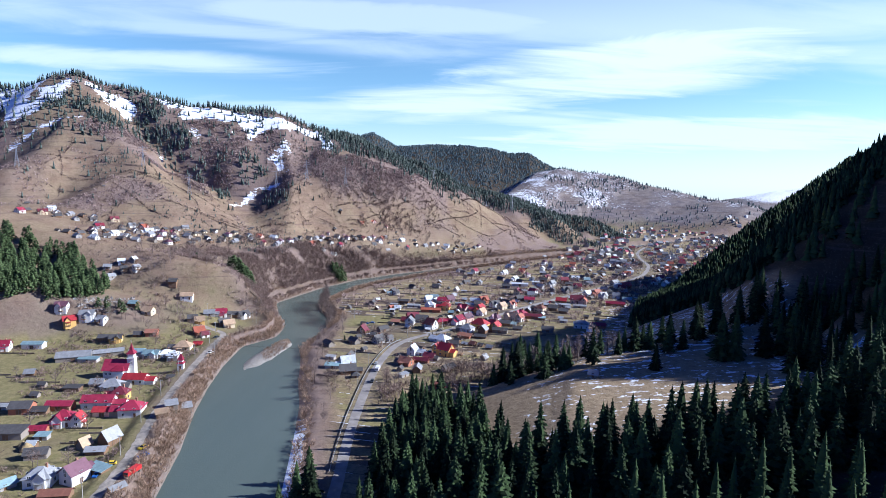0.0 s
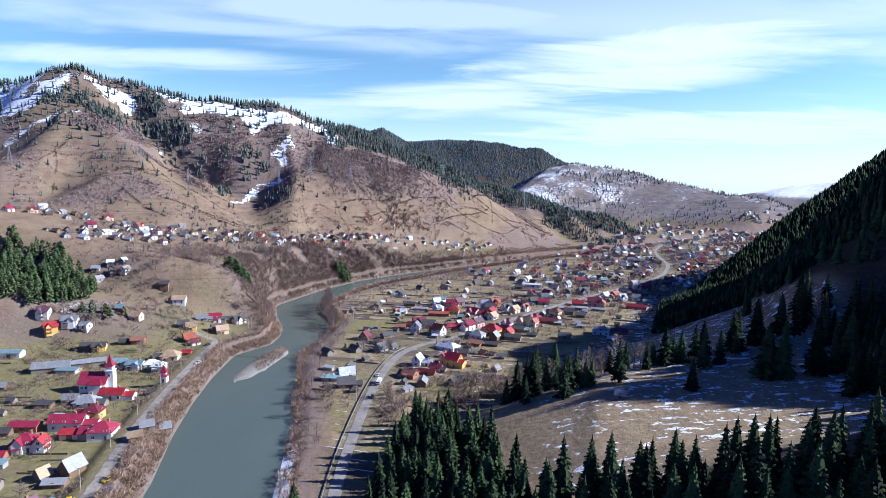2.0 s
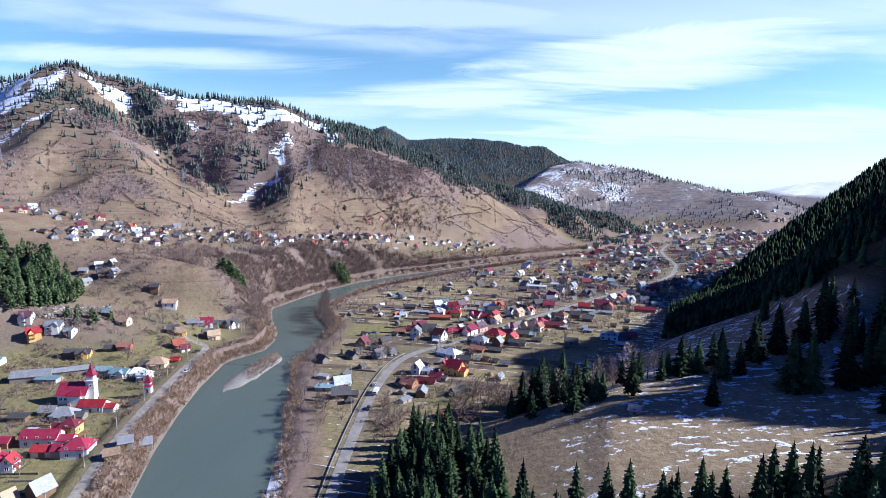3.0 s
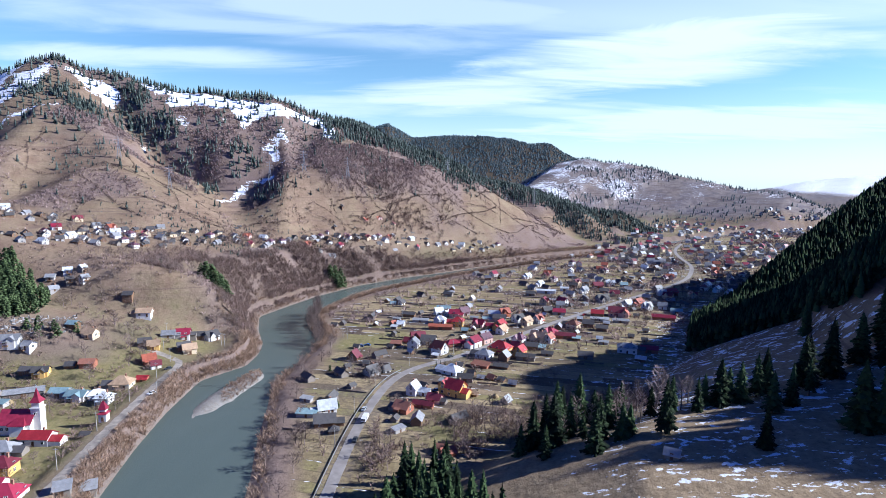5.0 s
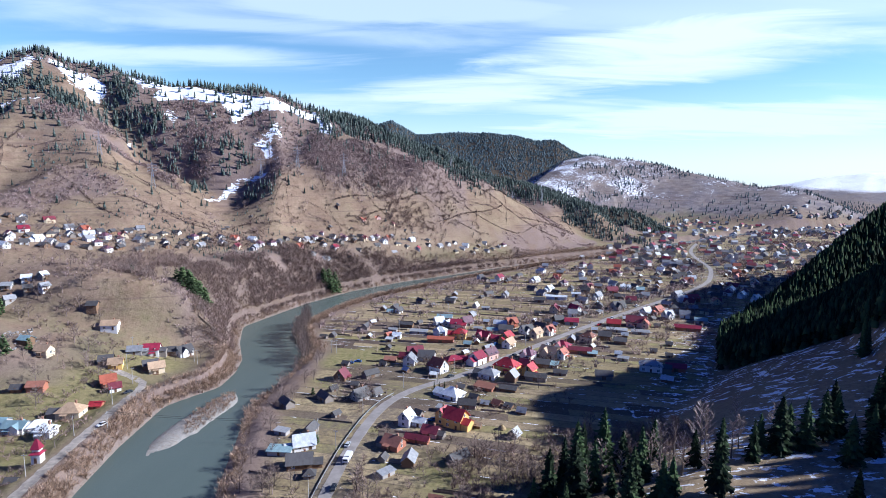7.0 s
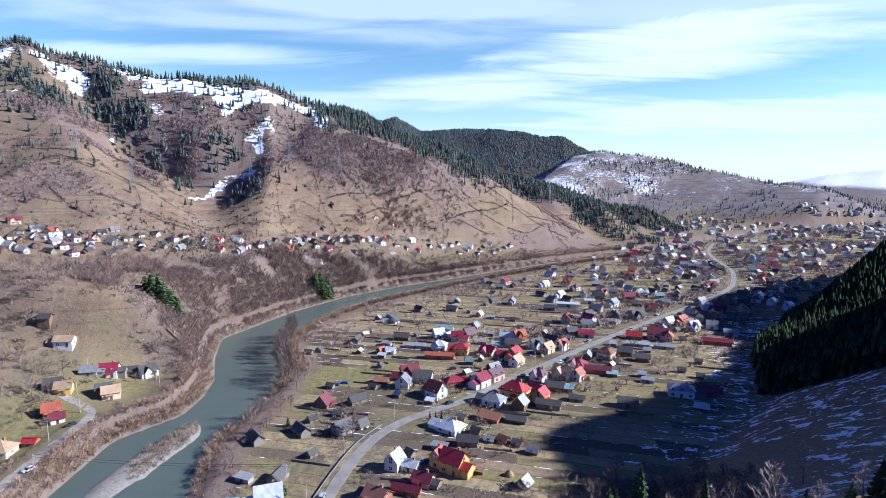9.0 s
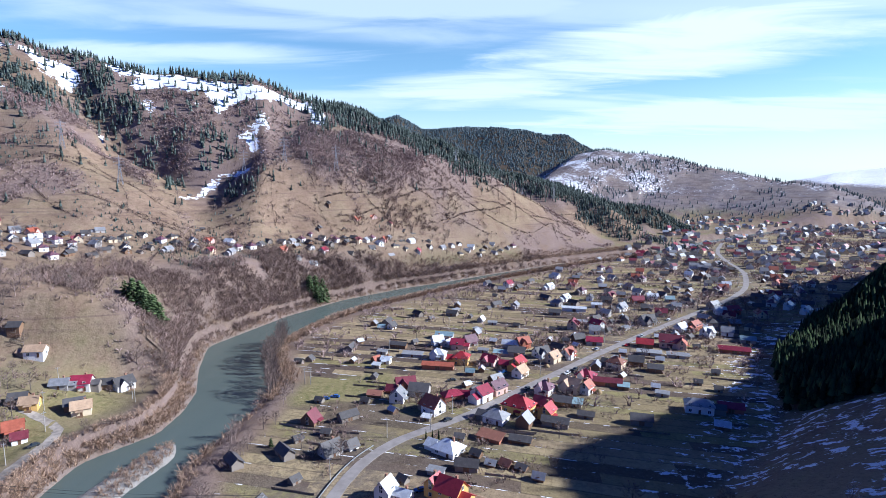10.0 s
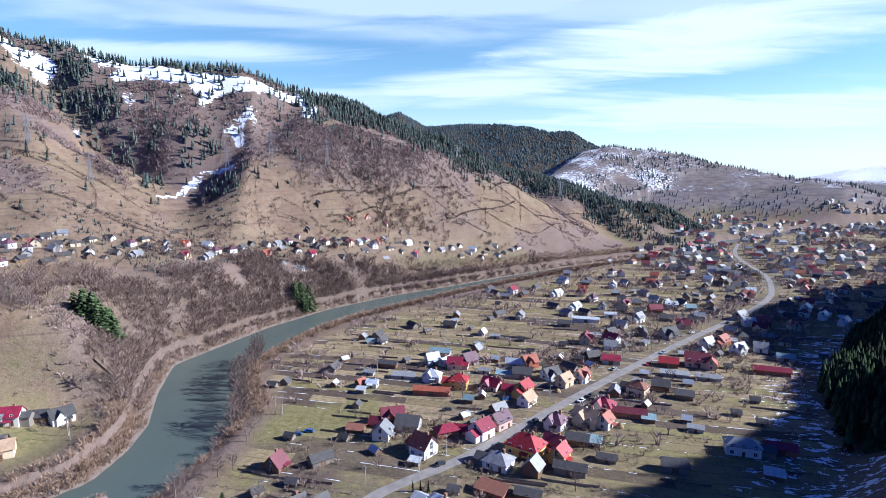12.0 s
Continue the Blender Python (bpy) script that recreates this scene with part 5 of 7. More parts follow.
def pine(x, y, h, kind, group, label):
    base = new("pine_tree")
    part("trunk", SPRUCE_KINDS[0][0], base), part("crown", PINE_MESHES[kind % len(PINE_MESHES)], base)
    base.matrix_world = Matrix.Translation((x, y, at_ground(x, y) - 0.2)) @ Matrix.Rotation(RNG.uniform(0, 6.28), 4, "Z") @ Matrix.Diagonal((h * 1.35, h * 1.35, h, 1))
    return tagged(base, label, "pine tree", group)


COPSE = "bushy dark green pine in a small copse on the terrace"
COPSE_SPOTS = [(-232, 488, 7), (-262, 398, 8), (-258, 402, 9), (-254, 396, 8), (-250, 404, 8), (-245, 400, 9), (-240, 409, 7), (-67, 352, 4.5), (-85, 404, 4)]
for cx, cy, rx, ry, count in ((-199, 502, 11, 7, 15), (-146, 651, 9, 7, 12)):
    for k in range(count):
        r, a = math.sqrt((k + 0.5) / count), k * 2.4
        COPSE_SPOTS.append((cx + rx * r * math.cos(a), cy + ry * r * math.sin(a), 13.5 - 4 * r * r + 0.9 * (k % 3)))
for n, (x, y, h) in enumerate(COPSE_SPOTS):
    pine(x, y, h, n, "conifers of the copses", COPSE)
# ---------------------------------------------------------------- buildings
def metal_roof(name, colour, rough=0.45):
    """Painted sheet metal or tile with courses across the slope, weathered."""
    mat, nt, bsdf = mat_nodes(name)
    w = Nodes(nt)
    pos = w.own()
    wave = nt.nodes.new("ShaderNodeTexWave")
    wave.inputs["Scale"].default_value, wave.inputs["Distortion"].default_value = 1.1, 0.6
    wave.bands_direction = "X"
    nt.links.new(pos, wave.inputs["Vector"])
    n = w.noise(pos, 0.6, 5, 0.65)
    f = w.math("ADD", n, w.math("MULTIPLY", w.math("SUBTRACT", w.chance(), 0.5), 0.35))
    c = w.mix(w.step(f, 0.25, 0.8), tuple(v * 0.72 for v in colour), tuple(min(1, v * 1.22 + 0.012) for v in colour))
    c = w.mix(w.math("MULTIPLY", wave.outputs["Fac"], 0.22), c, tuple(v * 0.55 for v in colour))
    w.link(c, bsdf.inputs["Base Color"])
    bsdf.inputs["Roughness"].default_value = rough
    w.link(w.bump(wave.outputs["Fac"], 0.3, 0.05), bsdf.inputs["Normal"])
    return mat


ROOFS = {k: metal_roof(k + "_roofing", c, r) for k, c, r in (
    ("red", (0.37, 0.028, 0.035), 0.45), ("crimson", (0.28, 0.02, 0.05), 0.45), ("orange", (0.36, 0.095, 0.05), 0.6), ("maroon", (0.17, 0.025, 0.04), 0.5), ("grey", (0.27, 0.275, 0.285), 0.5),
    ("dark", (0.075, 0.07, 0.07), 0.7), ("purple", (0.14, 0.06, 0.085), 0.5), ("teal", (0.22, 0.32, 0.345), 0.5), ("tin", (0.60, 0.63, 0.65), 0.35), ("rust", (0.27, 0.11, 0.07), 0.75), ("tan", (0.42, 0.29, 0.18), 0.75))}
WALLS = {k: plain_mat(k + "_wall", c, 0.9, 0.12, 0.5, chance=0.3) for k, c in (
    ("white", (0.72, 0.71, 0.68)), ("cream", (0.62, 0.52, 0.36)), ("yellow", (0.62, 0.40, 0.14)), ("pink", (0.62, 0.42, 0.36)), ("wood", (0.19, 0.12, 0.075)), ("greywood", (0.24, 0.21, 0.18)),
    ("stone", (0.36, 0.34, 0.32)), ("brick", (0.36, 0.15, 0.095)), ("green", (0.22, 0.36, 0.22)))}
GLASS = plain_mat("window_glass", (0.03, 0.04, 0.05), 0.12, 0.1, 0.3)
WHITE_PAINT = plain_mat("white_paint", (0.74, 0.74, 0.72), 0.6, 0.08, 1.0)
BROWN_PAINT = plain_mat("brown_door_paint", (0.13, 0.07, 0.04), 0.6, 0.2, 1.0)
CHIMNEY = plain_mat("chimney_brick", (0.33, 0.19, 0.13), 0.9, 0.25, 2.0)


def boxes(name, items, mats):
    """One mesh of boxes: (x0, y0, z0, x1, y1, z1, material index)."""
    v, f, idx = [], [], []
    for x0, y0, z0, x1, y1, z1, k in items:
        b = len(v)
        v += [(x0, y0, z0), (x1, y0, z0), (x1, y1, z0), (x0, y1, z0), (x0, y0, z1), (x1, y0, z1), (x1, y1, z1), (x0, y1, z1)]
        f += [(b, b + 3, b + 2, b + 1), (b + 4, b + 5, b + 6, b + 7), (b, b + 1, b + 5, b + 4), (b + 1, b + 2, b + 6, b + 5), (b + 2, b + 3, b + 7, b + 6), (b + 3, b, b + 4, b + 7)]
        idx += [k] * 6
    me = mesh_from(name, v, f, mats)
    me.polygons.foreach_set("material_index", np.array(idx, np.int32))
    return me


# windows and doors face -y, their back at y = 0
def panelled(name, wide, high, columns, rows, rim, deep, mats):
    """One closed board whose panels are set back: frame and panes in one piece."""
    bm = bmesh.new()
    xs, zs = [-wide / 2 + wide * k / columns for k in range(columns + 1)], [high * k / rows for k in range(rows + 1)]
    grid = [[bm.verts.new((x, -0.08, z)) for x in xs] for z in zs]
    cells = [bm.faces.new((grid[r][c], grid[r][c + 1], grid[r + 1][c + 1], grid[r + 1][c])) for r in range(rows) for c in range(columns)]
    border = [e for e in bm.edges if len(e.link_faces) == 1]
    made = bmesh.ops.extrude_edge_only(bm, edges=border)
    for v in made["geom"]:
        if isinstance(v, bmesh.types.BMVert):
            v.co.y = 0.03
    inset = bmesh.ops.inset_individual(bm, faces=cells, thickness=rim, depth=-deep)
    for f in cells:
        f.material_index = 1
    me = bpy.data.meshes.new(name)
    bm.to_mesh(me)
    bm.free()
    for mt in mats:
        me.materials.append(mt)
    return me


WINDOW = panelled("window", 1.25, 1.4, 2, 1, 0.08, 0.05, [WHITE_PAINT, GLASS])
DOOR = panelled("door", 1.0, 2.1, 1, 2, 0.12, 0.03, [BROWN_PAINT, BROWN_PAINT])
BARN_DOOR = panelled("barn_door", 2.4, 2.4, 2, 1, 0.10, 0.04, [WALLS["greywood"], WALLS["wood"]])
CHIMNEY_MESH = boxes("chimney", [(-0.35, -0.35, -1.6, 0.35, 0.35, 1.1, 0), (-0.45, -0.45, 1.1, 0.45, 0.45, 1.25, 0)], [CHIMNEY])
PLACED = []


def wall_mesh(w, d, h, rise, style, mat):
    """A closed body; gable ends go up to the ridge, which runs along x."""
    x, y = w / 2, d / 2
    v = [(-x, -y, -2.5), (x, -y, -2.5), (x, y, -2.5), (-x, y, -2.5), (-x, -y, h), (x, -y, h), (x, y, h), (-x, y, h)]
    f = [(0, 1, 5, 4), (2, 3, 7, 6), (0, 3, 2, 1)]
    if style == "gable":
        v += [(-x, 0, h + rise), (x, 0, h + rise)]
        f += [(1, 2, 6, 9, 5), (3, 0, 4, 8, 7), (4, 5, 9, 8), (6, 7, 8, 9)]
    else:
        f += [(1, 2, 6, 5), (3, 0, 4, 7), (4, 5, 6, 7)]
    return mesh_from("wall", v, f, [mat])


def roof_mesh(w, d, h, rise, style, mat, eave=0.55, thick=0.16):
    x, y = w / 2 + eave, d / 2 + eave
    low = h - rise * eave / (d / 2) if style != "lean" else h
    v, f = [], []
    if style == "gable":
        ring = [(-x, -y, low), (x, -y, low), (x, 0, h + rise), (-x, 0, h + rise), (-x, y, low), (x, y, low)]
        n = len(ring)
        v = [(p[0], p[1], p[2] + 0.04 + thick) for p in ring] + [(p[0], p[1], p[2] + 0.04) for p in ring]
        f = [(0, 1, 2, 3), (3, 2, 5, 4), (n + 1, n, n + 3, n + 2), (n + 2, n + 3, n + 4, n + 5), (0, n, n + 1, 1), (4, 5, n + 5, n + 4), (1, n + 1, n + 2, 2), (2, n + 2, n + 5, 5), (0, 3, n + 3, n), (3, 4, n + 4, n + 3)]
    elif style == "hip":
        top = max(0.3, (w - d) / 2)
        if w <= d:
            top = 0.3
        ring = [(-x, -y, low), (x, -y, low), (x, y, low), (-x, y, low), (-top, 0, h + rise), (top, 0, h + rise)]
        v = [(p[0], p[1], p[2] + 0.04 + thick) for p in ring] + [(p[0], p[1], low + 0.02) for p in ring[:4]]
        f = [(0, 1, 5, 4), (1, 2, 5), (2, 3, 4, 5), (3, 0, 4), (6, 9, 8, 7), (0, 6, 7, 1), (1, 7, 8, 2), (2, 8, 9, 3), (3, 9, 6, 0)]
    else:
        a, b = h + rise + 0.05, h + 0.05
        v = [(-x, -y, b), (x, -y, b), (x, y, a), (-x, y, a), (-x, -y, b + thick), (x, -y, b + thick), (x, y, a + thick), (-x, y, a + thick)]
        f = [(0, 3, 2, 1), (4, 5, 6, 7), (0, 1, 5, 4), (1, 2, 6, 5), (2, 3, 7, 6), (3, 0, 4, 7)]
    return mesh_from("roof", v, f, [mat])


WORD = {"white": "white", "cream": "cream", "yellow": "yellow", "pink": "pink", "wood": "brown timber", "greywood": "grey timber", "stone": "grey", "brick": "brick", "green": "green",
        "red": "bright red", "crimson": "crimson", "orange": "orange tiled", "maroon": "dark maroon", "grey": "grey metal", "dark": "dark weathered", "purple": "purple-brown", "teal": "pale teal metal", "tin": "shiny white metal", "rust": "rusty brown", "tan": "tan"}


def house(x, y, w, d, floors, style, wall, roof, turn=-8.0, rise=None, kind="house", group="", front=True, z=None, detail=True, gap=3.8):
    """A house with its front foot at (x, y); floors 1 to 2.5; kind house, shed or barn."""
    h = {"house": 2.9, "shed": 2.3, "barn": 3.4}[kind] * floors if kind != "house" else 0.35 + 2.55 * floors
    rise = rise if rise is not None else d * (0.42 if style == "gable" else 0.36) if style != "lean" else 0.7
    size = 0.82 if kind == "shed" else 0.84
    w, d, rise, h = w * size, d * size, rise * size, h * (0.9 if kind == "house" else 0.82)
    if front:
        y = y + d * 0.45
    PLACED.append((x, y, max(w, d) * 0.62))
    base = new({"house": "house", "shed": "shed", "barn": "barn"}[kind])
    z = at_ground(x, y) - (0.0 if y < 370 else 0.3) if z is None else z
    base.matrix_world = pose(x, y, z, 0, 0, turn)
    part("wall", wall_mesh(w, d, h, rise, style, WALLS[wall]), base)
    part("roof", roof_mesh(w, d, h, rise, style, ROOFS[roof]), base, f"{WORD[roof]} roof")
    sides = [(w, d / 2, 0), (d, w / 2, 90), (w, d / 2, 180), (d, w / 2, 270)]
    if kind == "house" and detail:
        for s, (length, off, ang) in enumerate(sides):
            count = max(1, int(length // gap))
            for fl in range(max(1, round(floors))):
                for k in range(count):
                    u = (k + 0.5) / count * length - length / 2
                    m = pose(0, 0, 0, 0, 0, ang) @ pose(u, -off - 0.02, 0)
                    if fl == 0 and s == 0 and k == count // 2:
                        part("door", DOOR, base, "", m @ pose(0, 0, 0.15))
                    else:
                        part("window", WINDOW, base, "", m @ pose(0, 0, 0.95 + 2.55 * fl))
            if style == "gable" and s in (1, 3) and rise > 2.4:
                part("window", WINDOW, base, "", pose(0, 0, 0, 0, 0, ang) @ pose(0, -off - 0.02, h + 0.35))
        dice = random.Random(int(x * 31 + y * 17))
        pick = dice.random()
        if pick < 0.5 and w > 6.5:
            # a lower wing behind or beside the house
            s, aw, ad = dice.choice((-1, 1)), w * 0.42, d * 0.72
            m = pose(s * (w / 2 + aw / 2 - 0.05), dice.uniform(-0.1, 0.1) * d, 0)
            part("wing", wall_mesh(aw, ad, h * 0.72, ad * 0.3, "gable", WALLS[wall if pick < 0.25 else "greywood"]), base, "", m)
            part("wing_roof", roof_mesh(aw, ad, h * 0.72, ad * 0.3, "gable", ROOFS[roof if pick < 0.3 else "dark"], 0.4), base, "", m)
        elif pick < 0.8 and w > 7:
            # a cross gable over the front
            gw, gd = d * 0.95, w * 0.42
            m = pose(dice.choice((-0.15, 0.15)) * w, -d * 0.16, 0, 0, 0, 90)
            part("front_gable", wall_mesh(gw, gd, h - 0.02, rise * 0.8, "gable", WALLS[wall]), base, "", m)
            part("front_gable_roof", roof_mesh(gw, gd, h - 0.02, rise * 0.8, "gable", ROOFS[roof], 0.4), base, "", m)
        if pick > 0.35:
            px = dice.uniform(-0.2, 0.2) * w
            part("porch", boxes("porch", [(px - 1.3, -d / 2 - 1.5, -0.4, px + 1.3, -d / 2 - 0.01, 0.18, 0), (px - 1.25, -d / 2 - 1.45, 0.18, px - 1.1, -d / 2 - 1.3, 2.2, 0), (px + 1.1, -d / 2 - 1.45, 0.18, px + 1.25, -d / 2 - 1.3, 2.2, 0)], [WALLS["wood"]]), base)
            part("porch_roof", roof_mesh(2.8, 1.6, 2.2, 0.5, "lean", ROOFS[roof], 0.15, 0.1), base, "", pose(px, -d / 2 - 0.78, 0))
        part("chimney", CHIMNEY_MESH, base, "", pose(w * 0.2, d * 0.08, h + rise * 0.9))
    elif detail or kind == "house":
        part("door", BARN_DOOR if kind == "barn" else DOOR, base, "", pose(0, -d / 2 - 0.02, 0.1))
    shape = {"gable": "pitched", "hip": "hipped", "lean": "lean-to"}[style]
    tagged(base, f"{WORD[wall]} {kind} with a {WORD[roof]} {shape} roof", kind, group)
    return base


MAIN, WEST = "houses along the main road", "houses around the church"
# -- by the main road, from the near bend on
house(-11, 370, 10, 9, 2, "gable", "yellow", "red", -28, 4.2, group=MAIN)
house(-17, 374, 6, 6, 2, "gable", "yellow", "red", 62, 3.0, group=MAIN)
house(-33, 371, 7, 6.5, 1.7, "gable", "white", "tin", 70, 3.6, group=MAIN)
house(-27, 371, 7, 5, 1, "gable", "white", "tin", -20, 1.8, group=MAIN)
house(-35, 349, 9, 8, 1, "gable", "brick", "rust", -25, 3.0, group=MAIN)
house(-21, 361, 8, 6, 1, "gable", "pink", "maroon", -20, 2.4, group=MAIN)
house(-26, 356, 12, 4, 1, "gable", "brick", "maroon", -15, 1.5, "shed")
house(-15, 402, 12, 10, 1, "hip", "white", "tin", -30, 3.6, group=MAIN)
for n in range(5):
    house(-4 + 5.6 * n, 400 - 2.9 * n + (1.5, -1.8, 0.6)[n % 3], 4.6 - 0.5 * (n % 2), 4.4 - 0.7 * (n % 3 == 1), 1 - 0.15 * (n % 2), "gable", "wood", ("dark", "grey", "rust")[n % 3], -28 + (0, 9, -6)[n % 3], 1.7 - 0.4 * (n % 2), "shed")
house(-2, 371, 5, 3.5, 1, "gable", "wood", "tan", -20, 1.0, "shed")
house(14, 362, 5, 5, 1, "gable", "greywood", "grey", 60, 2.6, "shed")
house(-60, 398, 9, 7, 1, "gable", "stone", "dark", 50, 4.0)
house(-53, 404, 5, 5, 1, "gable", "white", "dark", 50, 2.8, "shed")
house(-76, 423, 7, 8, 1, "gable", "wood", "maroon", 75, 4.4)
house(-71, 346, 10, 6, 1, "gable", "white", "tin", 25, 4.2)
house(-79, 341, 11, 5, 1, "lean", "stone", "teal", 0, 1.0, "shed")
house(-68, 331, 11, 8, 1, "gable", "wood", "dark", 15, 3.4)
house(-62, 325, 5, 4.5, 1, "hip", "greywood", "dark", 15, 1.6, "shed")
house(-11, 308, 7, 5, 1, "gable", "brick", "orange", 30, 2.2, "shed")
house(-14, 311, 5, 5, 1, "gable", "greywood", "rust", -10, 1.8, "shed")
house(-25, 438, 9.5, 9, 1.8, "gable", "white", "orange", -35, 4.6, group=MAIN)
house(-27, 432, 4.5, 3, 1, "lean", "greywood", "tin", -15, 0.8, "shed")
house(-43, 450, 8, 8, 1.5, "gable", "white", "grey", 84, 3.6, group=MAIN)
house(-34, 458, 11, 9, 1.2, "gable", "stone", "dark", -6, 3.4, "barn")
house(-42, 465, 11, 8, 1.4, "gable", "brick", "maroon", 20, 3.8, group=MAIN)
house(-48, 462, 6, 6, 1, "gable", "brick", "maroon", -6, 2.6, "shed")
house(-55, 456, 8, 6, 1, "gable", "wood", "rust", -6, 1.8, "shed")
house(-18, 455, 11, 7, 1, "hip", "brick", "crimson", 30, 2.2, "barn")
house(-12, 458, 7, 5, 1, "gable", "pink", "crimson", -5, 2.2, "shed")
house(-4, 454, 9, 9, 1.8, "gable", "white", "crimson", 52, 3.4, group=MAIN)
house(3, 463, 10, 8, 1.6, "gable", "pink", "purple", 50, 3.4, group=MAIN)
house(13, 441, 15, 11, 1.7, "hip", "yellow", "red", -28, 4.4, group=MAIN)
house(25, 437, 8, 7, 1.7, "gable", "yellow", "red", 62, 3.2, group=MAIN)
house(24, 446, 9, 7, 1.4, "gable", "cream", "maroon", -28, 3.2, group=MAIN)
house(3, 431, 11, 9, 1.3, "hip", "white", "grey", -25, 3.2, group=MAIN)
house(15, 428, 7, 7, 1.2, "gable", "wood", "grey", 66, 3.6, "barn")
house(1, 415, 12, 6, 1, "lean", "brick", "rust", -25, 1.4, "shed")
house(13, 414, 10, 6, 1, "gable", "wood", "dark", -15, 1.4, "shed")
house(28, 430, 13, 6, 1, "gable", "greywood", "dark", -14, 1.8, "barn")
house(26, 464, 9, 9, 1.6, "hip", "white", "purple", -30, 3.6, group=MAIN)
house(33, 452, 10, 6, 1, "gable", "wood", "dark", -14, 2.2, "barn")
house(39, 452, 7, 6, 1, "lean", "stone", "teal", -14, 1.0, "shed")
house(42, 440, 8, 5, 1, "gable", "greywood", "dark", -14, 1.4, "shed")
house(-17, 504, 10, 9, 1.9, "hip", "yellow", "red", -8, 3.2, group=MAIN)
house(-29, 496, 20, 6, 1, "gable", "brick", "orange", -4, 1.5, "barn")
house(-31, 513, 10, 8, 1.4, "hip", "white", "tin", -8, 3.0, group=MAIN)
house(-46, 516, 14, 5, 1, "lean", "stone", "grey", -4, 0.8, "shed")
house(-21, 531, 9, 7, 1.5, "gable", "pink", "crimson", -6, 3.2)
house(-14, 537, 9, 8, 1.4, "gable", "stone", "purple", 40, 4.0)
house(-31, 552, 13, 7, 1, "gable", "stone", "teal", -6, 2.0, "barn")
house(-34, 538, 8, 6, 1.4, "gable", "white", "tin", 30, 3.4)
house(-27, 536, 7, 6, 1, "gable", "stone", "tin", 60, 2.4)
house(-57, 531, 12, 5, 1, "gable", "wood", "dark", -10, 1.6, "barn")
house(-1, 504, 10, 8, 1.2, "gable", "pink", "crimson", -30, 3.2, group=MAIN)
house(8, 503, 9, 5, 1, "gable", "brick", "crimson", -12, 2.0, "shed")
house(14, 498, 9, 8, 1.8, "gable", "yellow", "red", 60, 3.4, group=MAIN)
house(15, 487, 9, 7, 1.4, "gable", "white", "tan", 58, 3.2, group=MAIN)
house(18, 535, 9, 8, 1.6, "gable", "brick", "orange", 30, 3.6)
house(11, 536, 12, 5, 1, "gable", "stone", "tin", -10, 2.4, "barn")
house(14, 520, 11, 7, 1.2, "gable", "stone", "dark", -8, 2.8, "barn")
house(5, 521, 10, 5, 1, "lean", "stone", "teal", -8, 1.0, "shed")
house(-59, 503, 6, 5, 1.1, "gable", "white", "tin", -8, 1.8)
house(-65, 504, 5, 5, 1.1, "gable", "wood", "orange", 50, 2.4, "shed")
house(-63, 496, 5, 4, 1.1, "lean", "greywood", "tin", -8, 0.7, "shed")
house(-103, 503, 4, 5, 1, "gable", "greywood", "dark", 80, 2.2, "shed")
house(-108, 499, 5, 4, 1, "gable", "greywood", "dark", -6, 1.4, "shed")
house(-83, 580, 4, 5, 1.1, "gable", "wood", "grey", 80, 2.2, "shed")
house(-76, 572, 5, 5, 1, "gable", "stone", "teal", 0, 1.8, "shed")
house(-69, 573, 6, 5, 1.2, "gable", "white", "dark", 60, 2.4)
house(-9, 594, 6, 5, 1.2, "gable", "stone", "tin", 70, 2.8, "shed")
house(-11, 560, 6, 6, 1.2, "gable", "wood", "grey", 65, 3.0, "shed")
house(-11, 488, 5, 5, 1.3, "gable", "wood", "teal", -8, 1.6, "shed")
house(43, 518, 9, 7, 1.6, "gable", "white", "orange", 52, 3.2, group=MAIN)
house(34, 511, 9, 7, 1.5, "gable", "cream", "tan", 52, 3.4, group=MAIN)
house(28, 520, 10, 8, 1.2, "gable", "white", "dark", 35, 3.6, group=MAIN)
house(48, 482, 10, 9, 1.6, "hip", "white", "crimson", -30, 3.4, group=MAIN)
house(39, 468, 12, 9, 1.7, "gable", "cream", "tan", -34, 3.6, group=MAIN)
house(46, 467, 7, 6, 1.7, "gable", "white", "orange", 56, 3.0, group=MAIN)
house(58, 479, 16, 5, 1, "gable", "brick", "maroon", -10, 1.8, "barn")
house(65, 475, 6, 5, 1.1, "lean", "wood", "teal", -12, 0.8, "shed")
house(67, 503, 10, 9, 1.8, "hip", "cream", "rust", -32, 3.2, group=MAIN)
house(79, 510, 9, 7, 1.2, "gable", "wood", "dark", -14, 2.8, "barn")
house(87, 501, 9, 6, 1, "gable", "wood", "dark", -14, 2.0, "barn")
house(92, 545, 11, 7, 1.1, "gable", "wood", "red", -14, 2.8, "barn")
house(108, 546, 16, 10, 1.6, "gable", "pink", "maroon", -14, 4.4, group=MAIN)
house(113, 543, 7, 6, 1.6, "gable", "pink", "orange", 70, 3.0, group=MAIN)
house(62, 546, 11, 7, 1.1, "gable", "stone", "crimson", -6, 2.4, "barn")
house(53, 551, 8, 6, 1.1, "gable", "wood", "dark", 20, 3.0, "barn")
house(91, 531, 16, 5, 1, "lean", "stone", "grey", -12, 0.8, "shed")
house(106, 527, 14, 5, 1, "lean", "stone", "grey", -12, 0.8, "shed")
house(134, 586, 10, 8, 1.5, "gable", "brick", "orange", 45, 3.4, group=MAIN)
house(124, 582, 9, 7, 1.4, "gable", "white", "tin", 40, 3.2, group=MAIN)
house(137, 570, 9, 7, 1.6, "gable", "white", "grey", 30, 3.6, group=MAIN)
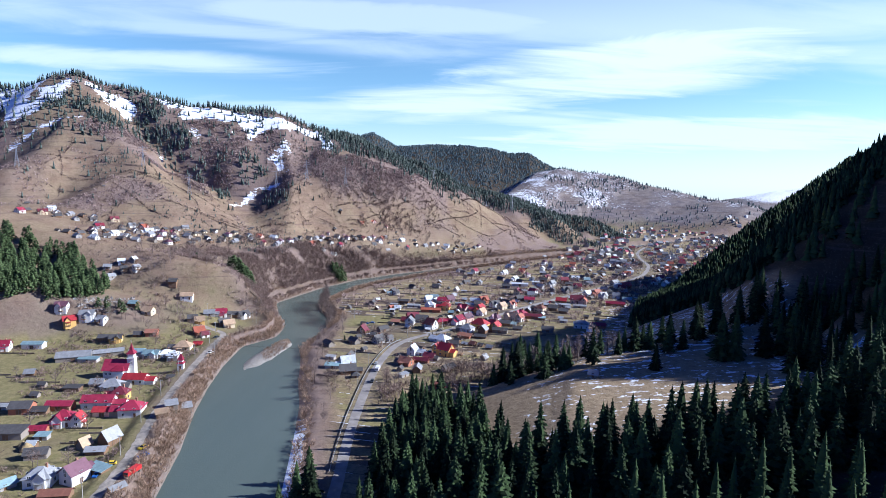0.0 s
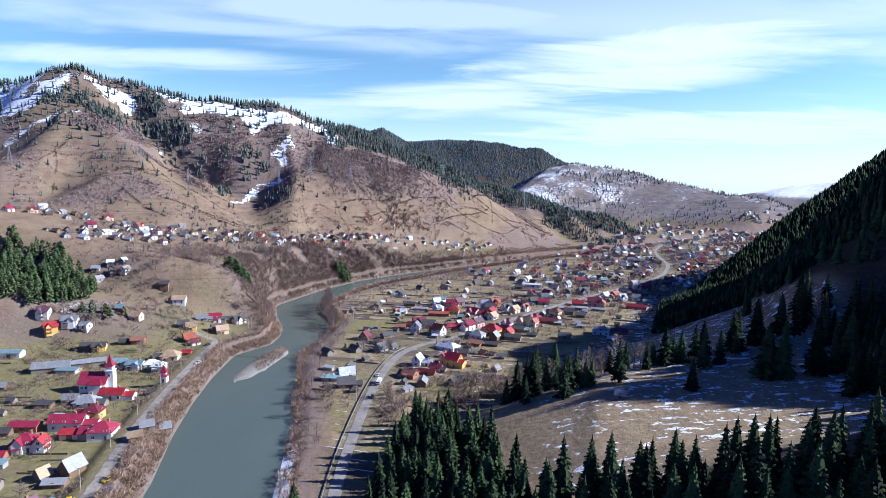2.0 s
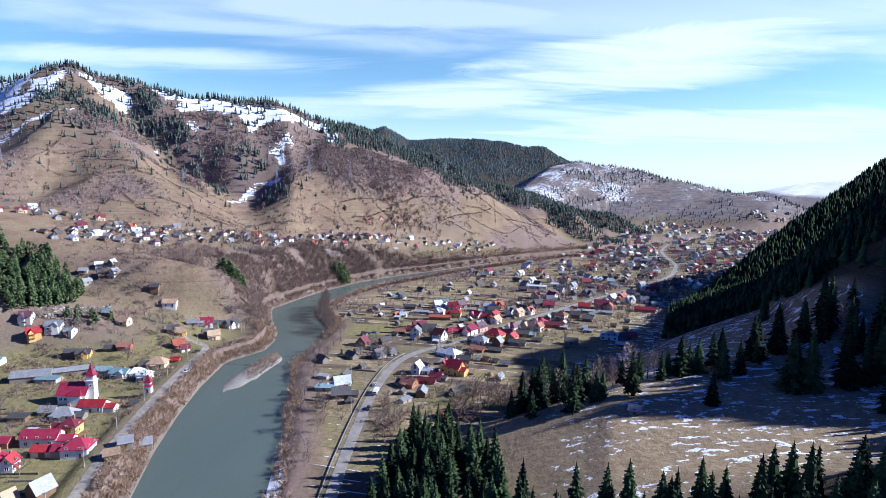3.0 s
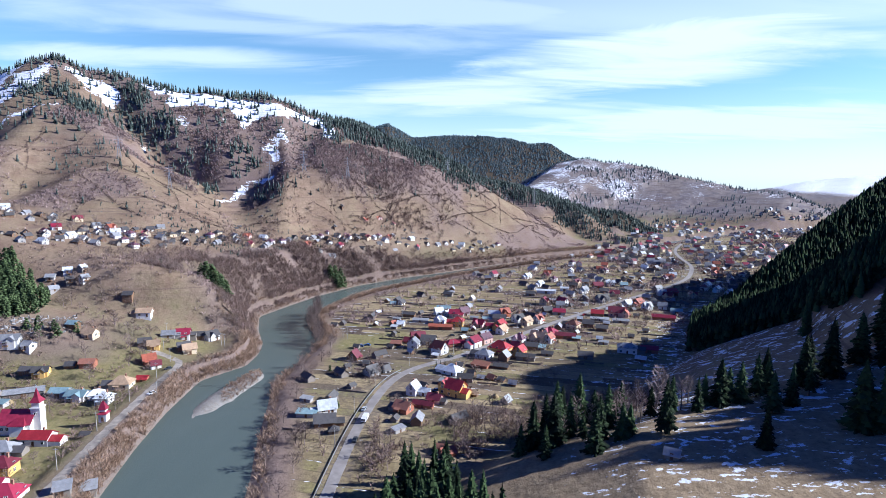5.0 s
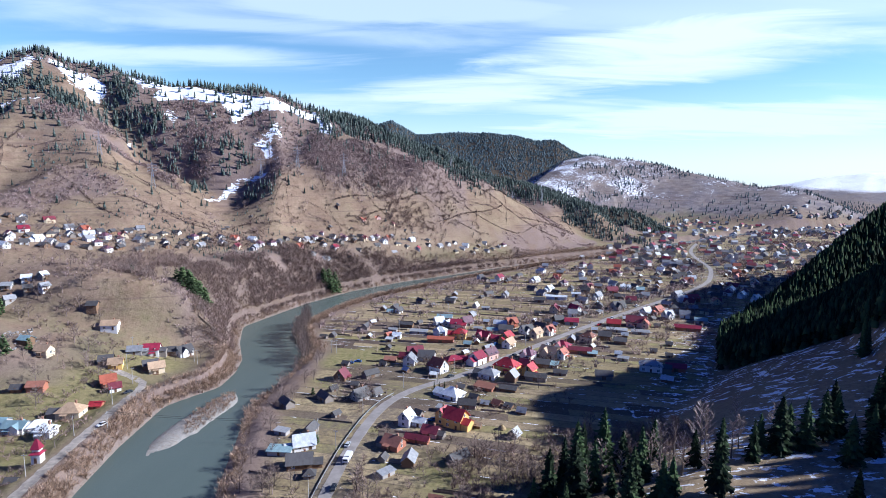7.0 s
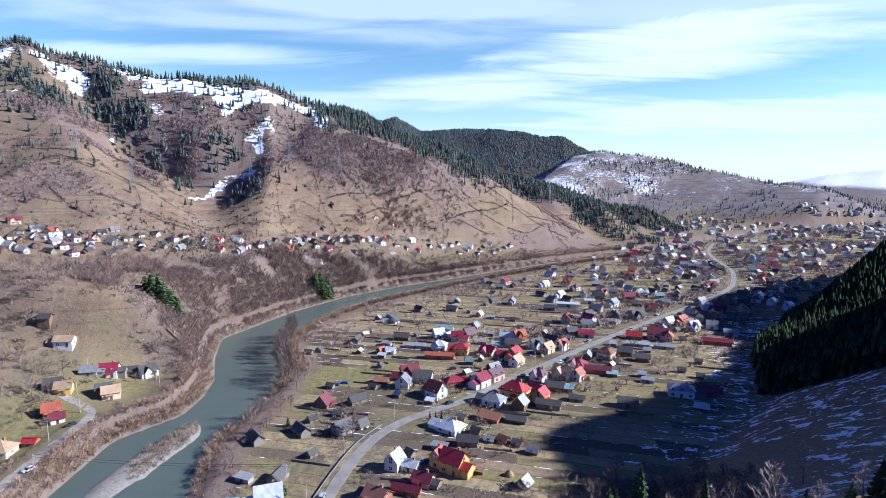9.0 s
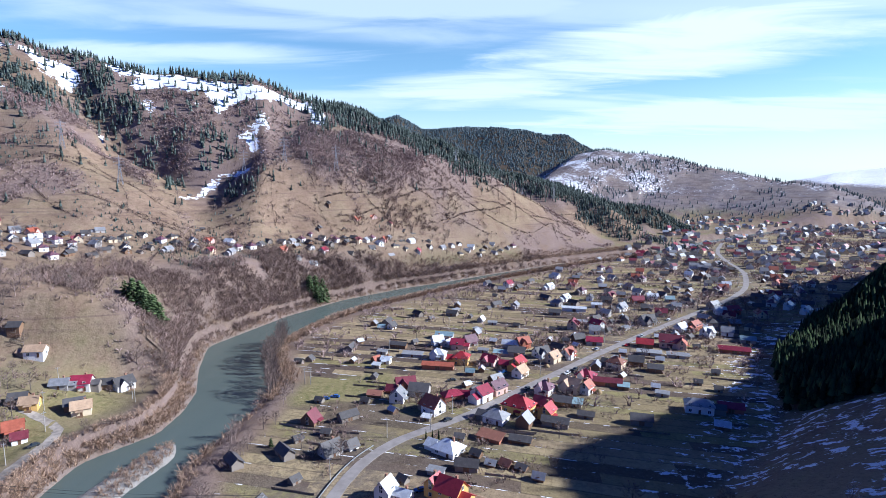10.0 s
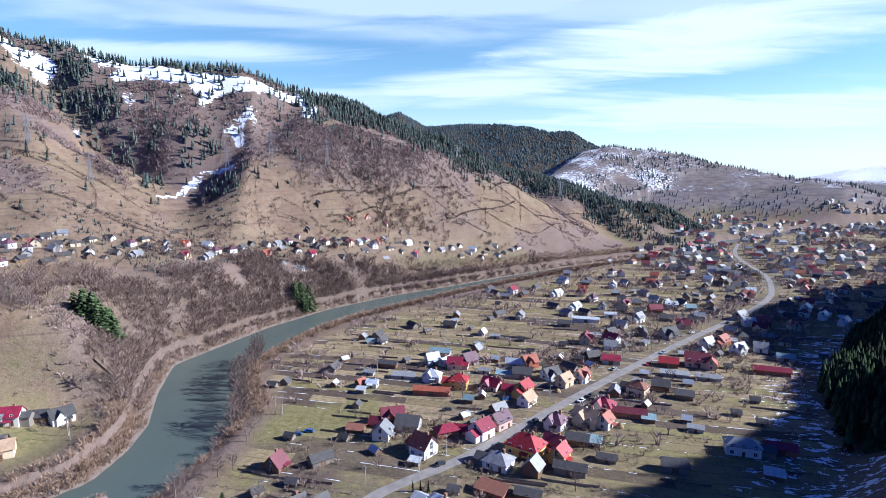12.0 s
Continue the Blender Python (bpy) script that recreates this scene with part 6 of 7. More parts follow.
house(106, 597, 12, 9, 1.4, "gable", "stone", "dark", 25, 4.4, group=MAIN)
house(71, 598, 8, 6, 1.1, "gable", "wood", "dark", 40, 3.0, "barn")
house(96, 634, 9, 7, 1.6, "gable", "white", "grey", 50, 3.6)
house(60, 630, 21, 5, 1.1, "gable", "white", "tin", -8, 1.2, "barn")
house(79, 645, 9, 5, 1.1, "gable", "white", "tin", -8, 1.2, "barn")
house(114, 662, 11, 8, 1.4, "gable", "brick", "maroon", 10, 3.2)
house(129, 676, 10, 7, 1.6, "gable", "white", "tin", -6, 2.2)
house(141, 670, 8, 6, 1.1, "gable", "stone", "teal", 0, 2.4, "barn")
house(93, 450, 14, 8, 1.7, "hip", "white", "grey", -12, 2.4)
house(107, 452, 12, 6, 1, "gable", "brick", "crimson", -12, 2.0, "barn")
house(141, 538, 20, 6, 1, "gable", "brick", "crimson", -14, 1.8, "barn")
house(158, 561, 10, 6, 1, "gable", "stone", "teal", -14, 2.0, "barn")
house(97, 434, 7, 5, 1, "lean", "wood", "tin", -20, 1.0, "shed")
house(176, 633, 12, 9, 1.5, "gable", "brick", "red", 20, 3.6, group=MAIN)
house(168, 648, 11, 8, 1.5, "gable", "stone", "grey", 40, 3.4, group=MAIN)
house(167, 632, 9, 7, 1.4, "gable", "white", "tin", 0, 3.0, group=MAIN)

# -- by the church and the lane
house(-154, 195, 11, 9, 1.6, "hip", "white", "grey", 12, 3.2, group=WEST)
house(-143, 198, 9, 8, 1.8, "gable", "white", "purple", 72, 3.6, group=WEST)
house(-137, 204, 10, 5, 1, "lean", "wood", "teal", -20, 0.9, "shed")
house(-149, 229, 8, 7, 1.2, "gable", "wood", "grey", 72, 4.2, "barn")
house(-157, 225, 5, 5, 1.2, "gable", "greywood", "tan", 70, 3.2, "shed")
house(-149, 221, 9, 5, 1, "gable", "wood", "grey", 10, 1.4, "shed")
house(-181, 245, 11, 9, 1.6, "hip", "white", "crimson", 14, 3.6, group=WEST)
house(-174, 246, 6, 5, 1.6, "gable", "white", "red", 100, 2.8, group=WEST)
house(-187, 238, 9, 5, 1, "gable", "brick", "crimson", 12, 1.6, "shed")
house(-178, 266, 17, 8, 1.6, "gable", "white", "crimson", 8, 3.0, group=WEST)
house(-157, 258, 12, 10, 1.7, "hip", "white", "crimson", 10, 3.6, group=WEST)
house(-174, 277, 9, 8, 1.7, "hip", "yellow", "maroon", 8, 3.2, group=WEST)
house(-170, 258, 10, 6, 1, "gable", "pink", "red", 8, 1.8, "barn")
house(-195, 263, 14, 6, 1, "gable", "brick", "crimson", 6, 1.8, "barn")
house(-210, 257, 11, 8, 1.2, "gable", "brick", "dark", 10, 2.8, "barn")
house(-201, 258, 8, 6, 1, "gable", "wood", "dark", 10, 1.8, "shed")
house(-180, 301, 14, 8, 1.3, "gable", "white", "red", 4, 2.6)
house(-187, 291, 12, 8, 1.1, "hip", "white", "grey", 8, 3.2, group=WEST)
house(-198, 296, 8, 6, 1, "gable", "greywood", "grey", 8, 2.4, "shed")
house(-206, 288, 10, 5, 1, "lean", "wood", "dark", 5, 0.8, "shed")
house(-180, 343, 8, 7, 1.5, "hip", "white", "tin", 4, 2.6, group=WEST)
house(-196, 346, 11, 8, 1.2, "gable", "white", "teal", 4, 2.2, group=WEST)
house(-207, 349, 10, 7, 1.1, "gable", "stone", "teal", 4, 2.0, "barn")
house(-188, 349, 9, 6, 1.1, "hip", "white", "tin", 30, 2.2)
house(-184, 362, 12, 9, 1.3, "hip", "cream", "tan", 10, 3.6, group=WEST)
house(-178, 372, 6, 5, 1, "gable", "brick", "red", 10, 1.6, "shed")
house(-240, 336, 22, 10, 1.1, "gable", "greywood", "grey", 22, 3.0, "barn")
house(-225, 348, 20, 6, 1, "gable", "greywood", "grey", 30, 1.8, "barn")
house(-229, 335, 14, 5, 1.1, "lean", "stone", "teal", 3, 0.9, "shed")
house(-282, 358, 15, 7, 1.2, "gable", "white", "teal", 8, 1.6, "barn")
house(-297, 350, 10, 8, 1.6, "gable", "white", "crimson", 20, 3.6, group=WEST)
house(-234, 370, 9, 7, 1.3, "gable", "yellow", "dark", 20, 2.4)
house(-243, 372, 8, 6, 1, "gable", "wood", "dark", 5, 2.0, "barn")
house(-273, 380, 9, 7, 1.4, "gable", "yellow", "red", 40, 3.2)
house(-282, 386, 9, 7, 1.4, "gable", "white", "purple", 10, 3.0)
house(-264, 386, 11, 7, 1.3, "gable", "white", "grey", 15, 3.0)
house(-254, 387, 7, 6, 1.1, "gable", "white", "grey", -10, 2.2)
house(-232, 407, 9, 7, 1.2, "gable", "cream", "tan", -5, 2.8)
house(-245, 411, 7, 6, 1.1, "gable", "wood", "teal", -5, 2.0, "barn")
house(-223, 448, 11, 7, 1.3, "gable", "white", "tan", 12, 2.8)
house(-236, 452, 7, 6, 1.1, "gable", "wood", "dark", 12, 2.4, "barn")
house(-196, 412, 8, 7, 1.2, "gable", "yellow", "tan", 25, 2.8)
house(-202, 413, 8, 7, 1.1, "gable", "wood", "dark", 25, 2.6, "barn")
house(-215, 381, 9, 6, 1.1, "gable", "brick", "rust", 12, 2.2, "barn")
house(-224, 380, 6, 5, 1, "gable", "wood", "dark", 12, 2.0, "shed")
house(-189, 395, 8, 8, 1.2, "gable", "brick", "orange", 40, 3.2)
house(-182, 391, 6, 5, 1.1, "gable", "white", "maroon", 40, 2.4)
house(-190, 435, 10, 8, 1.6, "gable", "white", "crimson", 18, 3.4)
house(-197, 431, 9, 6, 1.1, "gable", "stone", "grey", 18, 2.6)
house(-176, 416, 9, 8, 1.3, "gable", "cream", "tan", 35, 3.0)
house(-180, 418, 9, 6, 1.1, "gable", "wood", "dark", 35, 2.6, "barn")
house(-176, 444, 10, 8, 1.4, "gable", "white", "dark", 60, 3.4)
house(-183, 442, 8, 6, 1.1, "gable", "wood", "dark", 20, 2.4, "barn")
house(-137, 272, 6, 6, 1.1, "lean", "greywood", "grey", 32, 1.4, "shed")
house(-139.5, 263, 6, 6, 1.1, "lean", "greywood", "grey", 32, 1.4, "shed")
house(-139, 253.5, 6, 5, 1.1, "lean", "wood", "tan", 32, 1.2, "shed")
house(-245, 308, 6, 5, 1.1, "gable", "wood", "grey", 15, 2.2, "shed")
house(-165, 192, 9, 5, 1, "gable", "stone", "teal", 60, 1.8, "shed")
house(-195, 231, 15, 7, 1.1, "lean", "greywood", "dark", 8, 1.6, "barn")
house(-180, 232, 6, 4, 1, "lean", "stone", "teal", 8, 0.8, "shed")
house(-121, 190, 6, 4, 1, "gable", "wood", "grey", 60, 1.2, "shed")
house(-142, 188, 12, 5, 1, "gable", "wood", "rust", 10, 1.6, "shed")
# -- above the pines
for n, (x, y) in enumerate([(-289, 451), (-281, 457), (-275, 450), (-282, 444), (-266, 452), (-272, 459)]):
    house(x, y, 6.4 - 0.5 * (n % 3), 5 - 0.4 * (n % 2), 0.8, "gable", ("stone", "white", "greywood")[n % 3], ("grey", "tin", "dark", "grey")[n % 4], 15 + 14 * n, 2.2)


def church(x, y, turn):
    base = new("church")
    base.matrix_world = pose(x, y, at_ground(x, y), 0, 0, turn)
    part("nave", wall_mesh(13, 9, 5.2, 4.6, "gable", WALLS["white"]), base)
    part("nave_roof", roof_mesh(13, 9, 5.2, 4.6, "gable", ROOFS["crimson"], 0.7), base, "steep crimson roof")
    part("transept", wall_mesh(6, 12.5, 5.0, 3.6, "hip", WALLS["white"]), base, "", pose(2.0, 0, 0.01))
    part("transept_roof", roof_mesh(6, 12.5, 5.0, 3.4, "hip", ROOFS["crimson"], 0.6), base, "", pose(2.0, 0, 0.02))
    tower = part("tower", boxes("tower", [(-1.9, -1.9, -1, 1.9, 1.9, 10.5, 0), (-2.2, -2.2, 10.5, 2.2, 2.2, 10.9, 0), (-1.6, -1.6, 10.9, 1.6, 1.6, 13.2, 0)], [WALLS["white"]]), base, "white bell tower", pose(7.6, 0, 0))
    part("spire", mesh_from("spire", [(-2.3, -2.3, 13.2), (2.3, -2.3, 13.2), (2.3, 2.3, 13.2), (-2.3, 2.3, 13.2), (-1, -1, 15.2), (1, -1, 15.2), (1, 1, 15.2), (-1, 1, 15.2), (0, 0, 19.5)],
                            [(0, 3, 2, 1), (0, 1, 5, 4), (1, 2, 6, 5), (2, 3, 7, 6), (3, 0, 4, 7), (4, 5, 8), (5, 6, 8), (6, 7, 8), (7, 4, 8)], [ROOFS["crimson"]]), tower, "crimson spire")
    part("cross", boxes("cross", [(-0.06, -0.06, 19.3, 0.06, 0.06, 21, 0), (-0.45, -0.06, 20.2, 0.45, 0.06, 20.35, 0)], [ROOFS["tin"]]), tower)
    for s in (-1, 1):
        for k in range(3):
            part("window", WINDOW, base, "", pose(0, 0, 0, 0, 0, 0 if s < 0 else 180) @ pose(-5 + 2.2 * k, -4.52, 2.0))
        part("window", WINDOW, base, "", pose(7.6, 0, 0, 0, 0, 0 if s < 0 else 180) @ pose(0, -1.92, 7.6))
    PLACED.append((x, y, 10))
    tagged(base, "small white church with crimson roofs and a pointed tower", "church")


church(-196, 314, 8)


def belfry(x, y):
    base = new("belfry")
    base.matrix_world = pose(x, y, at_ground(x, y), 0, 0, 10)
    part("body", boxes("body", [(-1.6, -1.6, -0.8, 1.6, 1.6, 3.4, 0), (-1.8, -1.8, 3.4, 1.8, 1.8, 3.65, 0), (-1.2, -1.2, 4.4, 1.2, 1.2, 6.2, 0)], [WALLS["white"]]), base)
    part("lower_roof", roof_mesh(3.4, 3.4, 3.7, 1.0, "hip", ROOFS["crimson"], 0.4), base, "crimson skirt roof")
    part("upper_roof", roof_mesh(2.4, 2.4, 6.3, 2.6, "hip", ROOFS["crimson"], 0.45), base, "crimson pointed roof")
    part("door", DOOR, base, "", pose(0, -1.62, 0.1))
    PLACED.append((x, y, 3))
    tagged(base, "little white belfry with two tiers of crimson roof", "belfry")


belfry(-163, 321)


# -- the rest of the villages: built a few times, then copied
def house_stock(plainer, none=False):
    rng = random.Random(9)
    stock = []
    looks = [("house", 9, 8, 1.3, "gable", "white", "grey"), ("house", 10, 8, 1.6, "gable", "white", "crimson"), ("house", 9, 8, 1.3, "hip", "cream", "dark"), ("house", 10, 8, 1.5, "gable", "white", "tin"),
             ("house", 8, 7, 1.2, "gable", "wood", "dark"), ("house", 11, 8, 1.6, "gable", "cream", "maroon"), ("house", 9, 8, 1.7, "hip", "white", "purple"), ("house", 10, 8, 1.4, "gable", "pink", "orange"),
             ("house", 9, 7, 1.3, "gable", "stone", "grey"), ("barn", 11, 6, 1.0, "gable", "greywood", "dark"), ("barn", 9, 6, 1.0, "gable", "wood", "grey"), ("shed", 5, 4, 1.0, "gable", "greywood", "dark"),
             ("shed", 5, 4, 1.1, "gable", "wood", "tin"), ("shed", 8, 4, 1.0, "lean", "stone", "grey"), ("house", 9, 8, 1.5, "gable", "green", "teal"), ("house", 8, 7, 1.3, "gable", "white", "dark")]
    for n, (kind, w, d, fl, style, wall, roof) in enumerate(looks):
        ob = house(400 + 16 * n, 5, w, d, fl, style, wall, roof, 0, None, kind, gap=6.5 if plainer else 4.5, detail=not none)
        stock.append((ob, max(w, d) * 0.62, kind))
        PLACED.pop()
    return stock


STOCK, FAR_STOCK, LAST_STOCK = house_stock(False), house_stock(True), house_stock(True, True)
USED = set()


def settle(n, x, y, turn, group, choices):
    ob, r, kind = (LAST_STOCK if y > 780 else FAR_STOCK if y > 590 else STOCK)[choices[n % len(choices)]]
    if x < -5000:
        return False
    small = 0.9 if x < -230 else 0.94
    r *= small
    if any((x - a) ** 2 + (y - b) ** 2 < (r + c + 0.5) ** 2 for a, b, c in PLACED):
        return False
    if near_line(MAIN_PTS[::3], np.array([x]), np.array([y]))[0] < 6 + r or near_line(SIDE_PTS[::3], np.array([x]), np.array([y]))[0] < 4 + r:
        return False
    d, side, half = along(RIVER, np.array([x]), np.array([y]))
    if d[0] - half[0] < 14 + r:
        return False
    m = pose(x, y, min(at_ground(x + a, y + b) for a in (-3, 3) for b in (-3, 3)), 0, 0, turn) @ Matrix.Scale(small, 4)
    PLACED.append((x, y, r))
    if ob.name not in USED:
        ob.matrix_world = m
        USED.add(ob.name)
    else:
        ob = copy_thing(ob, m)
    ob["group"] = group
    return True


DWELLINGS, OUT = [0, 1, 2, 3, 4, 5, 6, 7, 8, 15, 8, 0, 4, 9], [9, 10, 11, 12, 13, 9, 11]
BOTH = [0, 9, 3, 11, 1, 10, 8, 4, 12, 15, 2, 13, 6, 5, 9, 7]


def settle_many(count, where, turn_of, group, choices, tries=9000):
    rng = random.Random(count)
    done = 0
    for n in range(tries):
        x, y = where(rng)
        if settle(rng.randrange(99), x, y, turn_of(rng), group, choices):
            done += 1
            if done >= count:
                break
    return done


def by_road(lo, hi, near, far):
    def pick(rng):
        y = rng.uniform(lo, hi)
        x = np.interp(y, MAIN_PTS[:, 1], MAIN_PTS[:, 0]) + rng.choice((-1, 1)) * rng.uniform(near, far)
        u = x - np.interp(y, FOOT_Y, FOOT_X)
        return (x, y) if u < -4 else (x - 1e4, y)
    return pick


def in_box(x0, x1, y0, y1):
    return lambda rng: (rng.uniform(x0, x1), rng.uniform(y0, y1))


def along_line(a, b, wide):
    def pick(rng):
        t, s = rng.random(), rng.gauss(0, wide)
        return a[0] + (b[0] - a[0]) * t + s * 0.5, a[1] + (b[1] - a[1]) * t + s
    return pick


def distant_village():
    """Past the last house that can be told apart: many small ones in one mesh."""
    rng = random.Random(5)
    mats = [WALLS["white"], WALLS["cream"], WALLS["stone"], ROOFS["grey"], ROOFS["dark"], ROOFS["maroon"], ROOFS["tin"], ROOFS["crimson"], ROOFS["rust"]]
    v, f, idx, spots = [], [], [], []
    while len(spots) < 420:
        y = rng.uniform(815, 1480)
        x = np.interp(y, [815, 1000, 1480], [70, 190, 420]) + rng.uniform(0, 1) * np.interp(y, [815, 1000, 1480], [300, 360, 560])
        if any((x - a) ** 2 + (y - b) ** 2 < 90 for a, b in spots) or abs(x - np.interp(y, MAIN_PTS[:, 1], MAIN_PTS[:, 0])) < 11:
            continue
        if fractal(np.array(x), np.array(y), 120, 2) < -0.25:
            continue
        spots.append((x, y))
        w, d, h, r = rng.uniform(3, 5), rng.uniform(2.4, 3.8), rng.uniform(2.4, 4.4), rng.uniform(1.8, 3.2)
        m = pose(x, y, at_ground(x, y), 0, 0, rng.choice((-10, 80, 40)) + rng.uniform(-10, 10))
        b = len(v)
        shape = [(-w, -d, -1), (w, -d, -1), (w, d, -1), (-w, d, -1), (-w, -d, h), (w, -d, h), (w, d, h), (-w, d, h), (-w, 0, h + r), (w, 0, h + r),
                 (-w - 0.5, -d - 0.5, h - 0.2), (w + 0.5, -d - 0.5, h - 0.2), (w + 0.5, 0, h + r + 0.25), (-w - 0.5, 0, h + r + 0.25), (w + 0.5, d + 0.5, h - 0.2), (-w - 0.5, d + 0.5, h - 0.2)]
        v += [tuple(m @ Vector(p)) for p in shape]
        f += [tuple(b + i for i in q) for q in ((0, 1, 5, 4), (2, 3, 7, 6), (1, 2, 6, 9, 5), (3, 0, 4, 8, 7), (10, 11, 12, 13), (13, 12, 14, 15))]
        idx += [rng.choice((0, 0, 1, 2))] * 4 + [rng.choice((3, 3, 4, 4, 5, 6, 7, 8))] * 2
    me = mesh_from("distant_village", v, f, mats)
    me.polygons.foreach_set("material_index", np.array(idx, np.int32))
    tagged(new("distant_village", me), "many small pale houses of the distant village", "village", kind="stuff")


askew = lambda rng: rng.choice((-10, 80, 50, -40)) + rng.uniform(-8, 8)
settle_many(75, by_road(560, 860, 10, 62), askew, "houses along the main road", BOTH)
settle_many(30, by_road(430, 720, 22, 95), lambda rng: -12 + rng.uniform(-6, 6), "outbuildings behind the road", OUT)
settle_many(42, by_road(330, 620, 11, 48), askew, "sheds in the yards by the road", OUT)
settle_many(18, in_box(-95, 20, 480, 640), askew, "outbuildings in the fields", OUT)
settle_many(75, in_box(-10, 330, 630, 830), askew, "houses in the middle of the plain", BOTH)
settle_many(10, in_box(-240, -150, 200, 380), lambda rng: 10 + rng.uniform(-8, 8), "outbuildings around the church", OUT)
settle_many(58, along_line((-335, 548), (-258, 586), 26), askew, "houses of the upper hamlet", DWELLINGS + OUT[:3])
settle_many(18, along_line((-420, 556), (-310, 572), 11), askew, "houses of the upper hamlet", DWELLINGS)
settle_many(56, along_line((-196, 694), (-85, 776), 26), askew, "houses of the far hamlet", DWELLINGS + OUT[:3])
settle_many(18, along_line((-85, 780), (10, 862), 7), askew, "houses of the far hamlet", DWELLINGS)
distant_village()
settle_many(18, in_box(-330, -140, 590, 800), askew, "hay sheds on the hillside", [11])
settle_many(10, in_box(-560, -330, 560, 720), askew, "hay sheds on the hillside", [11])
for ob, r, kind in STOCK + FAR_STOCK + LAST_STOCK:
    if ob.name not in USED:
        for o in [*ob.children_recursive, ob]:
            bpy.data.objects.remove(o)


# huts on the meadow
house(62, 265, 5, 4, 0.9, "gable", "greywood", "grey", -25, 1.8, "shed")
house(153, 302, 5, 4, 0.9, "gable", "greywood", "grey", 20, 1.6, "shed")


# graveyard below the pines
def graveyard():
    rng = random.Random(21)
    stone = plain_mat("grave_stone", (0.27, 0.26, 0.25), 0.85, 0.45, 1.0, chance=1.0)
    shapes = [boxes("gravestone", [(-0.45 * k, -1.0 * k, -0.3, 0.45 * k, 1.0 * k, 0.3, 0)], [stone]) for k in (1.0, 1.25)]
    tall = mesh_from("gravestone", [(-0.45, -0.12, -0.3), (0.45, -0.12, -0.3), (0.45, 0.12, -0.3), (-0.45, 0.12, -0.3), (-0.45, -0.12, 1.0), (0.45, -0.12, 1.0), (0.45, 0.12, 1.0), (-0.45, 0.12, 1.0), (0, -0.12, 1.5), (0, 0.12, 1.5)],
                     [(0, 3, 2, 1), (0, 1, 5, 8, 4), (2, 3, 7, 9, 6), (1, 2, 6, 5), (3, 0, 4, 7), (5, 6, 9, 8), (7, 4, 8, 9)], [stone])
    shapes.append(tall)
    n = 0
    while n < 150:
        x, y = rng.uniform(-290, -240), rng.uniform(384, 430)
        if not inside([(-290, 389), (-272, 392), (-250, 396), (-240, 418), (-254, 428), (-276, 410)], np.array(x), np.array(y)):
            continue
        if any((x - a) ** 2 + (y - b) ** 2 < (c + 1) ** 2 for a, b, c in PLACED):
            continue
        ob = new("gravestone", shapes[rng.randrange(3)])
        ob.matrix_world = pose(x, y, at_ground(x, y), 0, 0, rng.uniform(-40, 40) + 10) @ Matrix.Scale(rng.uniform(0.6, 1.15), 4)
        tagged(ob, "pale grey gravestone in the hillside graveyard", "gravestone", "gravestones")
        n += 1


graveyard()


def haystack(x, y, r):
    rng = random.Random(int(x * 7 + y))
    v, f = [], []
    rings, sides = 7, 14
    for k in range(rings):
        t = k / (rings - 1)
        rr = r * (1.0, 1.08, 1.05, 0.92, 0.68, 0.36, 0.05)[k]
        for j in range(sides):
            a = 6.283 * j / sides
            q = rr * rng.uniform(0.93, 1.07)
            v.append((q * math.cos(a), q * math.sin(a), -0.3 + r * 1.5 * t + rng.uniform(-0.08, 0.08)))
    for k in range(rings - 1):
        for j in range(sides):
            f.append((k * sides + j, k * sides + (j + 1) % sides, (k + 1) * sides + (j + 1) % sides, (k + 1) * sides + j))
    f.append(tuple(range((rings - 1) * sides, rings * sides)))
    ob = new("haystack", mesh_from("haystack", v, f, [STRAW]))
    ob.matrix_world = pose(x, y, at_ground(x, y))
    tagged(ob, "rounded stack of dull yellow hay in a yard", "haystack", "haystacks")


STRAW = plain_mat("old_hay", (0.30, 0.225, 0.12), 0.95, 0.35, 3.0, bump=0.6)
for x, y, r in ((-179, 223, 2.4), (-183, 226, 1.8), (-174, 221, 1.9), (9, 371, 1.6), (-225, 341, 1.7), (-214, 356, 1.6), (30, 505, 1.5), (52, 470, 1.6)):
    haystack(x, y, r)
# ---------------------------------------------------------------- poles, pylons, rails, vehicles, garden trees
STEEL = plain_mat("galvanised_steel", (0.42, 0.44, 0.46), 0.5, 0.15, 1.0, metal=0.6)
CONCRETE = plain_mat("pole_concrete", (0.38, 0.36, 0.33), 0.9, 0.2, 1.0)
TYRE = plain_mat("tyre_rubber", (0.02, 0.02, 0.02), 0.9, 0.2, 3.0)


def strut(v, f, a, b, r):
    tv, tf = tube([a, b], [r, r], 4)
    n = len(v)
    v.extend(tuple(p) for p in tv)
    f.extend(tuple(n + i for i in q) for q in tf)


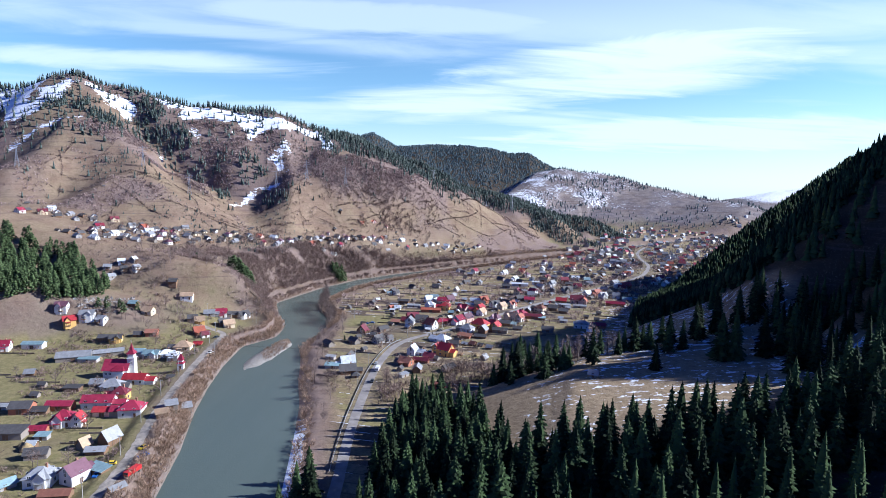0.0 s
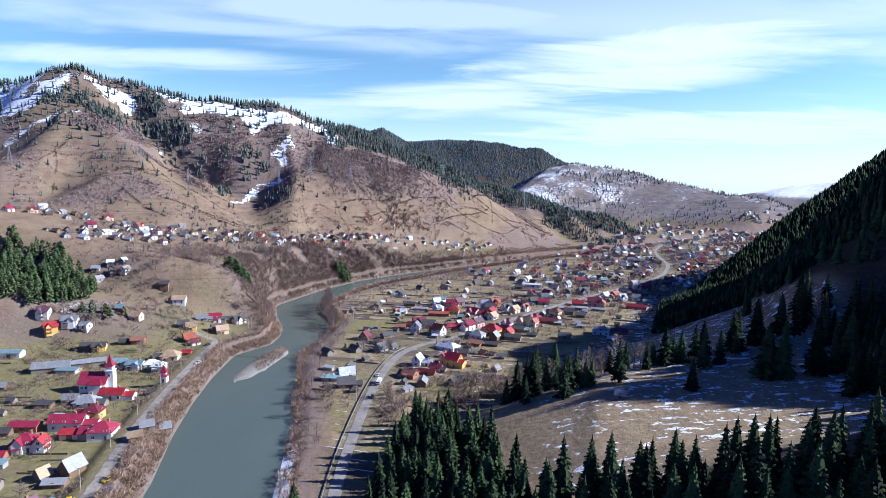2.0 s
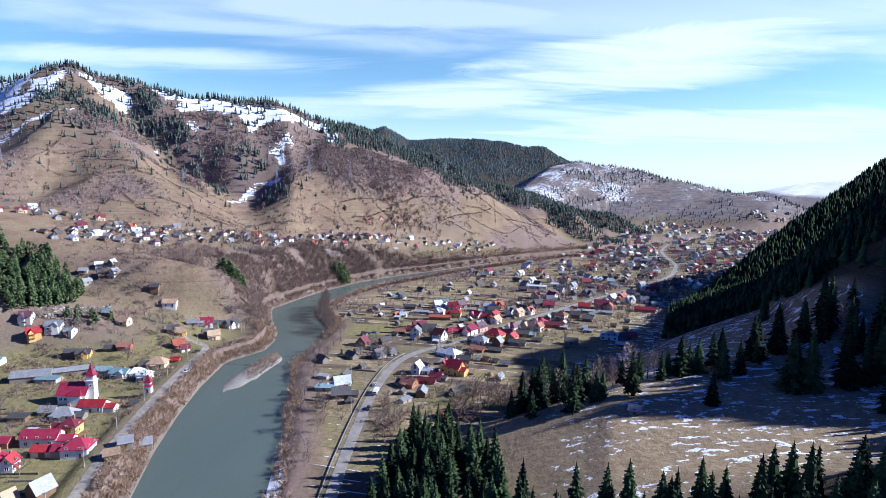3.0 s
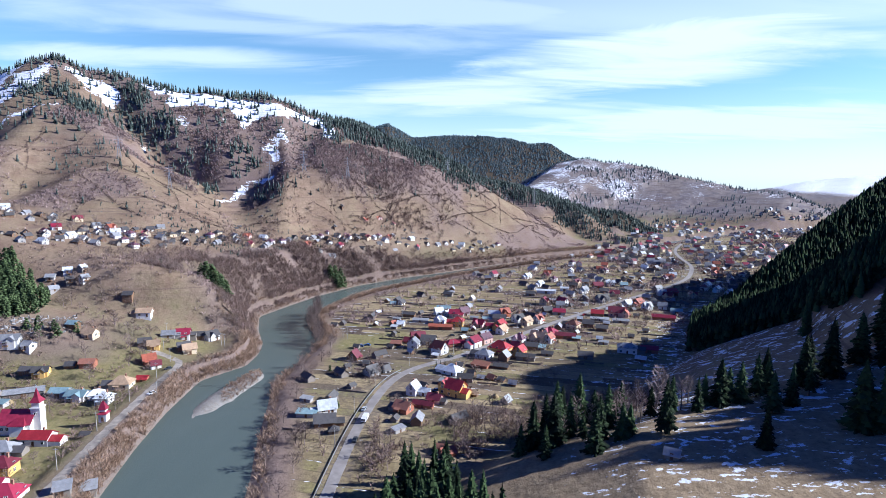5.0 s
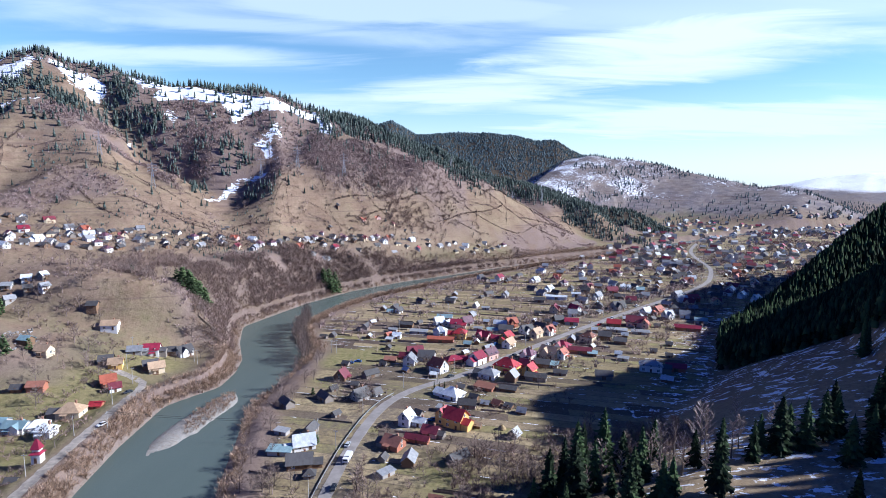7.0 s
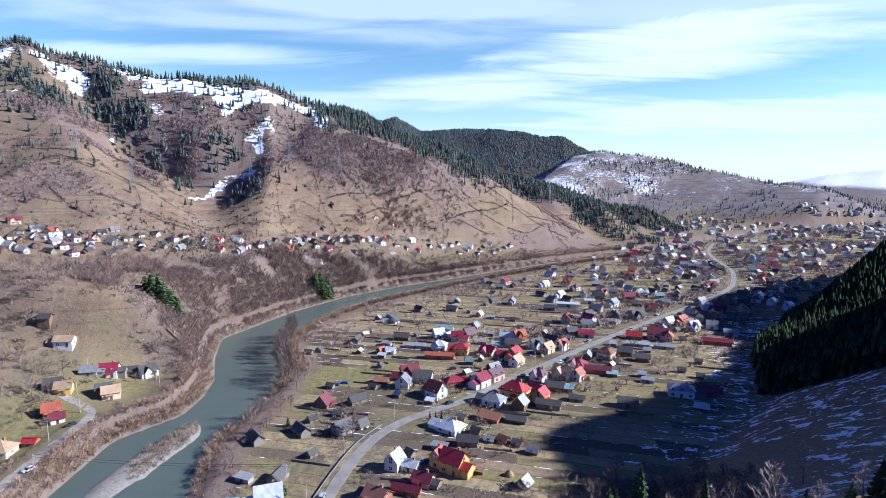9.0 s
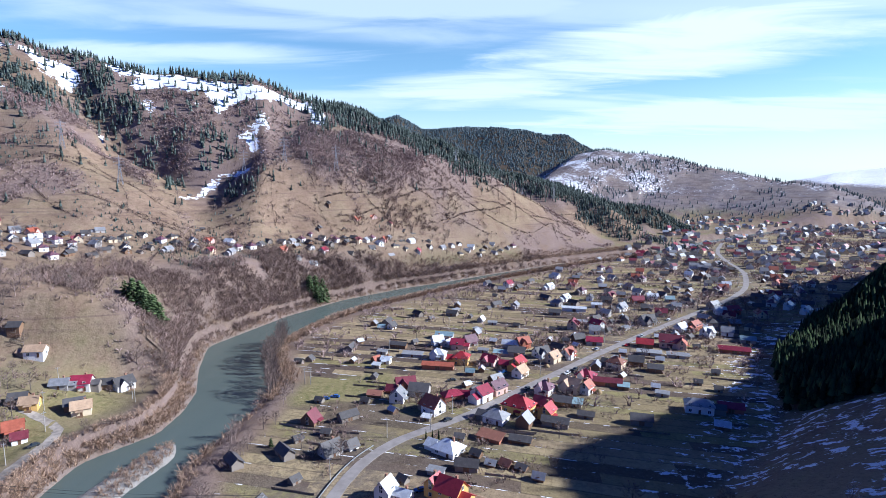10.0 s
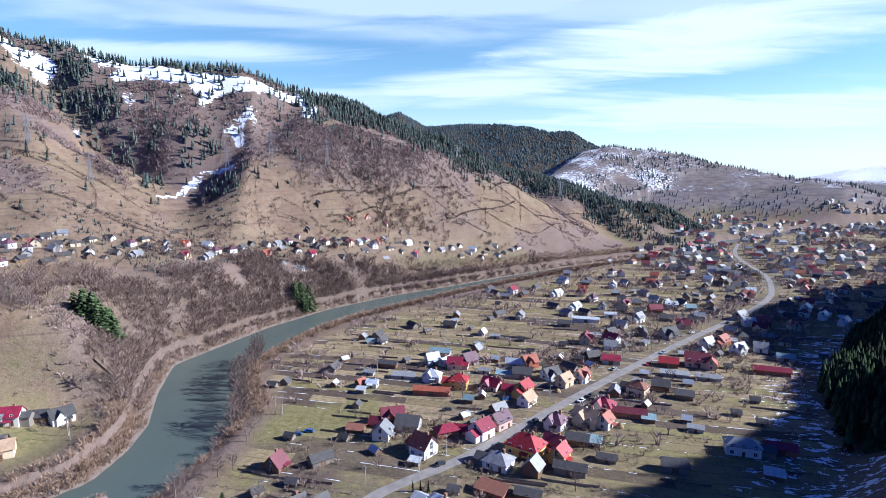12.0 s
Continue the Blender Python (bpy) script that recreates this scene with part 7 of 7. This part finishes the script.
def pylon_meshes():
    leg_v, leg_f = [], []
    strut(leg_v, leg_f, (2.2, 2.2, -1), (0.45, 0.45, 16), 0.16)
    strut(leg_v, leg_f, (0.45, 0.45, 16), (0.1, 0.1, 25), 0.13)
    brace_v, brace_f = [], []
    for k in range(7):
        z0, z1 = 1 + 2.3 * k, 3.3 + 2.3 * k
        r0, r1 = 2.2 - 1.75 * (z0 + 1) / 17, 2.2 - 1.75 * (z1 + 1) / 17
        for q in range(4):
            c, s = math.cos(q * math.pi / 2), math.sin(q * math.pi / 2)
            spin = lambda x, y: (x * c - y * s, x * s + y * c)
            strut(brace_v, brace_f, (*spin(r0, r0), z0), (*spin(-r1, r1), z1), 0.08)
            strut(brace_v, brace_f, (*spin(-r0, r0), z0), (*spin(r1, r1), z1), 0.08)
    arm_v, arm_f = [], []
    for s in (-1, 1):
        strut(arm_v, arm_f, (0, 0, 0.6), (4.2 * s, 0, 0), 0.1)
        strut(arm_v, arm_f, (0, 0, -0.3), (4.2 * s, 0, 0), 0.1)
        strut(arm_v, arm_f, (4.1 * s, 0, 0), (4.1 * s, 0, -1.5), 0.07)
    return mesh_from("leg", leg_v, leg_f, [STEEL]), mesh_from("bracing", brace_v, brace_f, [STEEL]), mesh_from("cross_arm", arm_v, arm_f, [STEEL])


PYLON = pylon_meshes()


def pylon(x, y, turn):
    base = new("power_pylon")
    base.matrix_world = pose(x, y, at_ground(x, y), 0, 0, turn)
    for q in range(4):
        part("leg", PYLON[0], base, "", pose(0, 0, 0, 0, 0, 90 * q))
    part("bracing", PYLON[1], base)
    for z in (16.5, 19.5, 22.5):
        part("cross_arm", PYLON[2], base, "", pose(0, 0, z))
    tagged(base, "grey steel lattice power pylon on the hillside", "pylon", "pylons of the power line")


for x, y in ((-503, 632), (-391, 689), (-330, 678), (-214, 767), (-250, 752), (-165, 781), (-60, 1010), (35, 1080), (85, 1110)):
    pylon(x, y, 25)


def pole_meshes():
    v, f = tube([(0, 0, -0.6), (0, 0, 8.6)], [0.17, 0.10], 6)
    return mesh_from("post", v, f, [CONCRETE]), boxes("cross_arm", [(-0.9, -0.06, 7.9, 0.9, 0.06, 8.05, 0), (-0.85, -0.04, 8.05, -0.77, 0.04, 8.25, 0), (0.77, -0.04, 8.05, 0.85, 0.04, 8.25, 0)], [STEEL])


POLE = pole_meshes()


def power_pole(x, y, turn):
    base = new("power_pole")
    base.matrix_world = pose(x, y, at_ground(x, y), 0, 0, turn)
    part("post", POLE[0], base), part("cross_arm", POLE[1], base)
    tagged(base, "grey concrete power pole beside the road", "power pole", "poles along the roads")


def poles_along(pts, off, first, last, gap):
    run = np.r_[0, np.cumsum(np.hypot(*np.diff(pts, axis=0).T))]
    for s in np.arange(0, run[-1], gap):
        x, y = np.interp(s, run, pts[:, 0]), np.interp(s, run, pts[:, 1])
        if not first < y < last:
            continue
        x2, y2 = np.interp(s + 2, run, pts[:, 0]), np.interp(s + 2, run, pts[:, 1])
        a = math.atan2(y2 - y, x2 - x)
        px, py = x - off * math.sin(a), y + off * math.cos(a)
        power_pole(px, py, math.degrees(a) + 90)


poles_along(MAIN_PTS, 5.4, 300, 900, 34)
poles_along(SIDE_PTS, 3.8, 150, 470, 32)
for x, y in ((-94, 470), (-91, 470), (-24, 424), (-190, 415), (-200, 436), (-60, 520), (-30, 575), (-164, 436), (-160, 432)):
    power_pole(x, y, 20)


def guard_rail():
    base = tagged(new("guard_rail"), "low steel guard rail along the main road", "guard rail")
    pts = MAIN_PTS[(MAIN_PTS[:, 1] > 215) & (MAIN_PTS[:, 1] < 408)]
    zz = np.interp(pts[:, 1], MAIN_PTS[:, 1], MAIN_Z)
    t = np.gradient(pts, axis=0)
    t /= np.linalg.norm(t, axis=1)[:, None]
    line = pts + np.stack([-t[:, 1], t[:, 0]], 1) * 4.2
    v, f = [], []
    n = len(line)
    for (x, y), z in zip(line, zz):
        v += [(x - 0.05, y, z + 0.35), (x + 0.05, y, z + 0.35), (x + 0.05, y, z + 0.75), (x - 0.05, y, z + 0.75)]
    for i in range(n - 1):
        for k in range(4):
            a, b = 4 * i + k, 4 * i + (k + 1) % 4
            f.append((a, b, b + 4, a + 4))
    part("rail", mesh_from("rail", v, f, [STEEL]), base)
    post = boxes("post", [(-0.06, -0.06, -0.3, 0.06, 0.06, 0.72, 0)], [STEEL])
    for (x, y), z in zip(line, zz):
        part("post", post, base, "", pose(x + 0.14, y, z))


guard_rail()


def car_paint(name, c):
    return plain_mat(name + "_car_paint", c, 0.3, 0.06, 0.5)


PAINTS = {k: car_paint(k, c) for k, c in (("white", (0.7, 0.7, 0.7)), ("red", (0.5, 0.03, 0.03)), ("yellow", (0.75, 0.52, 0.03)), ("blue", (0.03, 0.12, 0.38)), ("dark", (0.04, 0.045, 0.05)), ("silver", (0.42, 0.44, 0.46)))}


def car_shell(name, mat, length, wide, z0, belt, top, nose, tail, slope):
    """A lofted body: lower shell and cabin in one closed mesh."""
    prof = [(-length / 2, z0, wide * 0.92), (-length / 2, belt * 0.9, wide * 0.92), (-length / 2 + nose, belt, wide), (length / 2 - tail, belt, wide), (length / 2, belt * 0.92, wide * 0.92), (length / 2, z0, wide * 0.92)]
    v = [(x, s * w / 2, z) for s in (-1, 1) for x, z, w in prof]
    n = len(prof)
    f = [tuple(range(n)), tuple(reversed(range(n, 2 * n)))] + [(i, i + n, (i + 1) % n + n, (i + 1) % n) for i in range(n)]
    return mesh_from(name, v, f, [mat])


def cabin(name, mat, x0, x1, slope, wide, z0, z1):
    v = []
    for z, dx, w in ((z0, 0, wide), (z1, slope, wide * 0.84)):
        v += [(x0 + dx, -w / 2, z), (x1 - dx * 0.7, -w / 2, z), (x1 - dx * 0.7, w / 2, z), (x0 + dx, w / 2, z)]
    return mesh_from(name, v, [(0, 3, 2, 1), (4, 5, 6, 7), (0, 1, 5, 4), (1, 2, 6, 5), (2, 3, 7, 6), (3, 0, 4, 7)], [mat])


def wheel_mesh():
    v, f = tube([(0, -0.1, 0), (0, 0.1, 0)], [0.32, 0.32], 12)
    f.append(tuple(reversed(range(12))))
    return mesh_from("wheel", v, f, [TYRE])


WHEEL = wheel_mesh()


def car(x, y, turn, paint, kind="car", z=None, group="parked cars"):
    base = new(kind)
    base.matrix_world = pose(x, y, at_ground(x, y) if z is None else z, 0, 0, turn)
    if kind == "car":
        part("body", car_shell("body", PAINTS[paint], 4.3, 1.75, 0.28, 0.88, 1.4, 1.1, 0.5, 0.5), base)
        part("cabin", cabin("cabin", GLASS, -1.0, 1.75, 0.55, 1.6, 0.87, 1.36), base, "dark car windows")
        part("cabin_roof", cabin("cabin_roof", PAINTS[paint], -0.42, 1.35, 0.1, 1.36, 1.36, 1.44), base)
        spots = [(-1.3, 0.8), (1.3, 0.8), (-1.3, -0.8), (1.3, -0.8)]
    else:
        part("cargo_box", boxes("cargo_box", [(-1.2, -1.15, 0.95, 3.4, 1.15, 2.5, 0)], [PAINTS[paint]]), base)
        part("chassis", boxes("chassis", [(-3.2, -0.6, 0.5, 3.4, 0.6, 0.93, 0)], [TYRE]), base)
        part("cab", boxes("cab", [(-3.4, -1.1, 0.95, -1.6, 1.1, 2.4, 0), (-3.44, -0.9, 1.6, -3.4, 0.9, 2.2, 1)], [PAINTS[paint], GLASS]), base)
        spots = [(-2.5, 0.95), (2.2, 0.95), (-2.5, -0.95), (2.2, -0.95)]
    for wx, wy in spots:
        part("wheel", WHEEL, base, "", pose(wx, wy, 0.32))
    names = {"white": "white", "red": "red", "yellow": "yellow", "blue": "blue", "dark": "dark grey", "silver": "silver"}
    tagged(base, f"{names[paint]} {kind} standing by the road", kind, group)


car(-130, 224, 75, "yellow"), car(-135, 210, 20, "yellow"), car(-136, 203, 100, "blue"), car(-122, 203, 80, "red", "truck"), car(-126, 217, 60, "blue")


def on_road(y, lane, paint, kind="car"):
    i = int(np.argmin(np.abs(MAIN_PTS[:, 1] - y)))
    a = math.atan2(MAIN_PTS[i + 1, 1] - MAIN_PTS[i, 1], MAIN_PTS[i + 1, 0] - MAIN_PTS[i, 0])
    x, yy = MAIN_PTS[i, 0] + lane * math.sin(a), MAIN_PTS[i, 1] - lane * math.cos(a)
    car(x, yy, math.degrees(a) + (0 if lane > 0 else 180), paint, kind, MAIN_Z[i] + 0.11, "cars on the main road")


for y, lane, paint, kind in ((318, 1.7, "dark", "car"), (352, -1.7, "silver", "car"), (432, -1.6, "dark", "car"), (473, 1.7, "dark", "car"), (496, 4.6, "white", "car"), (503, 4.6, "dark", "car"), (536, -4.6, "silver", "car"),
                             (552, 4.6, "red", "car"), (570, 1.7, "silver", "car"), (608, -4.6, "white", "car"), (338, 1.7, "white", "truck"), (640, 1.7, "dark", "car")):
    on_road(y, lane, paint, kind)
for x, y, t, c in ((-22, 378, 20, "blue"), (-78, 452, 10, "blue"), (-74, 455, 0, "blue"), (-3, 468, 40, "silver"), (-20, 480, 20, "dark"), (-172, 388, 60, "dark"), (-160, 352, 70, "white"), (6, 494, 30, "blue")):
    car(x, y, t, c)

# -- garden and field trees
GARDEN = random.Random(77)
done = 0
for n in range(6000):
    if done >= 190:
        break
    if n % 2:
        y = GARDEN.uniform(300, 900)
        x = np.interp(y, MAIN_PTS[:, 1], MAIN_PTS[:, 0]) + GARDEN.choice((-1, 1)) * GARDEN.uniform(8, 70)
    elif n % 4:
        x, y = GARDEN.uniform(-260, -140), GARDEN.uniform(200, 460)
    else:
        x, y = GARDEN.uniform(-100, 200), GARDEN.uniform(440, 900)
    d, side, half = along(RIVER, np.array([x]), np.array([y]))
    if d[0] - half[0] < 10 or any((x - a) ** 2 + (y - b) ** 2 < (c + 1.2) ** 2 for a, b, c in PLACED) or near_line(MAIN_PTS[::3], np.array([x]), np.array([y]))[0] < 6 or near_line(SIDE_PTS[::3], np.array([x]), np.array([y]))[0] < 5:
        continue
    if x - np.interp(y, FOOT_Y, FOOT_X) > 20:
        continue
    bare_tree(x, y, GARDEN.uniform(3.5, 9), n, None, "bare_tree", "garden trees", "grey-brown leafless fruit tree in a village garden")
    done += 1
# bare trees between the houses of the hamlets
tx, ty, tz = spread(230, (-430, 20, 530, 880), lambda x, y, z: hamlet(x, y) * 1.0)
gather("hamlet_trees", BARE_SHAPES, tx, ty, tz - 0.1, RNG.uniform(3.5, 8, len(tx)), TREE_TWIGS, label="leafless grey-brown trees between the hamlet houses", category="trees")
# trees on the scarp and terrace
terrace_trees = []
for n in range(110):
    x, y = GARDEN.uniform(-330, -130), GARDEN.uniform(470, 760)
    d, side, half = along(RIVER, np.array([x]), np.array([y]))
    if side[0] > 0 or d[0] - half[0] < 12 or any((x - a) ** 2 + (y - b) ** 2 < (c + 1.2) ** 2 for a, b, c in PLACED):
        continue
    terrace_trees.append((x, y))
tt = np.array(terrace_trees)
gather("terrace_trees", BARE_SHAPES, tt[:, 0], tt[:, 1], surface(tt[:, 0], tt[:, 1]) - 0.1, RNG.uniform(4, 9, len(tt)), TREE_TWIGS, label="leafless grey trees on the terrace above the river", category="trees")
# -- fences round the gardens
FENCE_WOOD = plain_mat("weathered_fence_wood", (0.23, 0.19, 0.155), 0.9, 0.35, 1.0, chance=0.6)


def fence_meshes(length):
    # one ragged run of boards with thickness
    count = int(length / 0.55) * 2 + 1
    v, f = [], []
    for k in range(count):
        x, h = k * 0.275, 0.85 + 0.12 * math.sin(k * 1.7) + 0.12 * (k % 2)
        v += [(x, -0.03, -0.4), (x, -0.03, h), (x, 0.03, h), (x, 0.03, -0.4)]
    for k in range(count - 1):
        a, b = k * 4, k * 4 + 4
        f += [(a, b, b + 1, a + 1), (a + 1, b + 1, b + 2, a + 2), (a + 2, b + 2, b + 3, a + 3)]
    f += [(3, 2, 1, 0), tuple(len(v) - 4 + i for i in range(4))]
    return mesh_from("panel", v, f, [FENCE_WOOD])


FENCES = {n: fence_meshes(n) for n in (11, 16, 22)}
FENCE_POST = boxes("post", [(-0.09, -0.09, -1.2, 0.09, 0.09, 1.1, 0)], [FENCE_WOOD])


def fence(x, y, turn, length):
    a = radians(turn)
    ex, ey = x + length * math.cos(a), y + length * math.sin(a)
    z0, z1 = at_ground(x, y) - 0.1, at_ground(ex, ey) - 0.1
    base = new("fence")
    base.matrix_world = pose(x, y, z0, 0, 0, turn) @ pose(0, 0, 0, 0, -math.degrees(math.atan2(z1 - z0, length)), 0)
    part("panel", FENCES[length], base)
    for u in (0, length / 2, length):
        part("post", FENCE_POST, base, "", pose(u, 0, 0))
    tagged(base, "weathered grey-brown board fence round a garden", "fence", "garden fences")


done = 0
for n in range(9000):
    if done >= 85:
        break
    a, b, c = PLACED[GARDEN.randrange(len(PLACED))]
    if b > 640 or a > 175:
        continue
    west = a < -115
    turn = (8 if west else -9) + GARDEN.uniform(-4, 4)
    length = GARDEN.choice((11, 16, 22))
    x, y = a + GARDEN.uniform(-22, 10), b + GARDEN.uniform(-9, 9)
    t = radians(turn)
    pts = [(x + s * length * math.cos(t), y + s * length * math.sin(t)) for s in (0, 0.25, 0.5, 0.75, 1)]
    if any((p - q) ** 2 + (r - s) ** 2 < (w + 0.3) ** 2 for p, r in pts for q, s, w in PLACED):
        continue
    px, py = np.array([p[0] for p in pts]), np.array([p[1] for p in pts])
    if near_line(MAIN_PTS[::3], px, py).min() < 5.5 or near_line(SIDE_PTS[::3], px, py).min() < 3.8:
        continue
    d, side, half = along(RIVER, px, py)
    if (d - half).min() < 10:
        continue
    hh = surface(px, py)
    if hh.max() - hh.min() > 0.22 or (x > 10 and y < 340):
        continue
    fence(x, y, turn, length)
    done += 1


# -- wires across the river
def river_line(a, b):
    base = new("power_line")
    wire = plain_mat("dark_wire", (0.05, 0.05, 0.05), 0.6, 0.2, 1.0)
    for off in (-0.81, 0.81):
        pts = []
        for k in range(17):
            t = k / 16
            pts.append((a[0] + (b[0] - a[0]) * t, a[1] + (b[1] - a[1]) * t + off, a[2] + (b[2] - a[2]) * t - 5.6 * t * (1 - t)))
        v, f = tube(pts, [0.045] * 17, 4)
        part("wire", mesh_from("wire", v, f, [wire]), base)
    tagged(base, "pair of dark power wires sagging across the river", "power line")


power_pole(-156, 350, 90), power_pole(-68, 357, 90)
river_line((-156, 350, at_ground(-156, 350) + 8.2), (-68, 357, at_ground(-68, 357) + 8.2))
